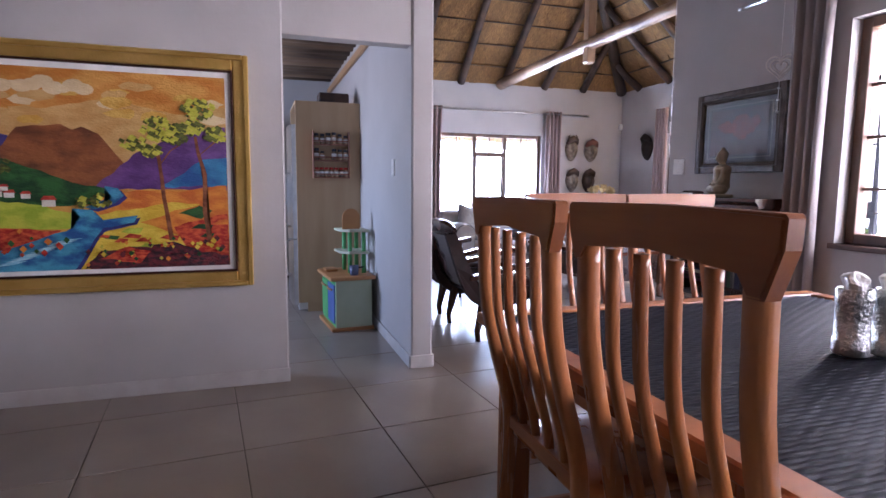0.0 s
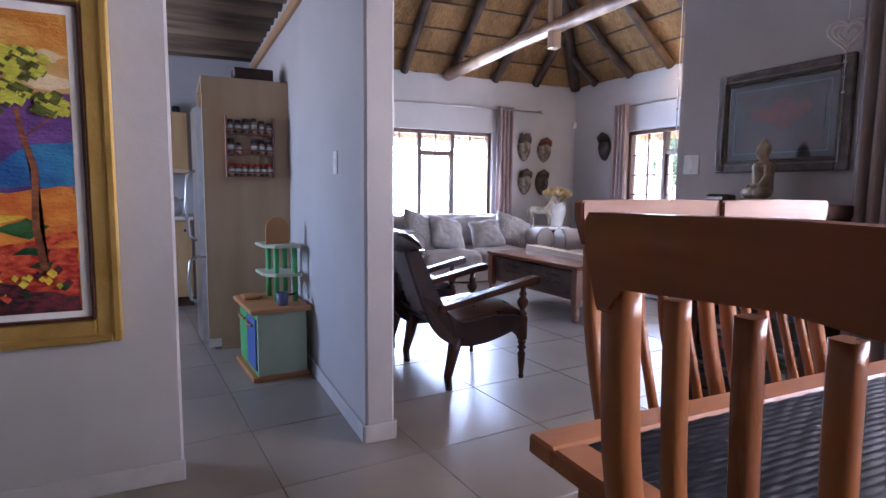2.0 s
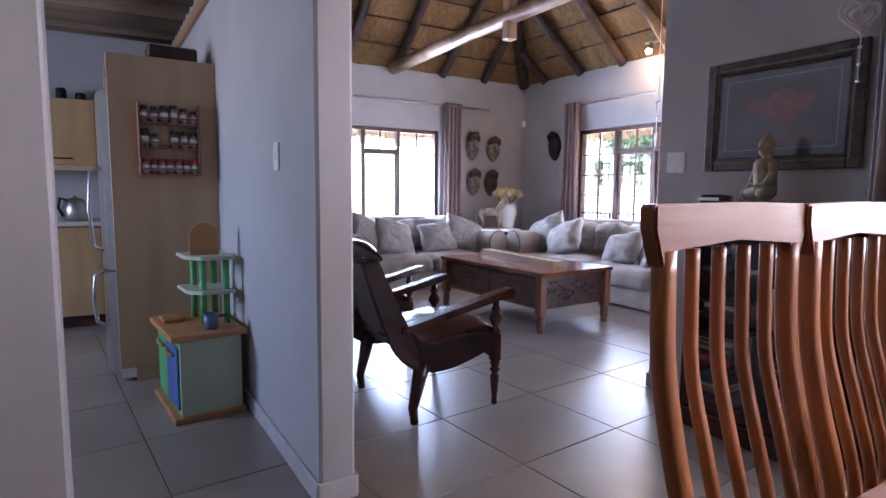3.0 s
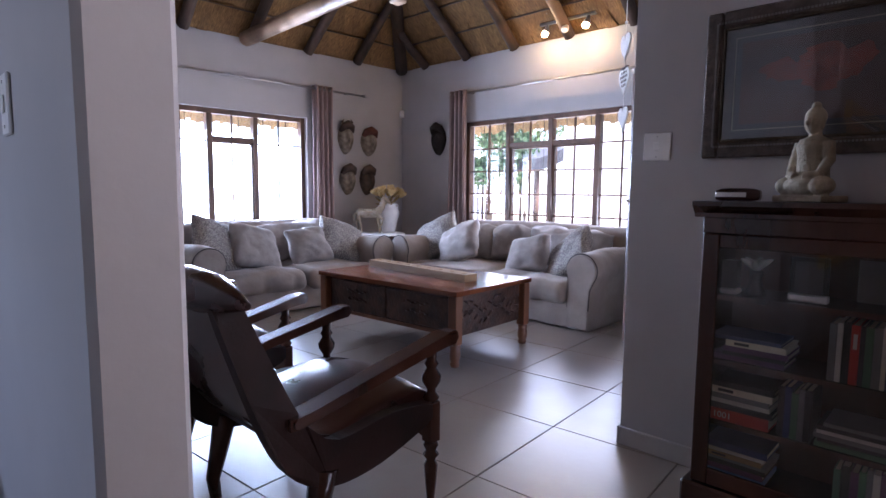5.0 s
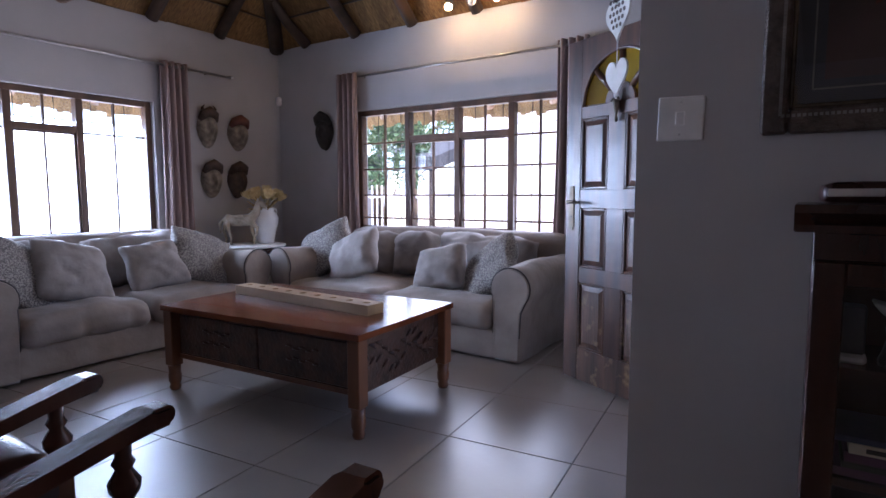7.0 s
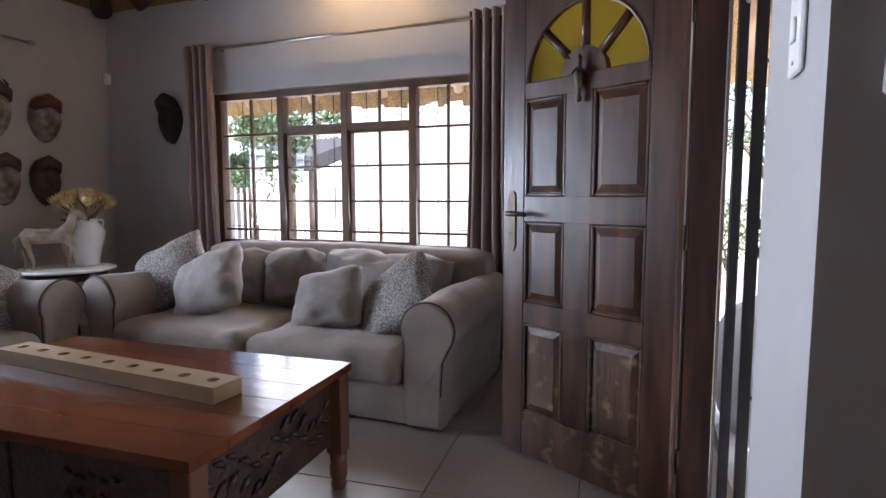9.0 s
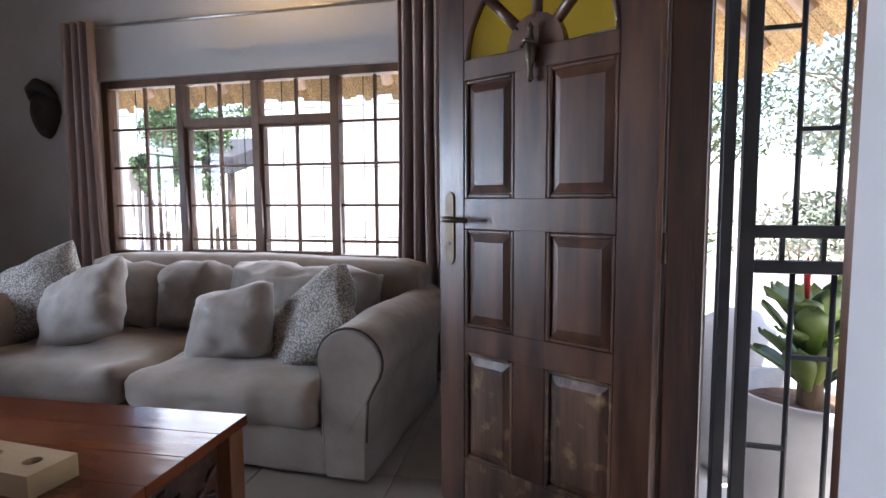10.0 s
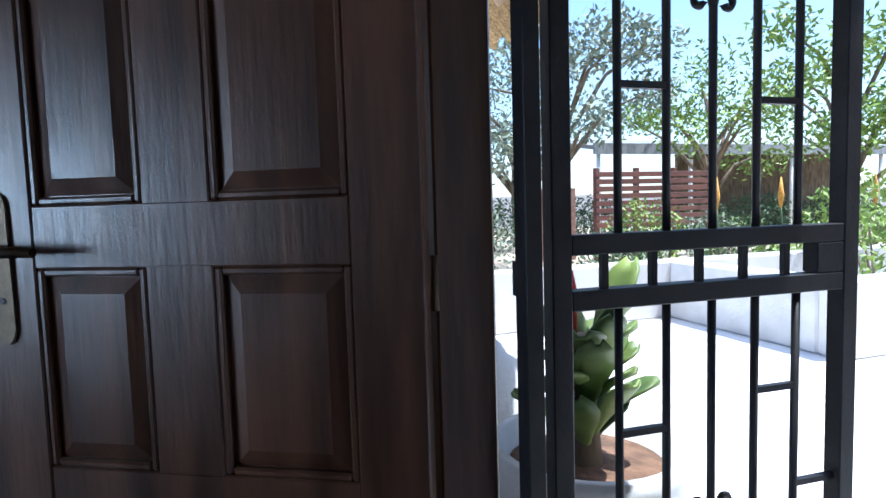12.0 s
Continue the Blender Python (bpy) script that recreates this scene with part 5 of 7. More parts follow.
    for cx, cy, r, n in ((285, 224, 34, 90), (270, 262, 18, 34), (238, 250, 22, 30), (354, 188, 28, 60), (340, 220, 22, 50), (384, 232, 22, 46), (310, 240, 18, 18), (15, 290, 24, 24), (180, 349, 18, 14), (140, 352, 14, 12)):
        for i in range(n):
            a, d = rng.uniform(0, 6.28), r * math.sqrt(rng.random())
            u, v, s = cx + d * math.cos(a), cy + d * math.sin(a) * 0.62, rng.uniform(3.5, 8.5)
            blob([(u - s, v), (u - s * 0.3, v - s * 0.8), (u + s, v - s * 0.2), (u + s * 0.4, v + s * 0.7)], leaf if rng.random() < 0.5 else leafy, 0.004)
    for i in range(60):
        u, v, s = rng.uniform(150, 395), rng.uniform(415, 462), rng.uniform(2.5, 6)
        blob([(u - s, v), (u, v - s), (u + s, v), (u, v + s)], rng.choice((red, leafy, orange, dark, yellow, dgreen)), 0.004)
    for i in range(36):
        u, v, s = rng.uniform(-120, 120), rng.uniform(398, 440), rng.uniform(3, 7)
        blob([(u - s, v), (u, v - s), (u + s, v), (u, v + s)], rng.choice((red, red, orange, dgreen)), 0.004)


painting()


BOOKGREY = mat("dull_pewter_bead", (0.16, 0.14, 0.125), (0.24, 0.21, 0.19), 0.4, 30)


def small_picture():
    p = thing("framed_picture", "dark framed picture with a red smudge under glass on the wall", "picture")
    y0, y1, z0, z1, x = 2.475, 3.215, 1.298, 1.852, 3.013
    dk = mat("dark_beaded_frame", (0.05, 0.034, 0.025), (0.11, 0.078, 0.058), 0.35, 30, 0.6, 120)
    w = 0.06
    for q in ((y0, y0 + w, z0, z1), (y1 - w, y1, z0, z1), (y0 + w, y1 - w, z0, z0 + w), (y0 + w, y1 - w, z1 - w, z1)):
        part("frame_side", B(x - 0.03, x, *q, bevel=0.007), dk, p)
    bm = bmesh.new()
    for q in ((y0 + w, y0 + w + 0.01, z0 + w, z1 - w), (y1 - w - 0.01, y1 - w, z0 + w, z1 - w), (y0 + w + 0.01, y1 - w - 0.01, z0 + w, z0 + w + 0.01), (y0 + w + 0.01, y1 - w - 0.01, z1 - w - 0.01, z1 - w)):
        box(bm, x - 0.024, x - 0.004, *q, 0.003)
    part("inner_bead", bm, BRASS, p)
    part("mount", B(x - 0.010, x - 0.002, y0 + w, y1 - w, z0 + w, z1 - w), mat("dark_mount", (0.035, 0.035, 0.042), (0.055, 0.055, 0.062), 0.5, 9), p)
    part("picture_sheet", B(x - 0.012, x - 0.0105, y0 + w + 0.07, y1 - w - 0.07, z0 + w + 0.065, z1 - w - 0.065), mat("dusky_print", (0.045, 0.02, 0.02), (0.09, 0.05, 0.045), 0.5, 5), p)
    u0, u1, v0, v1 = y0 + w + 0.045, y1 - w - 0.045, z0 + w + 0.042, z1 - w - 0.042
    bm = bmesh.new()
    for q in ((u0, u0 + 0.004, v0, v1), (u1 - 0.004, u1, v0, v1), (u0 + 0.004, u1 - 0.004, v0, v0 + 0.004), (u0 + 0.004, u1 - 0.004, v1 - 0.004, v1)):
        box(bm, x - 0.0115, x - 0.0101, *q)
    part("mount_line", bm, BOOKGREY, p, "thin grey line round the print")
    bm = bmesh.new()
    for i in range(58):
        f = (i + 0.5) / 58
        for yy, zz in ((y0 + w * 0.72 + (y1 - y0 - 1.44 * w) * f, z0 + w * 0.72), (y0 + w * 0.72 + (y1 - y0 - 1.44 * w) * f, z1 - w * 0.72), (y0 + w * 0.72, z0 + w * 0.72 + (z1 - z0 - 1.44 * w) * f), (y1 - w * 0.72, z0 + w * 0.72 + (z1 - z0 - 1.44 * w) * f)):
            box(bm, x - 0.034, x - 0.029, yy - 0.0035, yy + 0.0035, zz - 0.0035, zz + 0.0035)
    part("beading", bm, BOOKGREY, p, "row of small pale beads on the frame")
    bm = bmesh.new()
    rng = random.Random(3)
    for i in range(9):
        cy, cz = rng.uniform(2.70, 2.98), rng.uniform(1.50, 1.66)
        f = bm.faces.new([bm.verts.new((x - 0.0128 - 0.0002 * i, cy + rng.uniform(0.045, 0.075) * math.cos(a), cz + rng.uniform(0.025, 0.05) * math.sin(a))) for a in (k * 2 * math.pi / 16 for k in range(16))])
    part("red_shape", bm, mat("red_print", (0.12, 0.020, 0.013), (0.22, 0.038, 0.02), 0.5, 14), p)
    g = part("glass", B(x - 0.018, x - 0.0155, y0 + w, y1 - w, z0 + w, z1 - w), CLEAR, p)
    g.visible_shadow = False


small_picture()


def bookcase():
    c = thing("bookcase", "dark mahogany glazed bookcase filled with books against the wall", "bookcase")
    x0, x1, y0, y1, h = 2.705, 2.995, 2.40, 3.09, 1.12
    part("side", B(x0 + 0.02, x1, y1 - 0.03, y1, 0.10, h - 0.03, bevel=0.002), MAHOG, c)
    part("side", B(x0 + 0.02, x1, y0, y0 + 0.03, 0.10, h - 0.03, bevel=0.002), MAHOG, c)
    part("back", B(x1 - 0.012, x1 - 0.001, y0 + 0.03, y1 - 0.03, 0.10, h - 0.03), MAHOG, c)
    part("plinth", B(x0 - 0.015, x1, y0 - 0.02, y1 + 0.03, 0.0, 0.10, bevel=0.008), MAHOG, c)
    part("bottom", B(x0 + 0.02, x1 - 0.012, y0 + 0.03, y1 - 0.03, 0.101, 0.125), MAHOG, c)
    part("cornice", P([(x0 + 0.01, h - 0.045), (x0 + 0.01, h - 0.03), (x0 - 0.02, h - 0.005), (x0 - 0.02, h + 0.012), (x1, h + 0.012), (x1, h - 0.045)], "y", y0 - 0.025, y1 + 0.035, bevel=0.002), MAHOG, c)
    for z in SHELVES:
        part("shelf", B(x0 + 0.035, x1 - 0.012, y0 + 0.03, y1 - 0.03, z - 0.018, z), MAHOG, c)
    part("top_rail", B(x0, x0 + 0.022, y0, y1, h - 0.10, h - 0.045, bevel=0.002), MAHOG, c)
    ym = (y0 + y1) / 2
    for a, b in ((y0 + 0.002, y1 - 0.002),):
        d = part("glass_door", B(x0 - 0.002, x0 + 0.018, b - 0.055, b, 0.105, h - 0.102, bevel=0.003), MAHOG, c)
        part("door_stile", B(x0 - 0.002, x0 + 0.018, a, a + 0.055, 0.105, h - 0.102, bevel=0.003), MAHOG, d)
        part("door_rail", B(x0 - 0.001, x0 + 0.017, a + 0.055, b - 0.055, 0.105, 0.165, bevel=0.003), MAHOG, d)
        part("door_rail", B(x0 - 0.001, x0 + 0.017, a + 0.055, b - 0.055, h - 0.15, h - 0.102, bevel=0.003), MAHOG, d)
        g = part("pane", B(x0 + 0.006, x0 + 0.009, a + 0.055, b - 0.055, 0.165, h - 0.15), CLEAR, d)
        g.visible_shadow = False


SHELVES = (0.34, 0.565, 0.80)
bookcase()
BOOK = [mat("book_" + n, c, None, 0.5, 20, 0.05, 80) for n, c in (("white", (0.45, 0.42, 0.38)), ("red", (0.36, 0.03, 0.02)), ("navy", (0.03, 0.045, 0.12)), ("tan", (0.26, 0.17, 0.085)),
        ("black", (0.03, 0.03, 0.032)), ("green", (0.06, 0.13, 0.08)), ("grey", (0.15, 0.145, 0.15)), ("purple", (0.10, 0.04, 0.10)), ("ivory", (0.60, 0.54, 0.42)), ("blue", (0.07, 0.14, 0.32)))]
PAGES = mat("book_pages", (0.55, 0.50, 0.42), (0.62, 0.57, 0.48), 0.8, 60, 0.1, 150, stretch=(1, 1, 8))
BOOKNAMES = ("white", "red", "navy", "tan", "black", "green", "grey", "purple", "ivory", "blue")


def book(x, y, z, depth, thick, tall, k, flat=True, lean=0.0):
    """A book with covers, spine and pages; flat: lying with its spine to the front."""
    ob = thing("book", BOOKNAMES[k] + (" book lying in a stack" if flat else " book standing upright") + " in the glazed bookcase", "book", x, y, z, 0, "books")
    m = pose(x, y, z, 0, 0, 0) if flat else pose(x, y, z, 90 + lean, 0, 0)
    ob.matrix_world = m
    t = 0.003
    bm = bmesh.new()
    box(bm, 0, depth, 0, tall, 0, t)
    box(bm, 0, depth, 0, tall, thick - t, thick)
    box(bm, -0.001, t, 0, tall, t, thick - t)
    part("cover", bm, BOOK[k], ob)
    part("pages", B(t, depth - 0.004, 0.003, tall - 0.003, t, thick - t), PAGES, ob)
    if k == 1 and flat:
        cu = bpy.data.curves.new("spine_number", "FONT")
        cu.body, cu.size, cu.extrude = "1001", 0.032, 0.0004
        cu.materials.append(BOOK[0])
        tx = new("spine_number", cu)
        tx.parent = ob
        tx.matrix_local = Matrix(((0, 0, -1, -0.0016), (-1, 0, 0, tall - 0.015), (0, 1, 0, thick * 0.25), (0, 0, 0, 1)))
    elif k in (1, 3, 8):
        part("spine_title", B(-0.0022, -0.0011, tall * 0.6, tall * 0.85, thick * 0.3, thick * 0.75), BOOK[0 if k == 1 else 4], ob)


def shelf_of_books():
    rng = random.Random(12)
    # two stacks on the bottom and on the first shelf, rows of upright books beside them
    for z, stacks in ((0.126, ((2.86, (3, 9, 7, 4, 6, 3, 0, 2)),)), (0.341, ((2.85, (1, 4, 0, 6, 8, 4)), (2.50, (5, 4, 6, 0, 4, 6)))), (0.566, ((2.82, (7, 4, 7, 8, 2)),))):
        for y, ks in stacks:
            zz = z
            for i, k in enumerate(ks):
                th = rng.uniform(0.012, 0.024)
                if k == 1:
                    th = 0.044
                book(2.745 + rng.uniform(0, 0.012), y + rng.uniform(-0.01, 0.012), zz, 0.17, th, rng.uniform(0.19, 0.235), k)
                zz += th + 0.0004
    for z, ys, hi in ((0.126, (2.46, 2.66), 0.19), (0.566, (2.47, 2.70), 0.215), (0.341, (2.745, 2.83), 0.19)):
        y = ys[1]
        while y > ys[0]:
            th = rng.uniform(0.011, 0.026)
            h = hi * rng.uniform(0.82, 0.97)
            book(2.75, y, z, 0.15, th, h, rng.choice((0, 8, 6, 4, 4, 5, 2, 9, 7, 1)), False)
            y -= th + 0.001


shelf_of_books()
for y, k in ((2.935, 0),):
    o = thing("silver_ornament", "small silver ornament behind the bookcase glass", "ornament", 2.80, y, 0.801)
    part("base", lathe(bmesh.new(), [(0.03, 0), (0.032, 0.01), (0.024, 0.03), (0.018, 0.06), (0.022, 0.075), (0.02, 0.09)], 0, 0, 14), BLACK, o, "dark base")
    for i in range(6):
        a = i * math.pi / 3
        part("petal", T([(0, 0, 0.09), (0.03 * math.cos(a), 0.03 * math.sin(a), 0.12), (0.05 * math.cos(a), 0.05 * math.sin(a), 0.13)], [0.006, 0.011, 0.003], 6), STEEL, o)
b = thing("silver_photo_frame", "small silver photo frame standing in the bookcase", "photo frame", 2.80, 2.775, 0.801)
part("frame", B(-0.008, 0.008, -0.055, 0.055, 0, 0.15, bevel=0.004), BLACK, b)
part("foot", B(-0.014, 0.014, -0.058, 0.058, 0, 0.028, bevel=0.005), STEEL, b, "embossed silver foot")
part("photo", B(-0.0095, -0.0082, -0.04, 0.04, 0.015, 0.135), BOOK[4], b)
b = thing("glass_box", "small dark glass box on a silver foot in the bookcase", "ornament", 2.80, 3.015, 0.801)
part("foot", B(-0.03, 0.03, -0.03, 0.03, 0, 0.02, bevel=0.006), STEEL, b, "silver foot")
part("box", B(-0.026, 0.026, -0.026, 0.026, 0.0205, 0.12, bevel=0.004), BOOK[4], b)
b = thing("framed_card", "pale grey card standing at the back of the bookcase", "card", 2.93, 2.56, 0.801)
part("card", B(-0.004, 0.004, -0.10, 0.10, 0, 0.14, bevel=0.001), BOOK[6], b)


def ball(bm, c, r, seg=2):
    c, r = Vector(c), Vector(r)
    n0 = len(bm.verts)
    res = bmesh.ops.create_icosphere(bm, subdivisions=seg, radius=1)
    for v in res["verts"]:
        v.co = Vector((v.co.x * r.x, v.co.y * r.y, v.co.z * r.z)) + c
    return bm


def buddha():
    """A seated stone figure on a plinth, one plain mesh; it faces -x."""
    bm = bmesh.new()
    box(bm, -0.075, 0.075, -0.125, 0.125, 0, 0.025, 0.004)
    ball(bm, (-0.015, 0, 0.062), (0.078, 0.115, 0.042), 3)
    for s in (-1, 1):
        ball(bm, (-0.03, s * 0.085, 0.062), (0.055, 0.045, 0.036), 3)
        tube(bm, [(0.01, s * 0.066, 0.225), (0.0, s * 0.086, 0.16), (-0.035, s * 0.07, 0.105), (-0.065, s * 0.02, 0.095)], [0.026, 0.023, 0.019, 0.016], 12)
        ball(bm, (0.004, s * 0.040, 0.30), (0.010, 0.006, 0.026), 2)
    lathe(bm, [(0.066, 0.07), (0.062, 0.12), (0.064, 0.18), (0.070, 0.215), (0.058, 0.238), (0.026, 0.252), (0.024, 0.27)], 0.012, 0, 24)
    ball(bm, (0.002, 0, 0.305), (0.042, 0.038, 0.050), 3)
    ball(bm, (0.008, 0, 0.325), (0.044, 0.041, 0.038), 3)
    ball(bm, (0.008, 0, 0.365), (0.020, 0.020, 0.018), 2)
    ball(bm, (-0.042, 0, 0.300), (0.007, 0.006, 0.012), 2)
    st = mat("carved_sandstone", (0.24, 0.195, 0.135), (0.34, 0.285, 0.20), 0.85, 14, 0.5, 60)
    st_ob = smooth(single("seated_statue", bm, st, "pale stone seated figure on top of the bookcase", "statue", pose(2.83, 2.80, 1.133, 0, 0, -28) @ Matrix.Diagonal((0.80, 0.73, 0.86, 1))))
    rm = st_ob.modifiers.new("one_piece", "REMESH")
    rm.mode, rm.voxel_size, rm.use_smooth_shade = "VOXEL", 0.0035, True


buddha()
c = thing("small_case", "small rounded red-brown case with a metal clasp on the bookcase", "case", 2.80, 3.01, 1.133, 8)
part("body", soft_box(-0.035, 0.035, -0.072, 0.072, 0, 0.042, 0.014, 1, 0.0, 6), LEATHER, c)
part("clasp", B(-0.037, -0.0352, -0.03, 0.066, 0.014, 0.030, bevel=0.0005), STEEL, c, "bright metal clasp")


# ---- kitchen passage ----
def fridge():
    f = thing("fridge_housing", "beige melamine housing round a steel fridge", "cabinet")
    part("side_panel", B(0.255, 0.842, 5.15, 5.17, 0.09, 1.95, bevel=0.002), MELAMINE, f)
    part("kick_plate", B(0.34, 0.842, 5.16, 5.175, 0, 0.09), MELAMINE, f)
    part("far_panel", B(0.255, 0.842, 5.915, 5.935, 0.0, 1.95, bevel=0.002), MELAMINE, f)
    part("top_panel", B(0.255, 0.842, 5.171, 5.915, 1.93, 1.95), MELAMINE, f)
    r = thing("fridge", "brushed steel fridge with long curved handles", "fridge")
    part("body", B(0.26, 0.84, 5.18, 5.905, 0.02, 1.75), WHITE, r)
    for z0, z1 in ((0.06, 0.68), (0.69, 1.74)):
        prof = [(0.259, 5.18), (0.220, 5.19), (0.20, 5.315), (0.193, 5.545), (0.20, 5.765), (0.22, 5.895), (0.259, 5.905)]
        d = part("door", P(prof, "z", z0, z1, bevel=0.006), STEEL, r)
        h0, h1 = (0.80, 1.30) if z0 > 0.5 else (0.34, 0.68)
        part("handle", T([(0.20, 5.275, h0), (0.150, 5.265, h0 + 0.03), (0.135, 5.265, (h0 + h1) / 2), (0.150, 5.265, h1 - 0.03), (0.20, 5.275, h1)], 0.011, 8), STEEL, d)


fridge()


def spice_rack():
    wood = mat("red_brown_rack", (0.20, 0.075, 0.045), (0.30, 0.13, 0.08), 0.5, 8, 0.1, 40)
    r = thing("spice_rack", "small three-tier wooden spice rack on the fridge housing", "spice rack")
    x0, x1, z0, z1, y = 0.40, 0.735, 1.255, 1.68, 5.148
    for x in (x0, x1 - 0.012):
        part("side", B(x, x + 0.012, y - 0.065, y, z0, z1, bevel=0.003), wood, r)
    tiers = (z0, z0 + 0.155, z0 + 0.30)
    glassy = mat("spice_jar", (0.22, 0.13, 0.08), (0.40, 0.28, 0.18), 0.2, 30, 0, 10, rnd=0.6, spec=0.7)
    capr = mat("red_cap", (0.42, 0.02, 0.012), None, 0.4, 20)
    capb = mat("dark_cap", (0.02, 0.022, 0.035), None, 0.4, 20)
    for i, z in enumerate(tiers):
        part("shelf", B(x0 + 0.012, x1 - 0.012, y - 0.065, y - 0.001, z, z + 0.010), wood, r)
        part("front_bar", B(x0 + 0.012, x1 - 0.012, y - 0.068, y - 0.060, z + 0.03, z + 0.042), wood, r)
    rng = random.Random(2)
    for i, n in enumerate((7, 6, 6)):
        for k in range(n):
            if i == 1 and k == 2:
                continue
            x = x0 + 0.035 + (x1 - x0 - 0.07) * k / (n - 1)
            h = 0.085 if i == 0 else rng.uniform(0.075, 0.105)
            rad = 0.021 if i == 0 else rng.uniform(0.019, 0.025)
            j = thing("spice_jar", ("red-capped" if i == 0 else "dark-capped") + " glass spice jar on the rack", "jar", x, y - 0.034, tiers[i] + 0.0105, 0, "spice jars")
            part("jar", lathe(bmesh.new(), [(rad * 0.92, 0), (rad, 0.004), (rad, h * 0.72), (rad * 0.7, h * 0.8)], 0, 0, 12), glassy, j)
            part("lid", lathe(bmesh.new(), [(rad * 0.86, h * 0.8), (rad * 0.9, h * 0.82), (rad * 0.9, h), (rad * 0.8, h + 0.003)], 0, 0, 12), capr if i == 0 else capb, j)
            part("label_band", lathe(bmesh.new(), [(rad + 0.0005, h * 0.2), (rad + 0.0005, h * 0.6)], 0, 0, 12), WHITE, j)


spice_rack()


def toy_kitchen():
    pale = mat("pale_mint_board", (0.44, 0.52, 0.36), (0.50, 0.57, 0.42), 0.5, 6)
    green = mat("bright_green_paint", (0.07, 0.34, 0.10), (0.11, 0.42, 0.15), 0.45, 8)
    blue = mat("toy_blue_paint", (0.05, 0.10, 0.32), (0.09, 0.16, 0.42), 0.35, 8)
    pine = mat("orange_pine", (0.40, 0.17, 0.06), (0.52, 0.26, 0.10), 0.42, 5, 0.1, 30, stretch=(0.3, 1, 1))
    cream = mat("cream_shelf", (0.50, 0.52, 0.38), (0.56, 0.58, 0.44), 0.5, 6)
    t = thing("toy_kitchen", "child's wooden play kitchen in mint, green and pine", "toy kitchen", 0.622, 4.61, 0, 5)
    part("base", B(-0.185, 0.165, -0.275, 0.275, 0, 0.03, bevel=0.004), pine, t)
    part("side", B(-0.150, 0.150, -0.262, -0.247, 0.03, 0.42), pale, t, "pale mint side board")
    part("side", B(-0.150, 0.150, 0.247, 0.262, 0.03, 0.42), pale, t)
    part("back", B(0.137, 0.150, -0.247, 0.247, 0.03, 0.42), pale, t)
    part("front", B(-0.150, -0.137, -0.247, 0.247, 0.03, 0.42), green, t)
    d = part("oven_door", B(-0.162, -0.1505, -0.235, 0.0, 0.06, 0.38, bevel=0.003), blue, t)
    part("handle", T([(-0.172, -0.20, 0.34), (-0.185, -0.118, 0.34), (-0.172, -0.03, 0.34)], 0.008, 8), pine, d)
    d = part("cupboard_door", B(-0.162, -0.1505, 0.01, 0.235, 0.06, 0.38, bevel=0.003), green, t)
    part("handle", T([(-0.172, 0.03, 0.34), (-0.185, 0.11, 0.34), (-0.172, 0.2, 0.34)], 0.008, 8), pine, d)
    part("worktop", B(-0.195, 0.18, -0.285, 0.285, 0.42, 0.45, bevel=0.006), pine, t, "orange pine worktop")
    part("tap_block", B(-0.16, -0.06, 0.06, 0.22, 0.451, 0.47, bevel=0.005), pine, t)
    for x, y in ((0.02, -0.05), (0.13, -0.09), (0.02, 0.16), (0.13, 0.16)):
        part("post", T([(x, y, 0.45), (x, y, 0.80)], 0.018, 10), green, t)
    for z in (0.615, 0.80):
        part("upper_shelf", P([(-0.06, -0.02), (0.0, -0.11), (0.17, -0.13), (0.17, 0.2), (-0.06, 0.2)], "z", z, z + 0.02, bevel=0.003), cream, t)
    part("arched_board", P([(-0.03, 0.82), (0.12, 0.82)] + [(0.045 + 0.075 * math.cos(a), 0.92 + 0.075 * math.sin(a)) for a in (math.pi * k / 8 for k in range(9))], "y", 0.0, 0.016), pine, t)
    cup = thing("toy_pot", "small dark blue-grey toy pot on the play kitchen", "toy pot", 0.66, 4.43, 0.4505)
    part("pot", lathe(bmesh.new(), [(0.032, 0), (0.036, 0.01), (0.04, 0.08), (0.036, 0.08), (0.033, 0.01)], 0, 0, 16), mat("pot_enamel", (0.10, 0.12, 0.20), None, 0.25, 10), cup)
    part("handle", T([(0.036, 0, 0.06), (0.08, 0.0, 0.066)], 0.006, 6), BLACK, cup)


toy_kitchen()


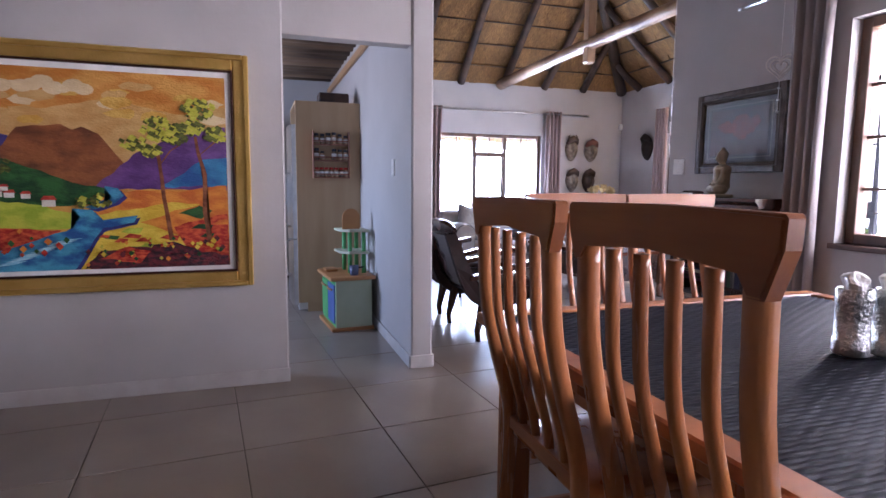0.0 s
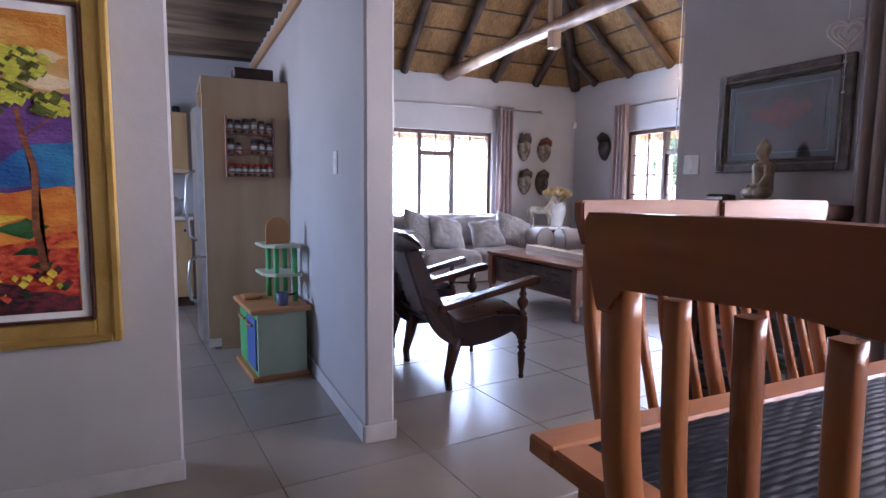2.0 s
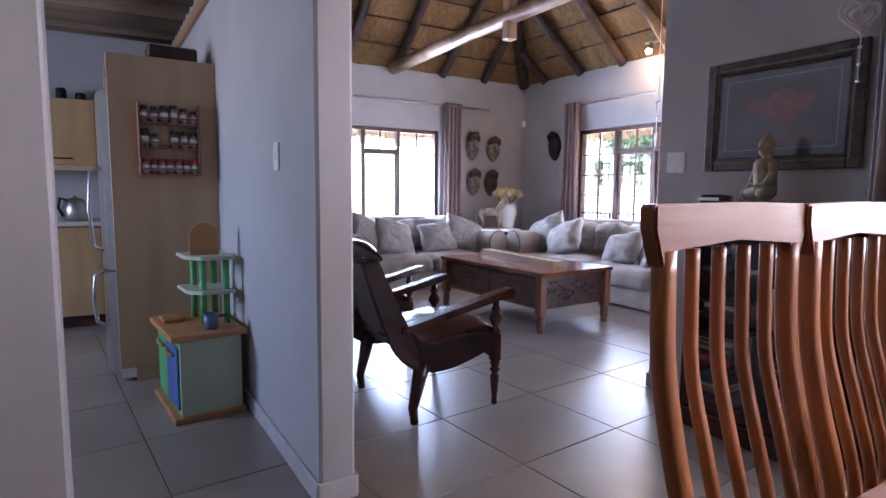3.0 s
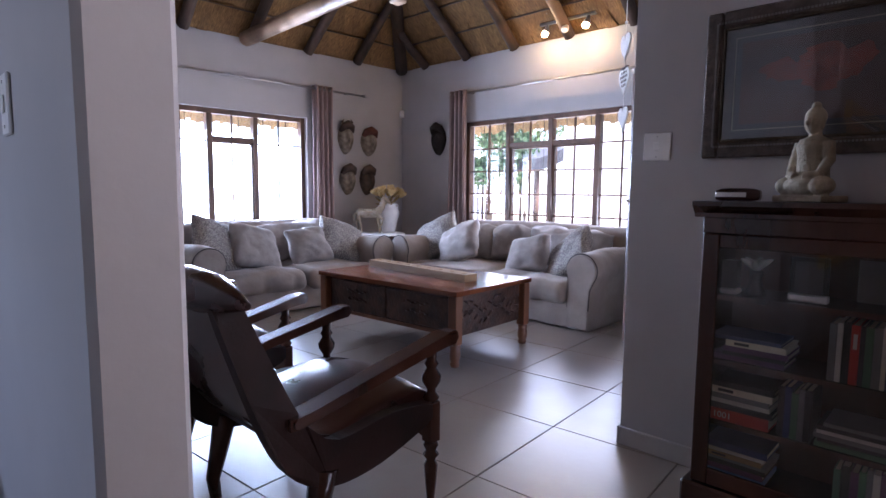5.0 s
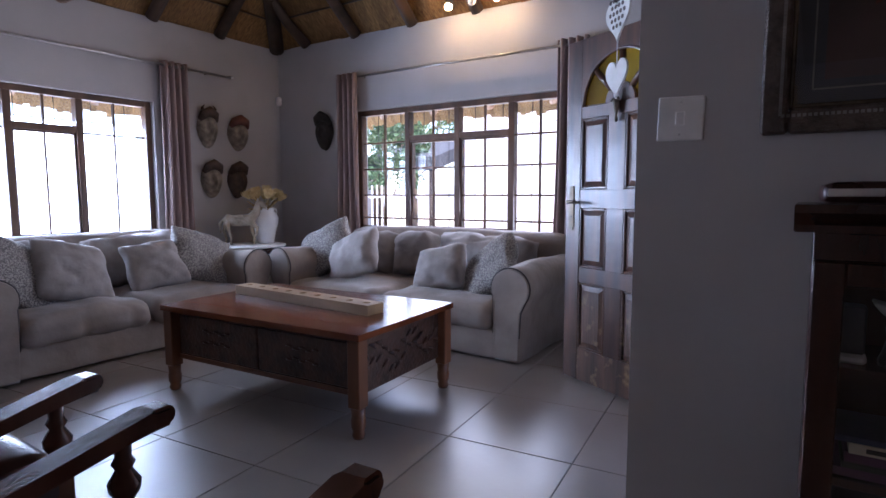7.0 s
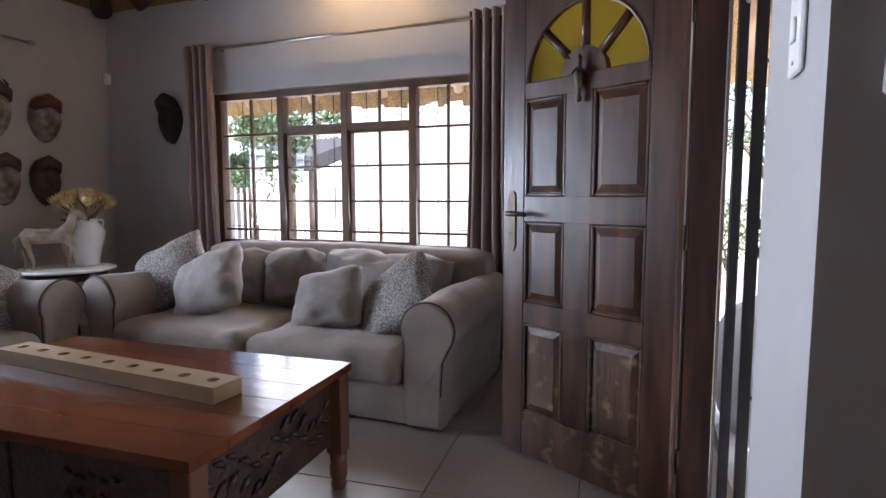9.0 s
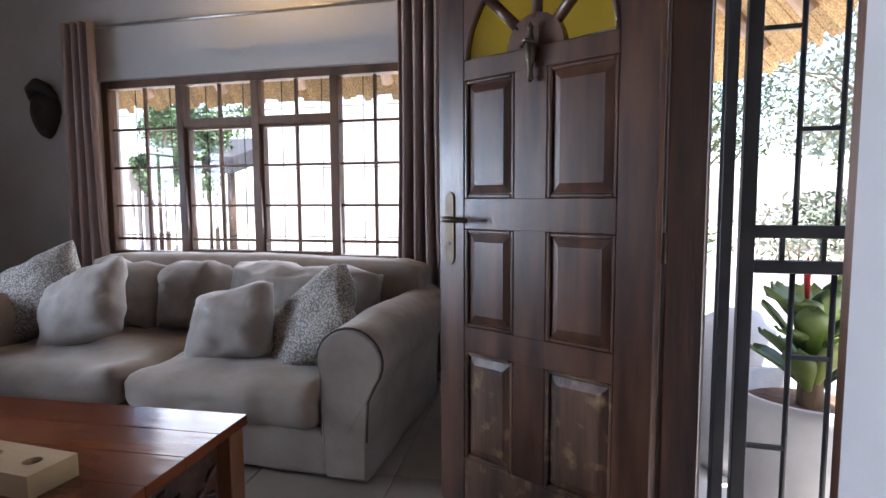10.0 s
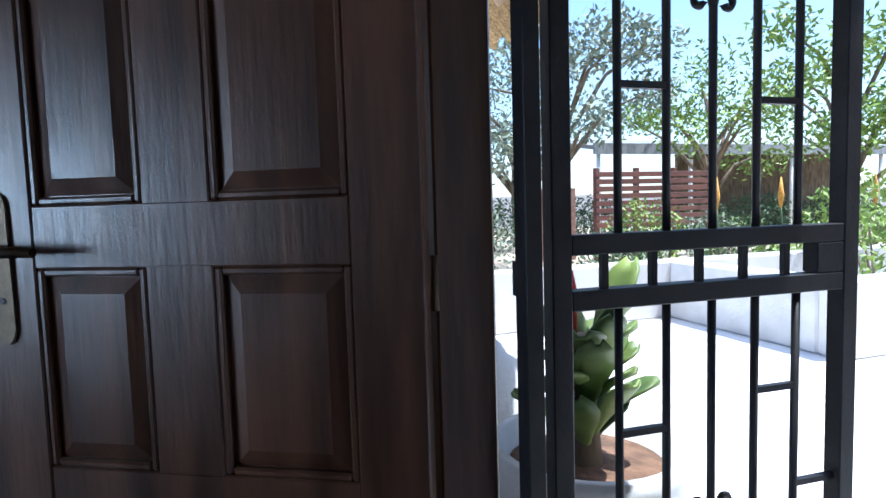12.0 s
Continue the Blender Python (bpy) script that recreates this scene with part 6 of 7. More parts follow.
def kitchen_units():
    for i in range(3):
        x = -1.30 + 0.50 * i
        c = thing("wall_cabinet", "honey-coloured wooden wall cabinet with one door", "cabinet", x, 7.10, 1.32, 0, "kitchen wall cabinets")
        part("body", B(0.001, 0.499, 0.02, 0.345, 0, 0.60), MELAMINE, c)
        d = part("door", B(0.004, 0.496, 0, 0.019, 0.045, 0.597, bevel=0.004), HONEY, c)
        part("handle", T([(0.18, 0, 0.10), (0.20, -0.022, 0.10), (0.30, -0.022, 0.10), (0.32, 0, 0.10)], 0.006, 6), BRASS, d)
        part("light_rail", B(0.001, 0.499, 0.0, 0.02, 0.0, 0.04), MELAMINE, c)
        u = thing("base_cabinet", "honey-coloured wooden base cabinet under the worktop", "cabinet", x, 6.86, 0, 0, "kitchen base cabinets")
        part("body", B(0.001, 0.499, 0.02, 0.585, 0.10, 0.855), MELAMINE, u)
        part("kick_plate", B(0.001, 0.499, 0.06, 0.07, 0, 0.10), MAHOG, u)
        d = part("door", B(0.004, 0.496, 0, 0.019, 0.105, 0.85, bevel=0.004), HONEY, u)
        part("knob", lathe(bmesh.new(), [(0.008, 0), (0.013, 0.012), (0.009, 0.02)], 0, 0, 10), BRASS, d).matrix_local = pose(0.44, 0.0, 0.76, 90, 0, 0)
    w = thing("worktop", "pale kitchen worktop with a rounded front edge", "worktop")
    part("slab", B(-1.32, 0.22, 6.83, 7.448, 0.856, 0.894, bevel=0.008), mat("pale_laminate", (0.50, 0.44, 0.36), (0.58, 0.52, 0.44), 0.35, 30), w)
    k = thing("kettle", "rounded polished kettle on the kitchen worktop", "kettle", 0.02, 7.08, 0.8945, 30)
    part("body", lathe(bmesh.new(), [(0.08, 0), (0.098, 0.02), (0.10, 0.09), (0.085, 0.15), (0.05, 0.185), (0.012, 0.195), (0.012, 0.21)], 0, 0, 24), STEEL, k)
    part("handle", T([(-0.06, 0, 0.17), (-0.12, 0, 0.19), (-0.135, 0, 0.11), (-0.10, 0, 0.04)], 0.012, 8), BLACK, k)
    part("spout", T([(0.08, 0, 0.12), (0.13, 0, 0.16)], [0.022, 0.012], 10), STEEL, k)
    for x, h in ((-0.04, 0.10), (0.10, 0.07)):
        j = thing("dark_jar", "dark jar standing on top of the wall cabinet", "jar", x, 7.25, 1.9205)
        part("jar", lathe(bmesh.new(), [(0.035, 0), (0.04, 0.01), (0.04, h * 0.8), (0.03, h)], 0, 0, 14), BLACK, j)


HONEY = mat("honey_wood_door", (0.36, 0.22, 0.09), (0.46, 0.30, 0.14), 0.4, 4, 0.1, 30, stretch=(2, 2, 0.3))
kitchen_units()
bx = thing("storage_box", "low woven box on top of the fridge housing", "box", 0.62, 5.36, 1.951)
part("box", B(-0.14, 0.14, -0.1, 0.1, 0, 0.10, bevel=0.01), CARVED, bx)


def switch_plate(name, m, w, h, label):
    s = tagged(new(name), label, "light switch")
    s.matrix_world = m
    part("plate", B(-w / 2, w / 2, -0.008, -0.0005, -h / 2, h / 2, bevel=0.003), WHITE, s)
    part("rocker", B(-0.012, 0.012, -0.0125, -0.0085, -0.018, 0.018, bevel=0.002), WHITE, s)
    for z in (-h * 0.36, h * 0.36):
        part("screw", T([(0, -0.0085, z), (0, -0.0098, z)], 0.0035, 8), STEEL, s)


switch_plate("light_switch", pose(0.8425, 3.77, 1.32, 0, 0, -90), 0.07, 0.12, "slim white light switch on the partition")
switch_plate("light_switch", pose(3.0145, 3.405, 1.355, 0, 1.5, -90), 0.118, 0.118, "square white light switch plate on the wall end")
switch_plate("light_switch", pose(3.165, 3.5205, 1.415, 0, 0, 180), 0.075, 0.125, "slim white light switch beside the entrance")


# ---- small things of the living room ----
def mask(x, z, w, h, seed, label, m1, m2, horns=False, m=None):
    """A carved wooden wall mask, one plain relief with hair and brow pieces; it faces -y."""
    o = thing("wall_mask", label, "mask", group="carved masks on the wall")
    o.matrix_world = m or pose(x, Y_S - 0.002, z, 0, 0, 0)
    bm = bmesh.new()
    n, k = 16, 20
    rows = []
    for i in range(n + 1):
        r = i / n
        ring = []
        for j in range(k):
            a = 2 * math.pi * j / k
            u, v = r * math.cos(a), r * math.sin(a)
            nar = 1 - 0.28 * max(0, -v)
            d = 0.085 * math.sqrt(max(0, 1 - r * r)) + 0.012
            d += 0.028 * math.exp(-(u * 7) ** 2 - ((v + 0.08) * 3.2) ** 2)
            d -= 0.016 * (math.exp(-((abs(u) - 0.38) * 7) ** 2 - ((v - 0.22) * 8) ** 2))
            d += 0.013 * math.exp(-((abs(u) - 0.38) * 5) ** 2 - ((v - 0.38) * 12) ** 2)
            d += 0.012 * math.exp(-(u * 5) ** 2 - ((v + 0.48) * 10) ** 2)
            ring.append(bm.verts.new((u * nar * w / 2, -d if r < 1 else -0.002, v * h / 2)))
        rows.append(ring)
    for a, b in zip(rows[1:], rows[2:]):
        for j in range(k):
            bm.faces.new((a[j], a[(j + 1) % k], b[(j + 1) % k], b[j])).smooth = True
    bm.faces.new(rows[1])
    for v in rows[0]:
        bm.verts.remove(v)
    part("face", bm, m1, o)
    bm = T([(-w * 0.40, -0.03, h * 0.24), (-w * 0.26, -0.065, h * 0.40), (0, -0.075, h * 0.47), (w * 0.26, -0.065, h * 0.40), (w * 0.40, -0.03, h * 0.24)], [0.028, 0.048, 0.058, 0.048, 0.028], 10)
    part("hair", bm, m2, o)
    if horns:
        for s in (-1, 1):
            part("horn", T([(s * w * 0.2, -0.05, h * 0.45), (s * w * 0.34, -0.06, h * 0.56), (s * w * 0.22, -0.06, h * 0.64)], [0.018, 0.014, 0.004], 8), m2, o)


PALEM = mat("limed_mask_wood", (0.11, 0.085, 0.062), (0.34, 0.285, 0.22), 0.7, 10, 0.4, 40)
DARKM = mat("dark_mask_wood", (0.035, 0.022, 0.016), (0.10, 0.06, 0.04), 0.6, 10, 0.4, 40)
# half as bright as the dark mask wood: the corner's shade is in the colour
SHADEM = mat("shaded_mask_wood", (0.014, 0.010, 0.008), (0.035, 0.024, 0.018), 0.7, 10, 0.4, 40)
REDM = mat("ochre_red_mask", (0.10, 0.03, 0.02), (0.17, 0.06, 0.04), 0.7, 12, 0.3, 40)
mask(5.145, 1.838, 0.24, 0.40, 1, "pale carved mask with short horns on the wall", PALEM, DARKM, True)
mask(5.533, 1.812, 0.27, 0.36, 2, "pale-faced mask with a red-brown cap on the wall", PALEM, REDM)
mask(5.172, 1.292, 0.25, 0.38, 3, "pale mask with dark hair tufts on the wall", PALEM, DARKM)
mask(5.502, 1.288, 0.25, 0.38, 4, "dark brown mask on the wall behind the vase", DARKM, DARKM)
mask(0, 0, 0.26, 0.40, 5, "mask half hidden beside the curtain, corner shade in its colour", SHADEM, SHADEM, m=pose(X_E - 0.002, 7.82, 1.845, 0, 0, -90))


def vase():
    v = thing("vase", "white glazed vase on the round side table", "vase", 5.42, 8.02, 0.6205)
    glaze = mat("white_glaze", (0.70, 0.72, 0.74), (0.76, 0.77, 0.78), 0.18, 6)
    part("body", lathe(bmesh.new(), [(0.075, 0), (0.09, 0.01), (0.088, 0.03), (0.105, 0.12), (0.135, 0.22), (0.14, 0.27), (0.12, 0.32), (0.095, 0.345), (0.092, 0.36), (0.112, 0.378), (0.105, 0.38), (0.082, 0.36), (0.08, 0.30)], 0, 0, 32), glaze, v)
    part("handle", T([(0.125, 0, 0.30), (0.16, 0, 0.33), (0.15, 0, 0.365), (0.105, 0, 0.365)], 0.011, 8), glaze, v)
    f = thing("dried_flowers", "bunch of dried cream protea flowers in the vase", "flowers", 5.42, 8.02, 0.95)
    cream = mat("dried_cream_petal", (0.50, 0.35, 0.14), (0.64, 0.49, 0.24), 0.85, 20, 0.2, 60, rnd=0.15)
    tan = mat("dried_tan_leaf", (0.22, 0.15, 0.06), (0.38, 0.28, 0.13), 0.85, 20, rnd=0.2)
    rng = random.Random(6)
    for i in range(11):
        a = i * 2.4
        r = 0.03 + 0.15 * math.sqrt(i / 11)
        top = Vector((r * math.cos(a), r * math.sin(a), 0.215 - 0.35 * r + rng.uniform(-0.02, 0.02)))
        part("stem", T([(0, 0, -0.1), (top * 0.5), top], 0.004, 5), tan, f)
        bm = bmesh.new()
        d = (top + Vector((0, 0, 0.12))).normalized()
        q = d.to_track_quat("Z", "Y").to_matrix()
        for ring, (n, op, ln) in enumerate(((7, 0.020, 0.075), (9, 0.036, 0.085), (11, 0.052, 0.080))):
            for k in range(n):
                b = 2 * math.pi * k / n + ring
                o = Vector((math.cos(b), math.sin(b), 0))
                s = Vector((-math.sin(b), math.cos(b), 0)) * 0.012
                p0, p1, p2 = o * 0.012 + Vector((0, 0, -0.02)), o * op + Vector((0, 0, ln * 0.55)), o * op * 1.05 + Vector((0, 0, ln))
                vs = [bm.verts.new(top + q @ x) for x in (p0 - s * 0.4, p0 + s * 0.4, p1 + s, p1 - s, p2)]
                bm.faces.new((vs[0], vs[1], vs[2], vs[3]))
                bm.faces.new((vs[3], vs[2], vs[4]))
        fl = part("flower_head", bm, cream, f)
        fl.modifiers.new("thick", "SOLIDIFY").thickness = 0.002
    for i in range(12):
        a = rng.uniform(0, 6.28)
        p = Vector((0.12 * math.cos(a), 0.12 * math.sin(a), rng.uniform(0.02, 0.14)))
        part("leaf", T([(0, 0, 0.02), p, p * 1.5], [0.004, 0.012, 0.002], 5, 0.3), tan, f)


vase()


def horse():
    """A carved pale horse, one plain mesh, standing along -x +y."""
    bm = bmesh.new()
    tube(bm, [(-0.15, 0, 0.225), (-0.12, 0, 0.235), (-0.02, 0, 0.225), (0.08, 0, 0.235), (0.13, 0, 0.25)], [0.03, 0.056, 0.050, 0.056, 0.035], 12)
    tube(bm, [(0.10, 0, 0.25), (0.15, 0, 0.31), (0.165, 0, 0.37), (0.175, 0, 0.40)], [0.048, 0.038, 0.030, 0.026], 10)
    tube(bm, [(0.15, 0, 0.405), (0.20, 0, 0.385), (0.245, 0, 0.35)], [0.028, 0.027, 0.016], 10)
    for x, y, k in ((-0.13, 0.03, -0.02), (-0.12, -0.03, 0.03), (0.10, 0.03, 0.01)):
        tube(bm, [(x, y, 0.22), (x - 0.012 + k, y, 0.13), (x + 0.008 + k, y, 0.06), (x + k, y, 0.012), (x + 0.012 + k, y, 0)], [0.034, 0.017, 0.012, 0.012, 0.017], 8)
    tube(bm, [(0.10, -0.03, 0.22), (0.16, -0.03, 0.16), (0.15, -0.03, 0.10), (0.13, -0.03, 0.085)], [0.032, 0.017, 0.012, 0.015], 8)
    tube(bm, [(-0.155, 0, 0.24), (-0.19, 0, 0.20), (-0.185, 0, 0.11)], [0.012, 0.018, 0.005], 8)
    for s in (-1, 1):
        tube(bm, [(0.168, s * 0.015, 0.42), (0.17, s * 0.018, 0.45)], [0.010, 0.002], 6)
    box(bm, -0.05, 0.04, -0.058, 0.058, 0.255, 0.283, 0.008)
    m = mat("limed_horse_wood", (0.26, 0.21, 0.145), (0.45, 0.39, 0.31), 0.6, 12, 0.3, 50, stain=((0.26, 0.19, 0.11), 14, 0.56))
    st_ob = smooth(single("horse_figure", bm, m, "pale carved wooden horse figure on the side table", "figurine", pose(5.165, 8.10, 0.6205, 0, 0, -50) @ Matrix.Scale(1.1, 4)))
    rm = st_ob.modifiers.new("one_piece", "REMESH")
    rm.mode, rm.voxel_size, rm.use_smooth_shade = "VOXEL", 0.0035, True


horse()
s = thing("motion_sensor", "small white motion sensor in the room corner", "sensor", 6.11, 8.54, 2.26)
part("body", soft_box(-0.03, 0.03, -0.03, 0.03, -0.05, 0.05, 0.02, 0, 0, 6), WHITE, s)


def spot_bar():
    b = thing("spotlight_bar", "ceiling bar with three spotlights under the thatch", "spotlight", 5.98, 5.75, 2.93)
    part("bar", B(-0.02, 0.02, -0.34, 0.34, 0.05, 0.075, bevel=0.004), STEEL, b)
    for y in (-0.28, 0.28):
        part("hanger", T([(0, y, 0.07), (0.03, y, 0.20)], 0.008, 6), STEEL, b)
    lit = glow_mat("lit_bulb", (1.0, 0.66, 0.28), 60)
    for y, on in ((-0.25, True), (0.0, False), (0.25, True)):
        h = part("spot_head", T([(0, y, 0.05), (-0.01, y, 0.01), (-0.03, y, -0.02), (-0.045, y, -0.05)], [0.014, 0.022, 0.036, 0.042], 14), STEEL, b)
        part("bulb", ball(bmesh.new(), (-0.05, y, -0.058), (0.034, 0.034, 0.030), 2), lit if on else WHITE, h, "glowing warm bulb" if on else "unlit bulb")


spot_bar()


def heart_outline(s):
    pts = []
    for i in range(40):
        t = 2 * math.pi * i / 40
        pts.append((s * 0.065 * 16 * math.sin(t) ** 3 / 16, s * 0.065 * (13 * math.cos(t) - 5 * math.cos(2 * t) - 2 * math.cos(3 * t) - math.cos(4 * t)) / 16))
    return pts


def heart_string(x, y, items, ztop, rz, label):
    h = thing("hanging_hearts", label, "ornament", x, y, 0, rz)
    part("cord", T([(0, 0.0, ztop), (0, 0, items[-1][0] - 0.05)], 0.0018, 5), WHITE, h)
    for z, s, holes in items:
        o = part("heart", P([(p[0], p[1] + z) for p in heart_outline(s)], "y", -0.003, 0.003), HEART, h, "pale wooden heart")
        if holes:
            bm = bmesh.new()
            for i in range(-2, 3):
                for j in range(-3, 3):
                    u, v = i * 0.019 * s + (j % 2) * 0.009 * s, z + j * 0.018 * s + 0.012
                    if abs(u) < 0.045 * s - abs(min(0, v - z - 0.005)) * 0.8:
                        tube(bm, [(u, -0.0045, v), (u, 0.0045, v)], 0.0062 * s, 8)
            part("cut_out", bm, DARKM, o, "dark round cut-outs")
    for z in (items[0][0] + 0.10, items[-1][0] - 0.055):
        part("bead", ball(bmesh.new(), (0, 0, z), (0.008, 0.008, 0.008), 1), WHITE, h)


HEART = mat("whitewashed_heart", (0.60, 0.57, 0.52), (0.70, 0.67, 0.62), 0.7, 20, 0.2, 60)
heart_string(3.075, 3.60, ((1.82, 1.0, False), (1.67, 1.05, True), (1.50, 0.95, False)), 2.94, 45, "string of pale wooden hearts hanging beside the entrance")
h = thing("hanging_heart", "pale openwork heart of nested rings hanging on a cord", "ornament", 2.93, 2.49, 0, -70)
part("cord", T([(0, 0, 2.94), (0, 0, 1.99)], 0.0018, 5), WHITE, h)
for k in (1.25, 0.90, 0.55):
    ring = [(q[0], 0, q[1] + 1.93 - 0.01 * (1.25 - k)) for q in heart_outline(k)]
    part("heart_ring", T(ring + ring[:2], 0.0048, 6), HEART, h)
part("drop_cord", T([(0, 0, 1.85), (0, 0, 1.66)], 0.0015, 5), WHITE, h)
for z in (1.80, 1.73, 1.66):
    part("bead", ball(bmesh.new(), (0, 0, z), (0.009, 0.009, 0.009), 1), STEEL, h)
b = thing("pull_cord", "thin cord with a round white bead beside the door frame", "cord", 4.20, 3.57)
part("cord", T([(0.0, 0, 2.10), (0.0, 0, 1.98), (-0.02, 0, 1.86)], 0.002, 5), SKIRT, b)
part("bead", ball(bmesh.new(), (0, 0, 1.97), (0.018, 0.018, 0.018), 2), WHITE, b)


# ---- outside ----
struct("ground", B(-300, 300, -300, 300, -0.30, -0.10), EARTH, "dry pale garden ground reaching to the horizon")
struct("patio", B(3.24, 8.4, -4.0, 3.39, -0.099, -0.03), PAVE, "pale sunlit patio paving by the entrance")
struct("path_east", B(6.39, 10.5, 3.39, 12.0, -0.099, -0.035), PAVE, "pale sunlit yard paving beside the house")
struct("path_south", B(-1.0, 6.39, 8.82, 12.0, -0.099, -0.035), PAVE, "pale yard paving behind the house")
struct("patio_wall_1", B(6.6, 8.2, -0.25, -0.03, -0.03, 0.55, bevel=0.02), CONCRETE, "low grey plastered patio wall")
struct("patio_wall_2", B(8.2, 8.42, -4.0, 3.0, -0.03, 0.55, bevel=0.02), PLASTER, "low pale plastered patio wall")
struct("patio_wall_3", B(6.38, 6.6, -4.0, -0.03, -0.03, 0.55, bevel=0.02), CONCRETE, "low grey plastered patio wall running off")
LEAF = [mat("leaf_" + n, a, b, 0.55, 8, island=0.35) for n, a, b in (("olive", (0.05, 0.085, 0.025), (0.12, 0.17, 0.05)), ("bright", (0.10, 0.18, 0.02), (0.22, 0.30, 0.05)), ("dark", (0.025, 0.06, 0.022), (0.06, 0.11, 0.04)), ("grey", (0.12, 0.155, 0.11), (0.23, 0.26, 0.18)))]
BARK = mat("grey_bark", (0.10, 0.075, 0.05), (0.22, 0.17, 0.12), 0.9, 8, 0.7, 25, stretch=(1, 1, 0.3))


def leaves(bm, c, r, n, size, rng):
    c = Vector(c)
    for i in range(n):
        d = Vector((rng.gauss(0, 1), rng.gauss(0, 1), rng.gauss(0, 1))).normalized() * rng.random() ** 0.4
        p = c + Vector((d.x * r[0], d.y * r[1], d.z * r[2]))
        a = Vector((rng.uniform(-1, 1), rng.uniform(-1, 1), rng.uniform(-1, 1))).normalized() * size * rng.uniform(0.6, 1.3)
        b = a.cross(Vector((rng.uniform(-1, 1), rng.uniform(-1, 1), rng.uniform(-1, 1)))).normalized() * size * 0.38
        q = [bm.verts.new(x) for x in (p - a, p + b, p + a, p - b)]
        bm.faces.new(q)


def tree(x, y, h, spread, seed, leaf, label, name="tree"):
    t = thing(name, label, "tree", x, y, -0.1)
    rng = random.Random(seed)
    part("trunk", T([(0, 0, 0), (0.08, 0.05, h * 0.25), (-0.05, 0.1, h * 0.5), (0.05, 0, h * 0.75)], [0.05 * h * 0.6, 0.04 * h * 0.6, 0.028 * h * 0.6, 0.012 * h * 0.6], 9), BARK, t)
    crown = bmesh.new()
    for i in range(11):
        a, z = rng.uniform(0, 6.28), h * rng.uniform(0.3, 0.7)
        r = spread * rng.uniform(0.45, 1.0)
        e = Vector((r * math.cos(a), r * math.sin(a), z + h * rng.uniform(0.1, 0.3)))
        part("limb", T([(0, 0.05, z * 0.8), (e.x * 0.5, e.y * 0.5, (z + e.z) / 2 + 0.1), e], [0.012 * h, 0.007 * h, 0.003 * h], 6), BARK, t)
        s = spread * rng.uniform(0.3, 0.48)
        leaves(crown, e, (s, s, s * 0.7), 260, 0.04 + 0.009 * h, rng)
    leaves(crown, (0, 0, h * 0.85), (spread * 0.5, spread * 0.5, h * 0.14), 320, 0.04 + 0.009 * h, rng)
    part("crown", crown, leaf, t)


def shrub(x, y, r, h, seed, leaf, label, n=760):
    rng = random.Random(seed)
    t = thing("shrub", label, "shrub", x, y, -0.1)
    for i in range(5):
        a = rng.uniform(0, 6.28)
        part("stem", T([(0, 0, 0), (r * 0.4 * math.cos(a), r * 0.4 * math.sin(a), h * 0.6)], [0.02, 0.008], 5), BARK, t)
    bm = bmesh.new()
    leaves(bm, (0, 0, h * 0.55), (r, r, h * 0.48), n, 0.055, rng)
    part("foliage", bm, leaf, t)


tree(13.0, -1.6, 4.6, 1.9, 1, LEAF[3], "grey-green garden tree beyond the patio")
tree(15.5, -7.5, 5.5, 2.4, 2, LEAF[1], "bright green garden tree beyond the patio wall")
tree(11.2, -6.6, 4.6, 1.8, 3, LEAF[1], "light green tree near the low wall")
tree(19.0, -3.5, 6.0, 2.8, 4, LEAF[3], "grey-green tree behind the slatted fence")
tree(22.0, 0.5, 5.5, 2.6, 8, LEAF[0], "olive-green tree across the garden")
tree(11.6, 11.4, 3.0, 0.9, 5, LEAF[2], "dark green tree behind the pale fence")
tree(14.6, 12.6, 4.2, 1.6, 6, LEAF[0], "olive-green tree behind the thatched lean-to")
tree(24.0, 5.0, 6.0, 3.0, 7, LEAF[2], "dark green tree far across the yard")
for i, (x, y, r, h, k) in enumerate(((10.4, -1.0, 0.7, 0.9, 2), (10.8, -3.4, 0.8, 1.0, 0), (9.6, -5.0, 0.9, 1.1, 1), (11.6, 0.9, 0.9, 1.3, 3), (12.4, 2.6, 0.8, 1.2, 2), (9.4, -3.0, 0.5, 0.7, 1), (8.9, -6.4, 0.8, 1.2, 1), (12.6, -4.6, 0.8, 1.0, 3), (7.8, -2.4, 0.75, 1.55, 1), (9.0, -3.9, 0.8, 1.5, 1), (11.4, -2.2, 0.7, 1.3, 1))):
    shrub(x, y, r, h, 40 + i, LEAF[k], ("dark", "olive", "bright", "grey-green")[(2, 0, 1, 3).index(k)] + " garden shrub in the sun")


def slat_fence():
    red = mat("red_brown_slats", (0.10, 0.036, 0.026), (0.17, 0.065, 0.045), 0.6, 6, 0.2, 30, stretch=(1, 0.2, 1))
    f = thing("slatted_screen", "red-brown slatted timber screen in the garden", "fence", 14.0, -4.45, -0.1)
    for y in (-1.5, -0.5, 0.5, 1.5):
        part("post", B(-0.05, 0.05, y - 0.05, y + 0.05, 0, 2.0, bevel=0.005), red, f)
    for i in range(8):
        part("slat", B(-0.075, -0.051, -1.55, 1.55, 0.72 + 0.155 * i, 0.83 + 0.155 * i, bevel=0.004), red, f)


slat_fence()
w = struct("garden_wall", B(14.6, 14.8, -2.8, -1.9, -0.1, 1.5), mat("red_brick_wall", (0.22, 0.115, 0.085), (0.31, 0.18, 0.135), 0.9, 10, 0.5, 40), "red-brown garden wall")


ROOFGREY = mat("grey_sheet_roof", (0.17, 0.175, 0.18), (0.24, 0.245, 0.25), 0.6, 3, 0.3, 20, stretch=(0.2, 4, 1))


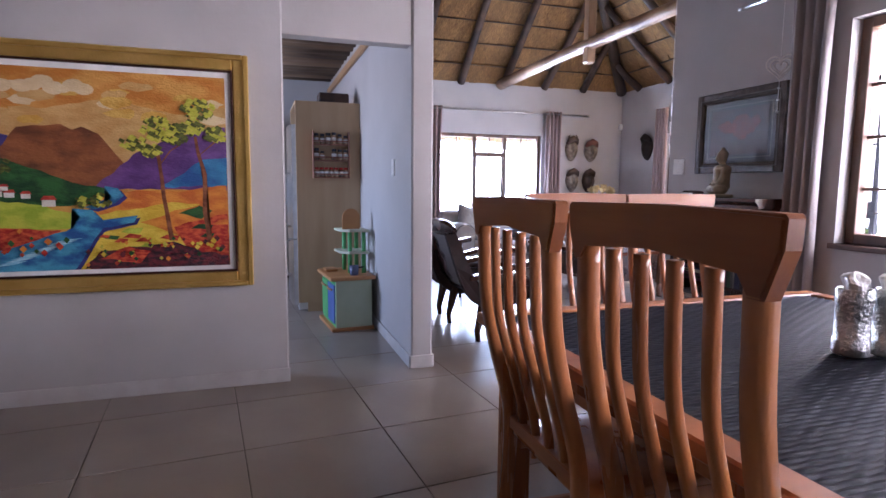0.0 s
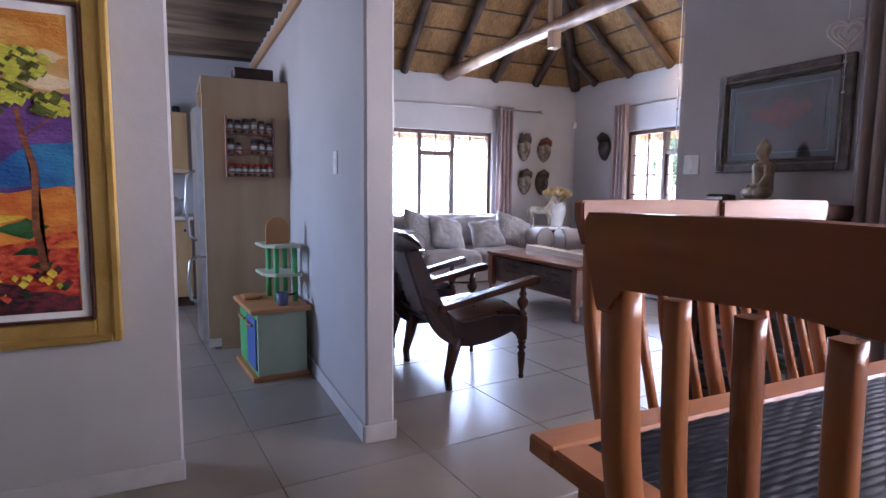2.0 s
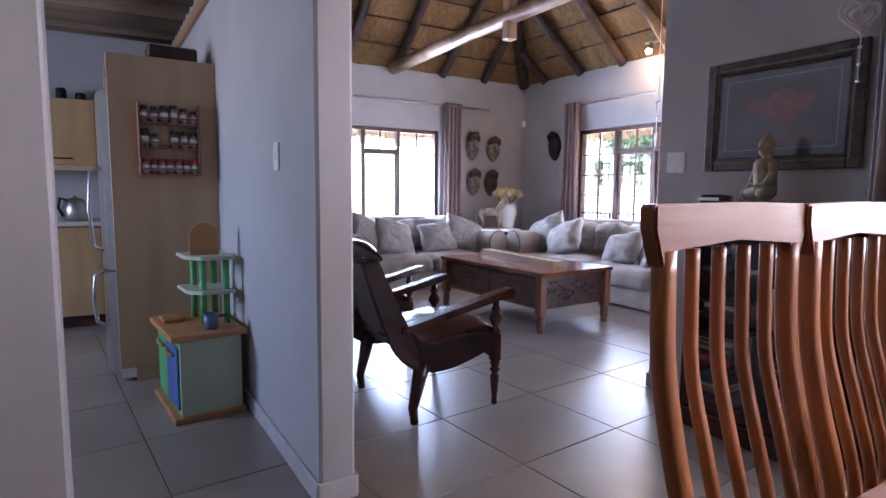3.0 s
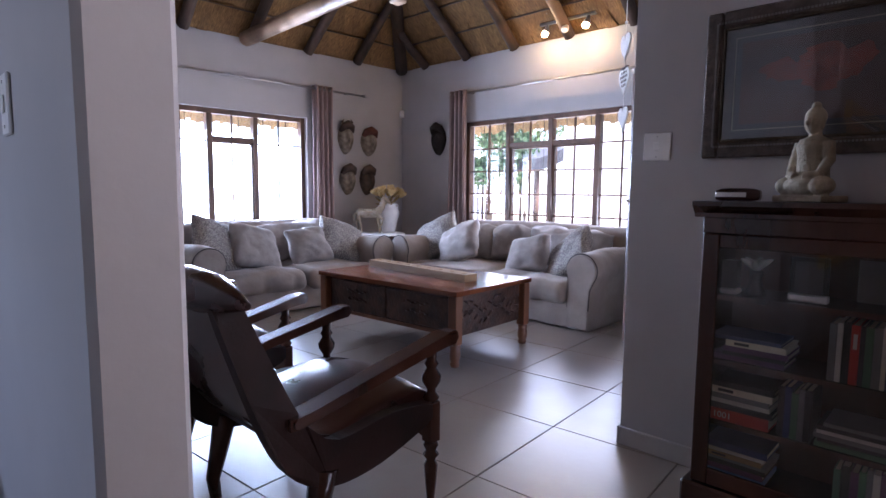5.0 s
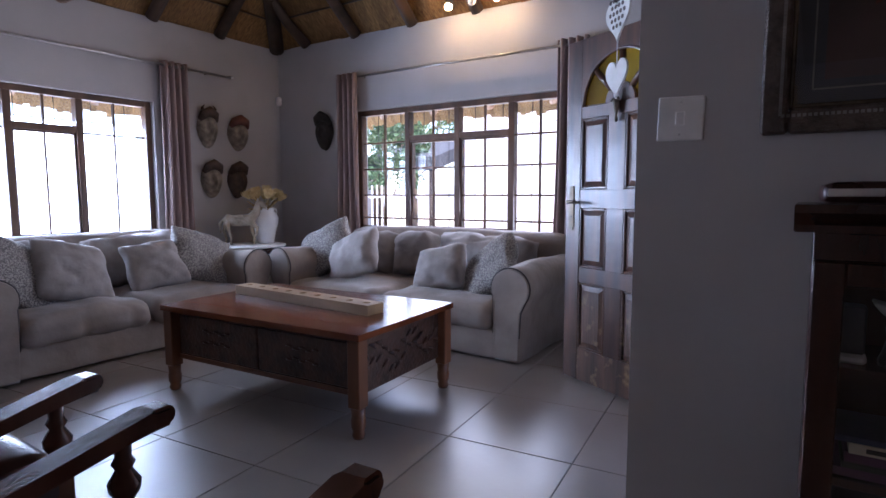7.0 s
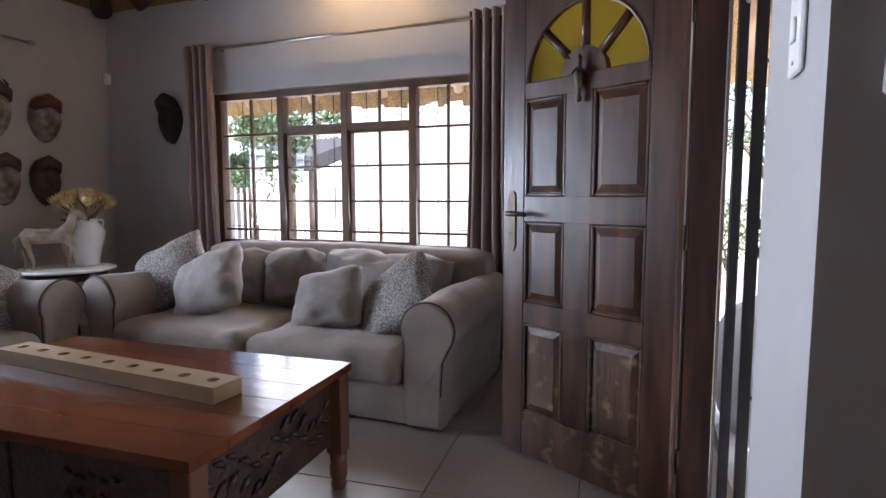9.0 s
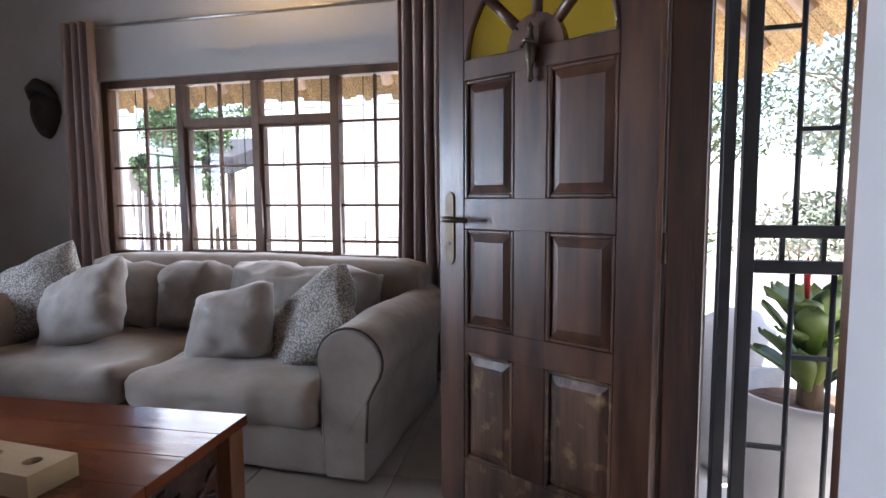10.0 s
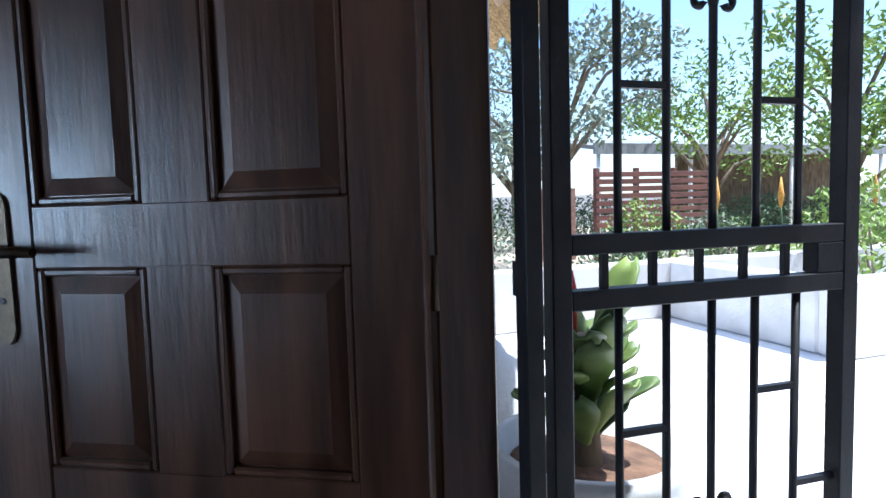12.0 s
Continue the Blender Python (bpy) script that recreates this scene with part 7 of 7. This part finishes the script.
def carport():
    """An open shelter with a shallow grey roof on posts, a dark sheet for the shade underneath, and a hedge behind it.
    """
    h = thing("carport", "open carport with a shallow grey sheet roof behind the garden", "carport", 19.5, -12.5, -0.1)
    part("roof", P([(-2.2, 2.75), (2.2, 3.45), (2.2, 3.57), (-2.2, 2.87)], "y", -8.5, 7.5), ROOFGREY, h, "grey corrugated roof")
    part("fascia", B(-2.26, -2.2, -8.5, 7.5, 2.62, 2.92), ROOFGREY, h)
    # added dark sheet in place of the shade below the roof
    part("shade_sheet", B(2.1, 2.25, -8.5, 1.0, 0, 3.4), BARK, h, "dark sheet standing in for the shade under the roof")
    for y in (-8, -4, 0, 4, 7.2):
        part("post", T([(-2.0, y, 0), (-2.0, y, 2.75)], 0.06, 8), WHITE, h)
    rng = random.Random(77)
    for k in range(5):
        y = -15.0 + 3.2 * k
        g = thing("hedge_shrub", "dark green clipped shrub under the carport edge", "shrub", 17.9, y, -0.1, 0, "hedge along the carport")
        bm = bmesh.new()
        leaves(bm, (0, 0, 0.75), (0.8, 1.6, 0.75), 1500, 0.075, rng)
        part("foliage", bm, LEAF[2], g)
        part("stem", T([(0, 0, 0), (0.05, 0.1, 0.9)], [0.05, 0.02], 6), BARK, g)


carport()


def palisade(x, y0, y1, h, gap=0.13):
    f = thing("palisade_fence", "pale steel palisade fence across the yard", "fence", x, 0, -0.035)
    pale = mat("pale_fence_paint", (0.62, 0.64, 0.66), (0.70, 0.71, 0.72), 0.5, 10)
    for z in (0.2, h - 0.25):
        part("rail", B(-0.02, 0.02, y0, y1, z, z + 0.04), pale, f)
    n = int((y1 - y0) / gap)
    for i in range(n):
        y = y0 + gap * i
        part("pale", B(-0.03, -0.021, y - 0.018, y + 0.018, 0.05, h, bevel=0.003), pale, f)


palisade(10.3, 9.3, 12.0, 1.35)
sh = thing("thatched_lapa", "dark thatched lean-to across the yard", "shelter", 12.6, 10.95, -0.1)
for y in (-0.8, 0.8):
    part("post", T([(-0.8, y, 0), (-0.8, y, 1.9)], 0.07, 8), POLE, sh)
part("roof", P([(-1.0, 1.75), (1.0, 2.3), (1.0, 2.6), (-1.0, 2.05)], "y", -1.0, 1.0), mat("old_dark_thatch", (0.02, 0.022, 0.028), (0.05, 0.052, 0.06), 0.9, 14, 0.6, 30), sh)


def planter(x, y, r, h, label):
    p = thing("planter", label, "planter", x, y, -0.03)
    part("pot", lathe(bmesh.new(), [(r * 0.62, 0), (r * 0.7, 0.02), (r * 0.95, h * 0.6), (r, h * 0.92), (r * 1.03, h), (r * 0.93, h), (r * 0.88, h * 0.86), (0.01, h * 0.85)], 0, 0, 32), CONCRETE, p)
    part("soil", lathe(bmesh.new(), [(r * 0.87, h * 0.84), (r * 0.85, h * 0.88), (0.01, h * 0.9)], 0, 0, 24), mat("dark_soil", (0.09, 0.05, 0.03), (0.18, 0.10, 0.06), 0.95, 20, 0.8, 60), p)
    return p


planter(4.78, 3.07, 0.25, 0.55, "big round concrete planter by the entrance")
al = thing("succulent", "broad-leaved green succulent growing in the planter", "plant", 4.78, 3.07, 0.445)
SUCC = mat("waxy_succulent", (0.055, 0.10, 0.022), (0.17, 0.23, 0.06), 0.42, 6, rnd=0.3)
rng = random.Random(9)
for i in range(26):
    a = i * 2.4
    ln = rng.uniform(0.11, 0.19)
    up = rng.uniform(0.8, 1.9)
    o = Vector((math.cos(a), math.sin(a), 0))
    s = Vector((-math.sin(a), math.cos(a), 0))
    base = Vector((0, 0, 0.04 + 0.012 * i)) + o * 0.02
    bm = bmesh.new()
    rows = []
    for k in range(7):
        t = k / 6
        c = base + o * ln * t + Vector((0, 0, up * ln * t - 0.35 * ln * t * t))
        wd = 0.050 * math.sin(math.pi * (0.06 + 0.86 * t ** 1.6)) + 0.004
        rows.append([bm.verts.new(c + s * wd * u + Vector((0, 0, 0.018 * u * u - 0.01 * (1 - t)))) for u in (-1, -0.4, 0.4, 1)])
    for p, q in zip(rows, rows[1:]):
        for j in range(3):
            bm.faces.new((p[j], p[j + 1], q[j + 1], q[j])).smooth = True
    lf = part("leaf", bm, SUCC, al)
    lf.modifiers.new("thick", "SOLIDIFY").thickness = 0.008
part("stem", T([(0, 0, 0), (0.02, 0.01, 0.36)], [0.045, 0.03], 8), BARK, al)
part("flower", T([(0.02, 0.02, 0.36), (0.03, 0.02, 0.48), (0.03, 0.02, 0.53)], [0.006, 0.012, 0.002], 6), mat("red_flower", (0.5, 0.03, 0.04), None, 0.6, 20), al)
u = thing("round_urn", "smooth grey rounded urn standing behind the planter", "urn", 5.38, 3.16, -0.03)
part("body", lathe(bmesh.new(), [(0.16, 0), (0.22, 0.1), (0.27, 0.3), (0.26, 0.5), (0.19, 0.63), (0.08, 0.70), (0.01, 0.715)], 0, 0, 32), CONCRETE, u)
for i, (x, y) in enumerate(((10.2, -2.6), (10.6, -4.3), (10.0, -5.6))):
    k = thing("aloe_flower", "tall aloe flower spike glowing orange in the garden", "plant", x, y, -0.1)
    part("stalk", T([(0, 0, 0), (0.05, 0, 0.8), (0.06, 0.02, 1.2)], [0.02, 0.015, 0.01], 6), LEAF[0], k)
    part("spike", T([(0.06, 0.02, 1.1), (0.06, 0.02, 1.3), (0.06, 0.02, 1.6)], [0.02, 0.05, 0.008], 8), mat("orange_aloe", (0.55, 0.20, 0.03), (0.70, 0.40, 0.06), 0.6, 30), k)
    for j in range(9):
        a = j * 0.7
        part("leaf", T([(0, 0, 0.05), (0.2 * math.cos(a), 0.2 * math.sin(a), 0.3), (0.42 * math.cos(a), 0.42 * math.sin(a), 0.42)], [0.04, 0.03, 0.004], 6, 0.4), LEAF[3], k)
struct("backdrop_wall", B(30, 30.2, -40, 40, -0.1, 1.6), PLASTER, "far pale boundary wall beyond the trees")
# added white wall that makes the outlook through the east window glare
struct("glare_wall_east", B(12.0, 12.2, 3.6, 9.55, -0.1, 2.9), GLAREWHITE, "tall white wall added for the glare beyond the east window")
struct("yard_wall_south", B(-4, 12, 12.0, 12.2, -0.1, 1.9), PLASTER, "pale yard wall behind the house")

# ---- floor tiles, one piece each ----
fl = bpy.data.objects["floor"]
TU, TV, ROT = 0.647, 0.597, math.atan2(0.084, 0.9965)
tile_mesh = mesh_of("floor_tile", B(-TU / 2 + 0.0025, TU / 2 - 0.0025, -TV / 2 + 0.0025, TV / 2 - 0.0025, -0.010, 0.0, bevel=0.0015), TILE)
cr, sr = math.cos(ROT), math.sin(ROT)
for i in range(-10, 14):
    for j in range(-11, 16):
        u, v = 3.91 + TU * (i - 6 + 0.5), 4.176 + TV * (j - 7 + 0.5)
        x, y = u * cr - v * sr, u * sr + v * cr
        inside = (-5.1 < x < 2.95 and -5.0 < y < 3.5) or (0.95 < x < 6.2 and 3.3 <= y < 8.6) or (-2.5 < x <= 0.95 and 3.3 <= y < 7.5)
        if inside:
            t = new("tile", tile_mesh)
            t.matrix_world = pose(x, y, random.uniform(-0.0006, 0.0004), 0, 0, math.degrees(ROT))
            t.parent = fl
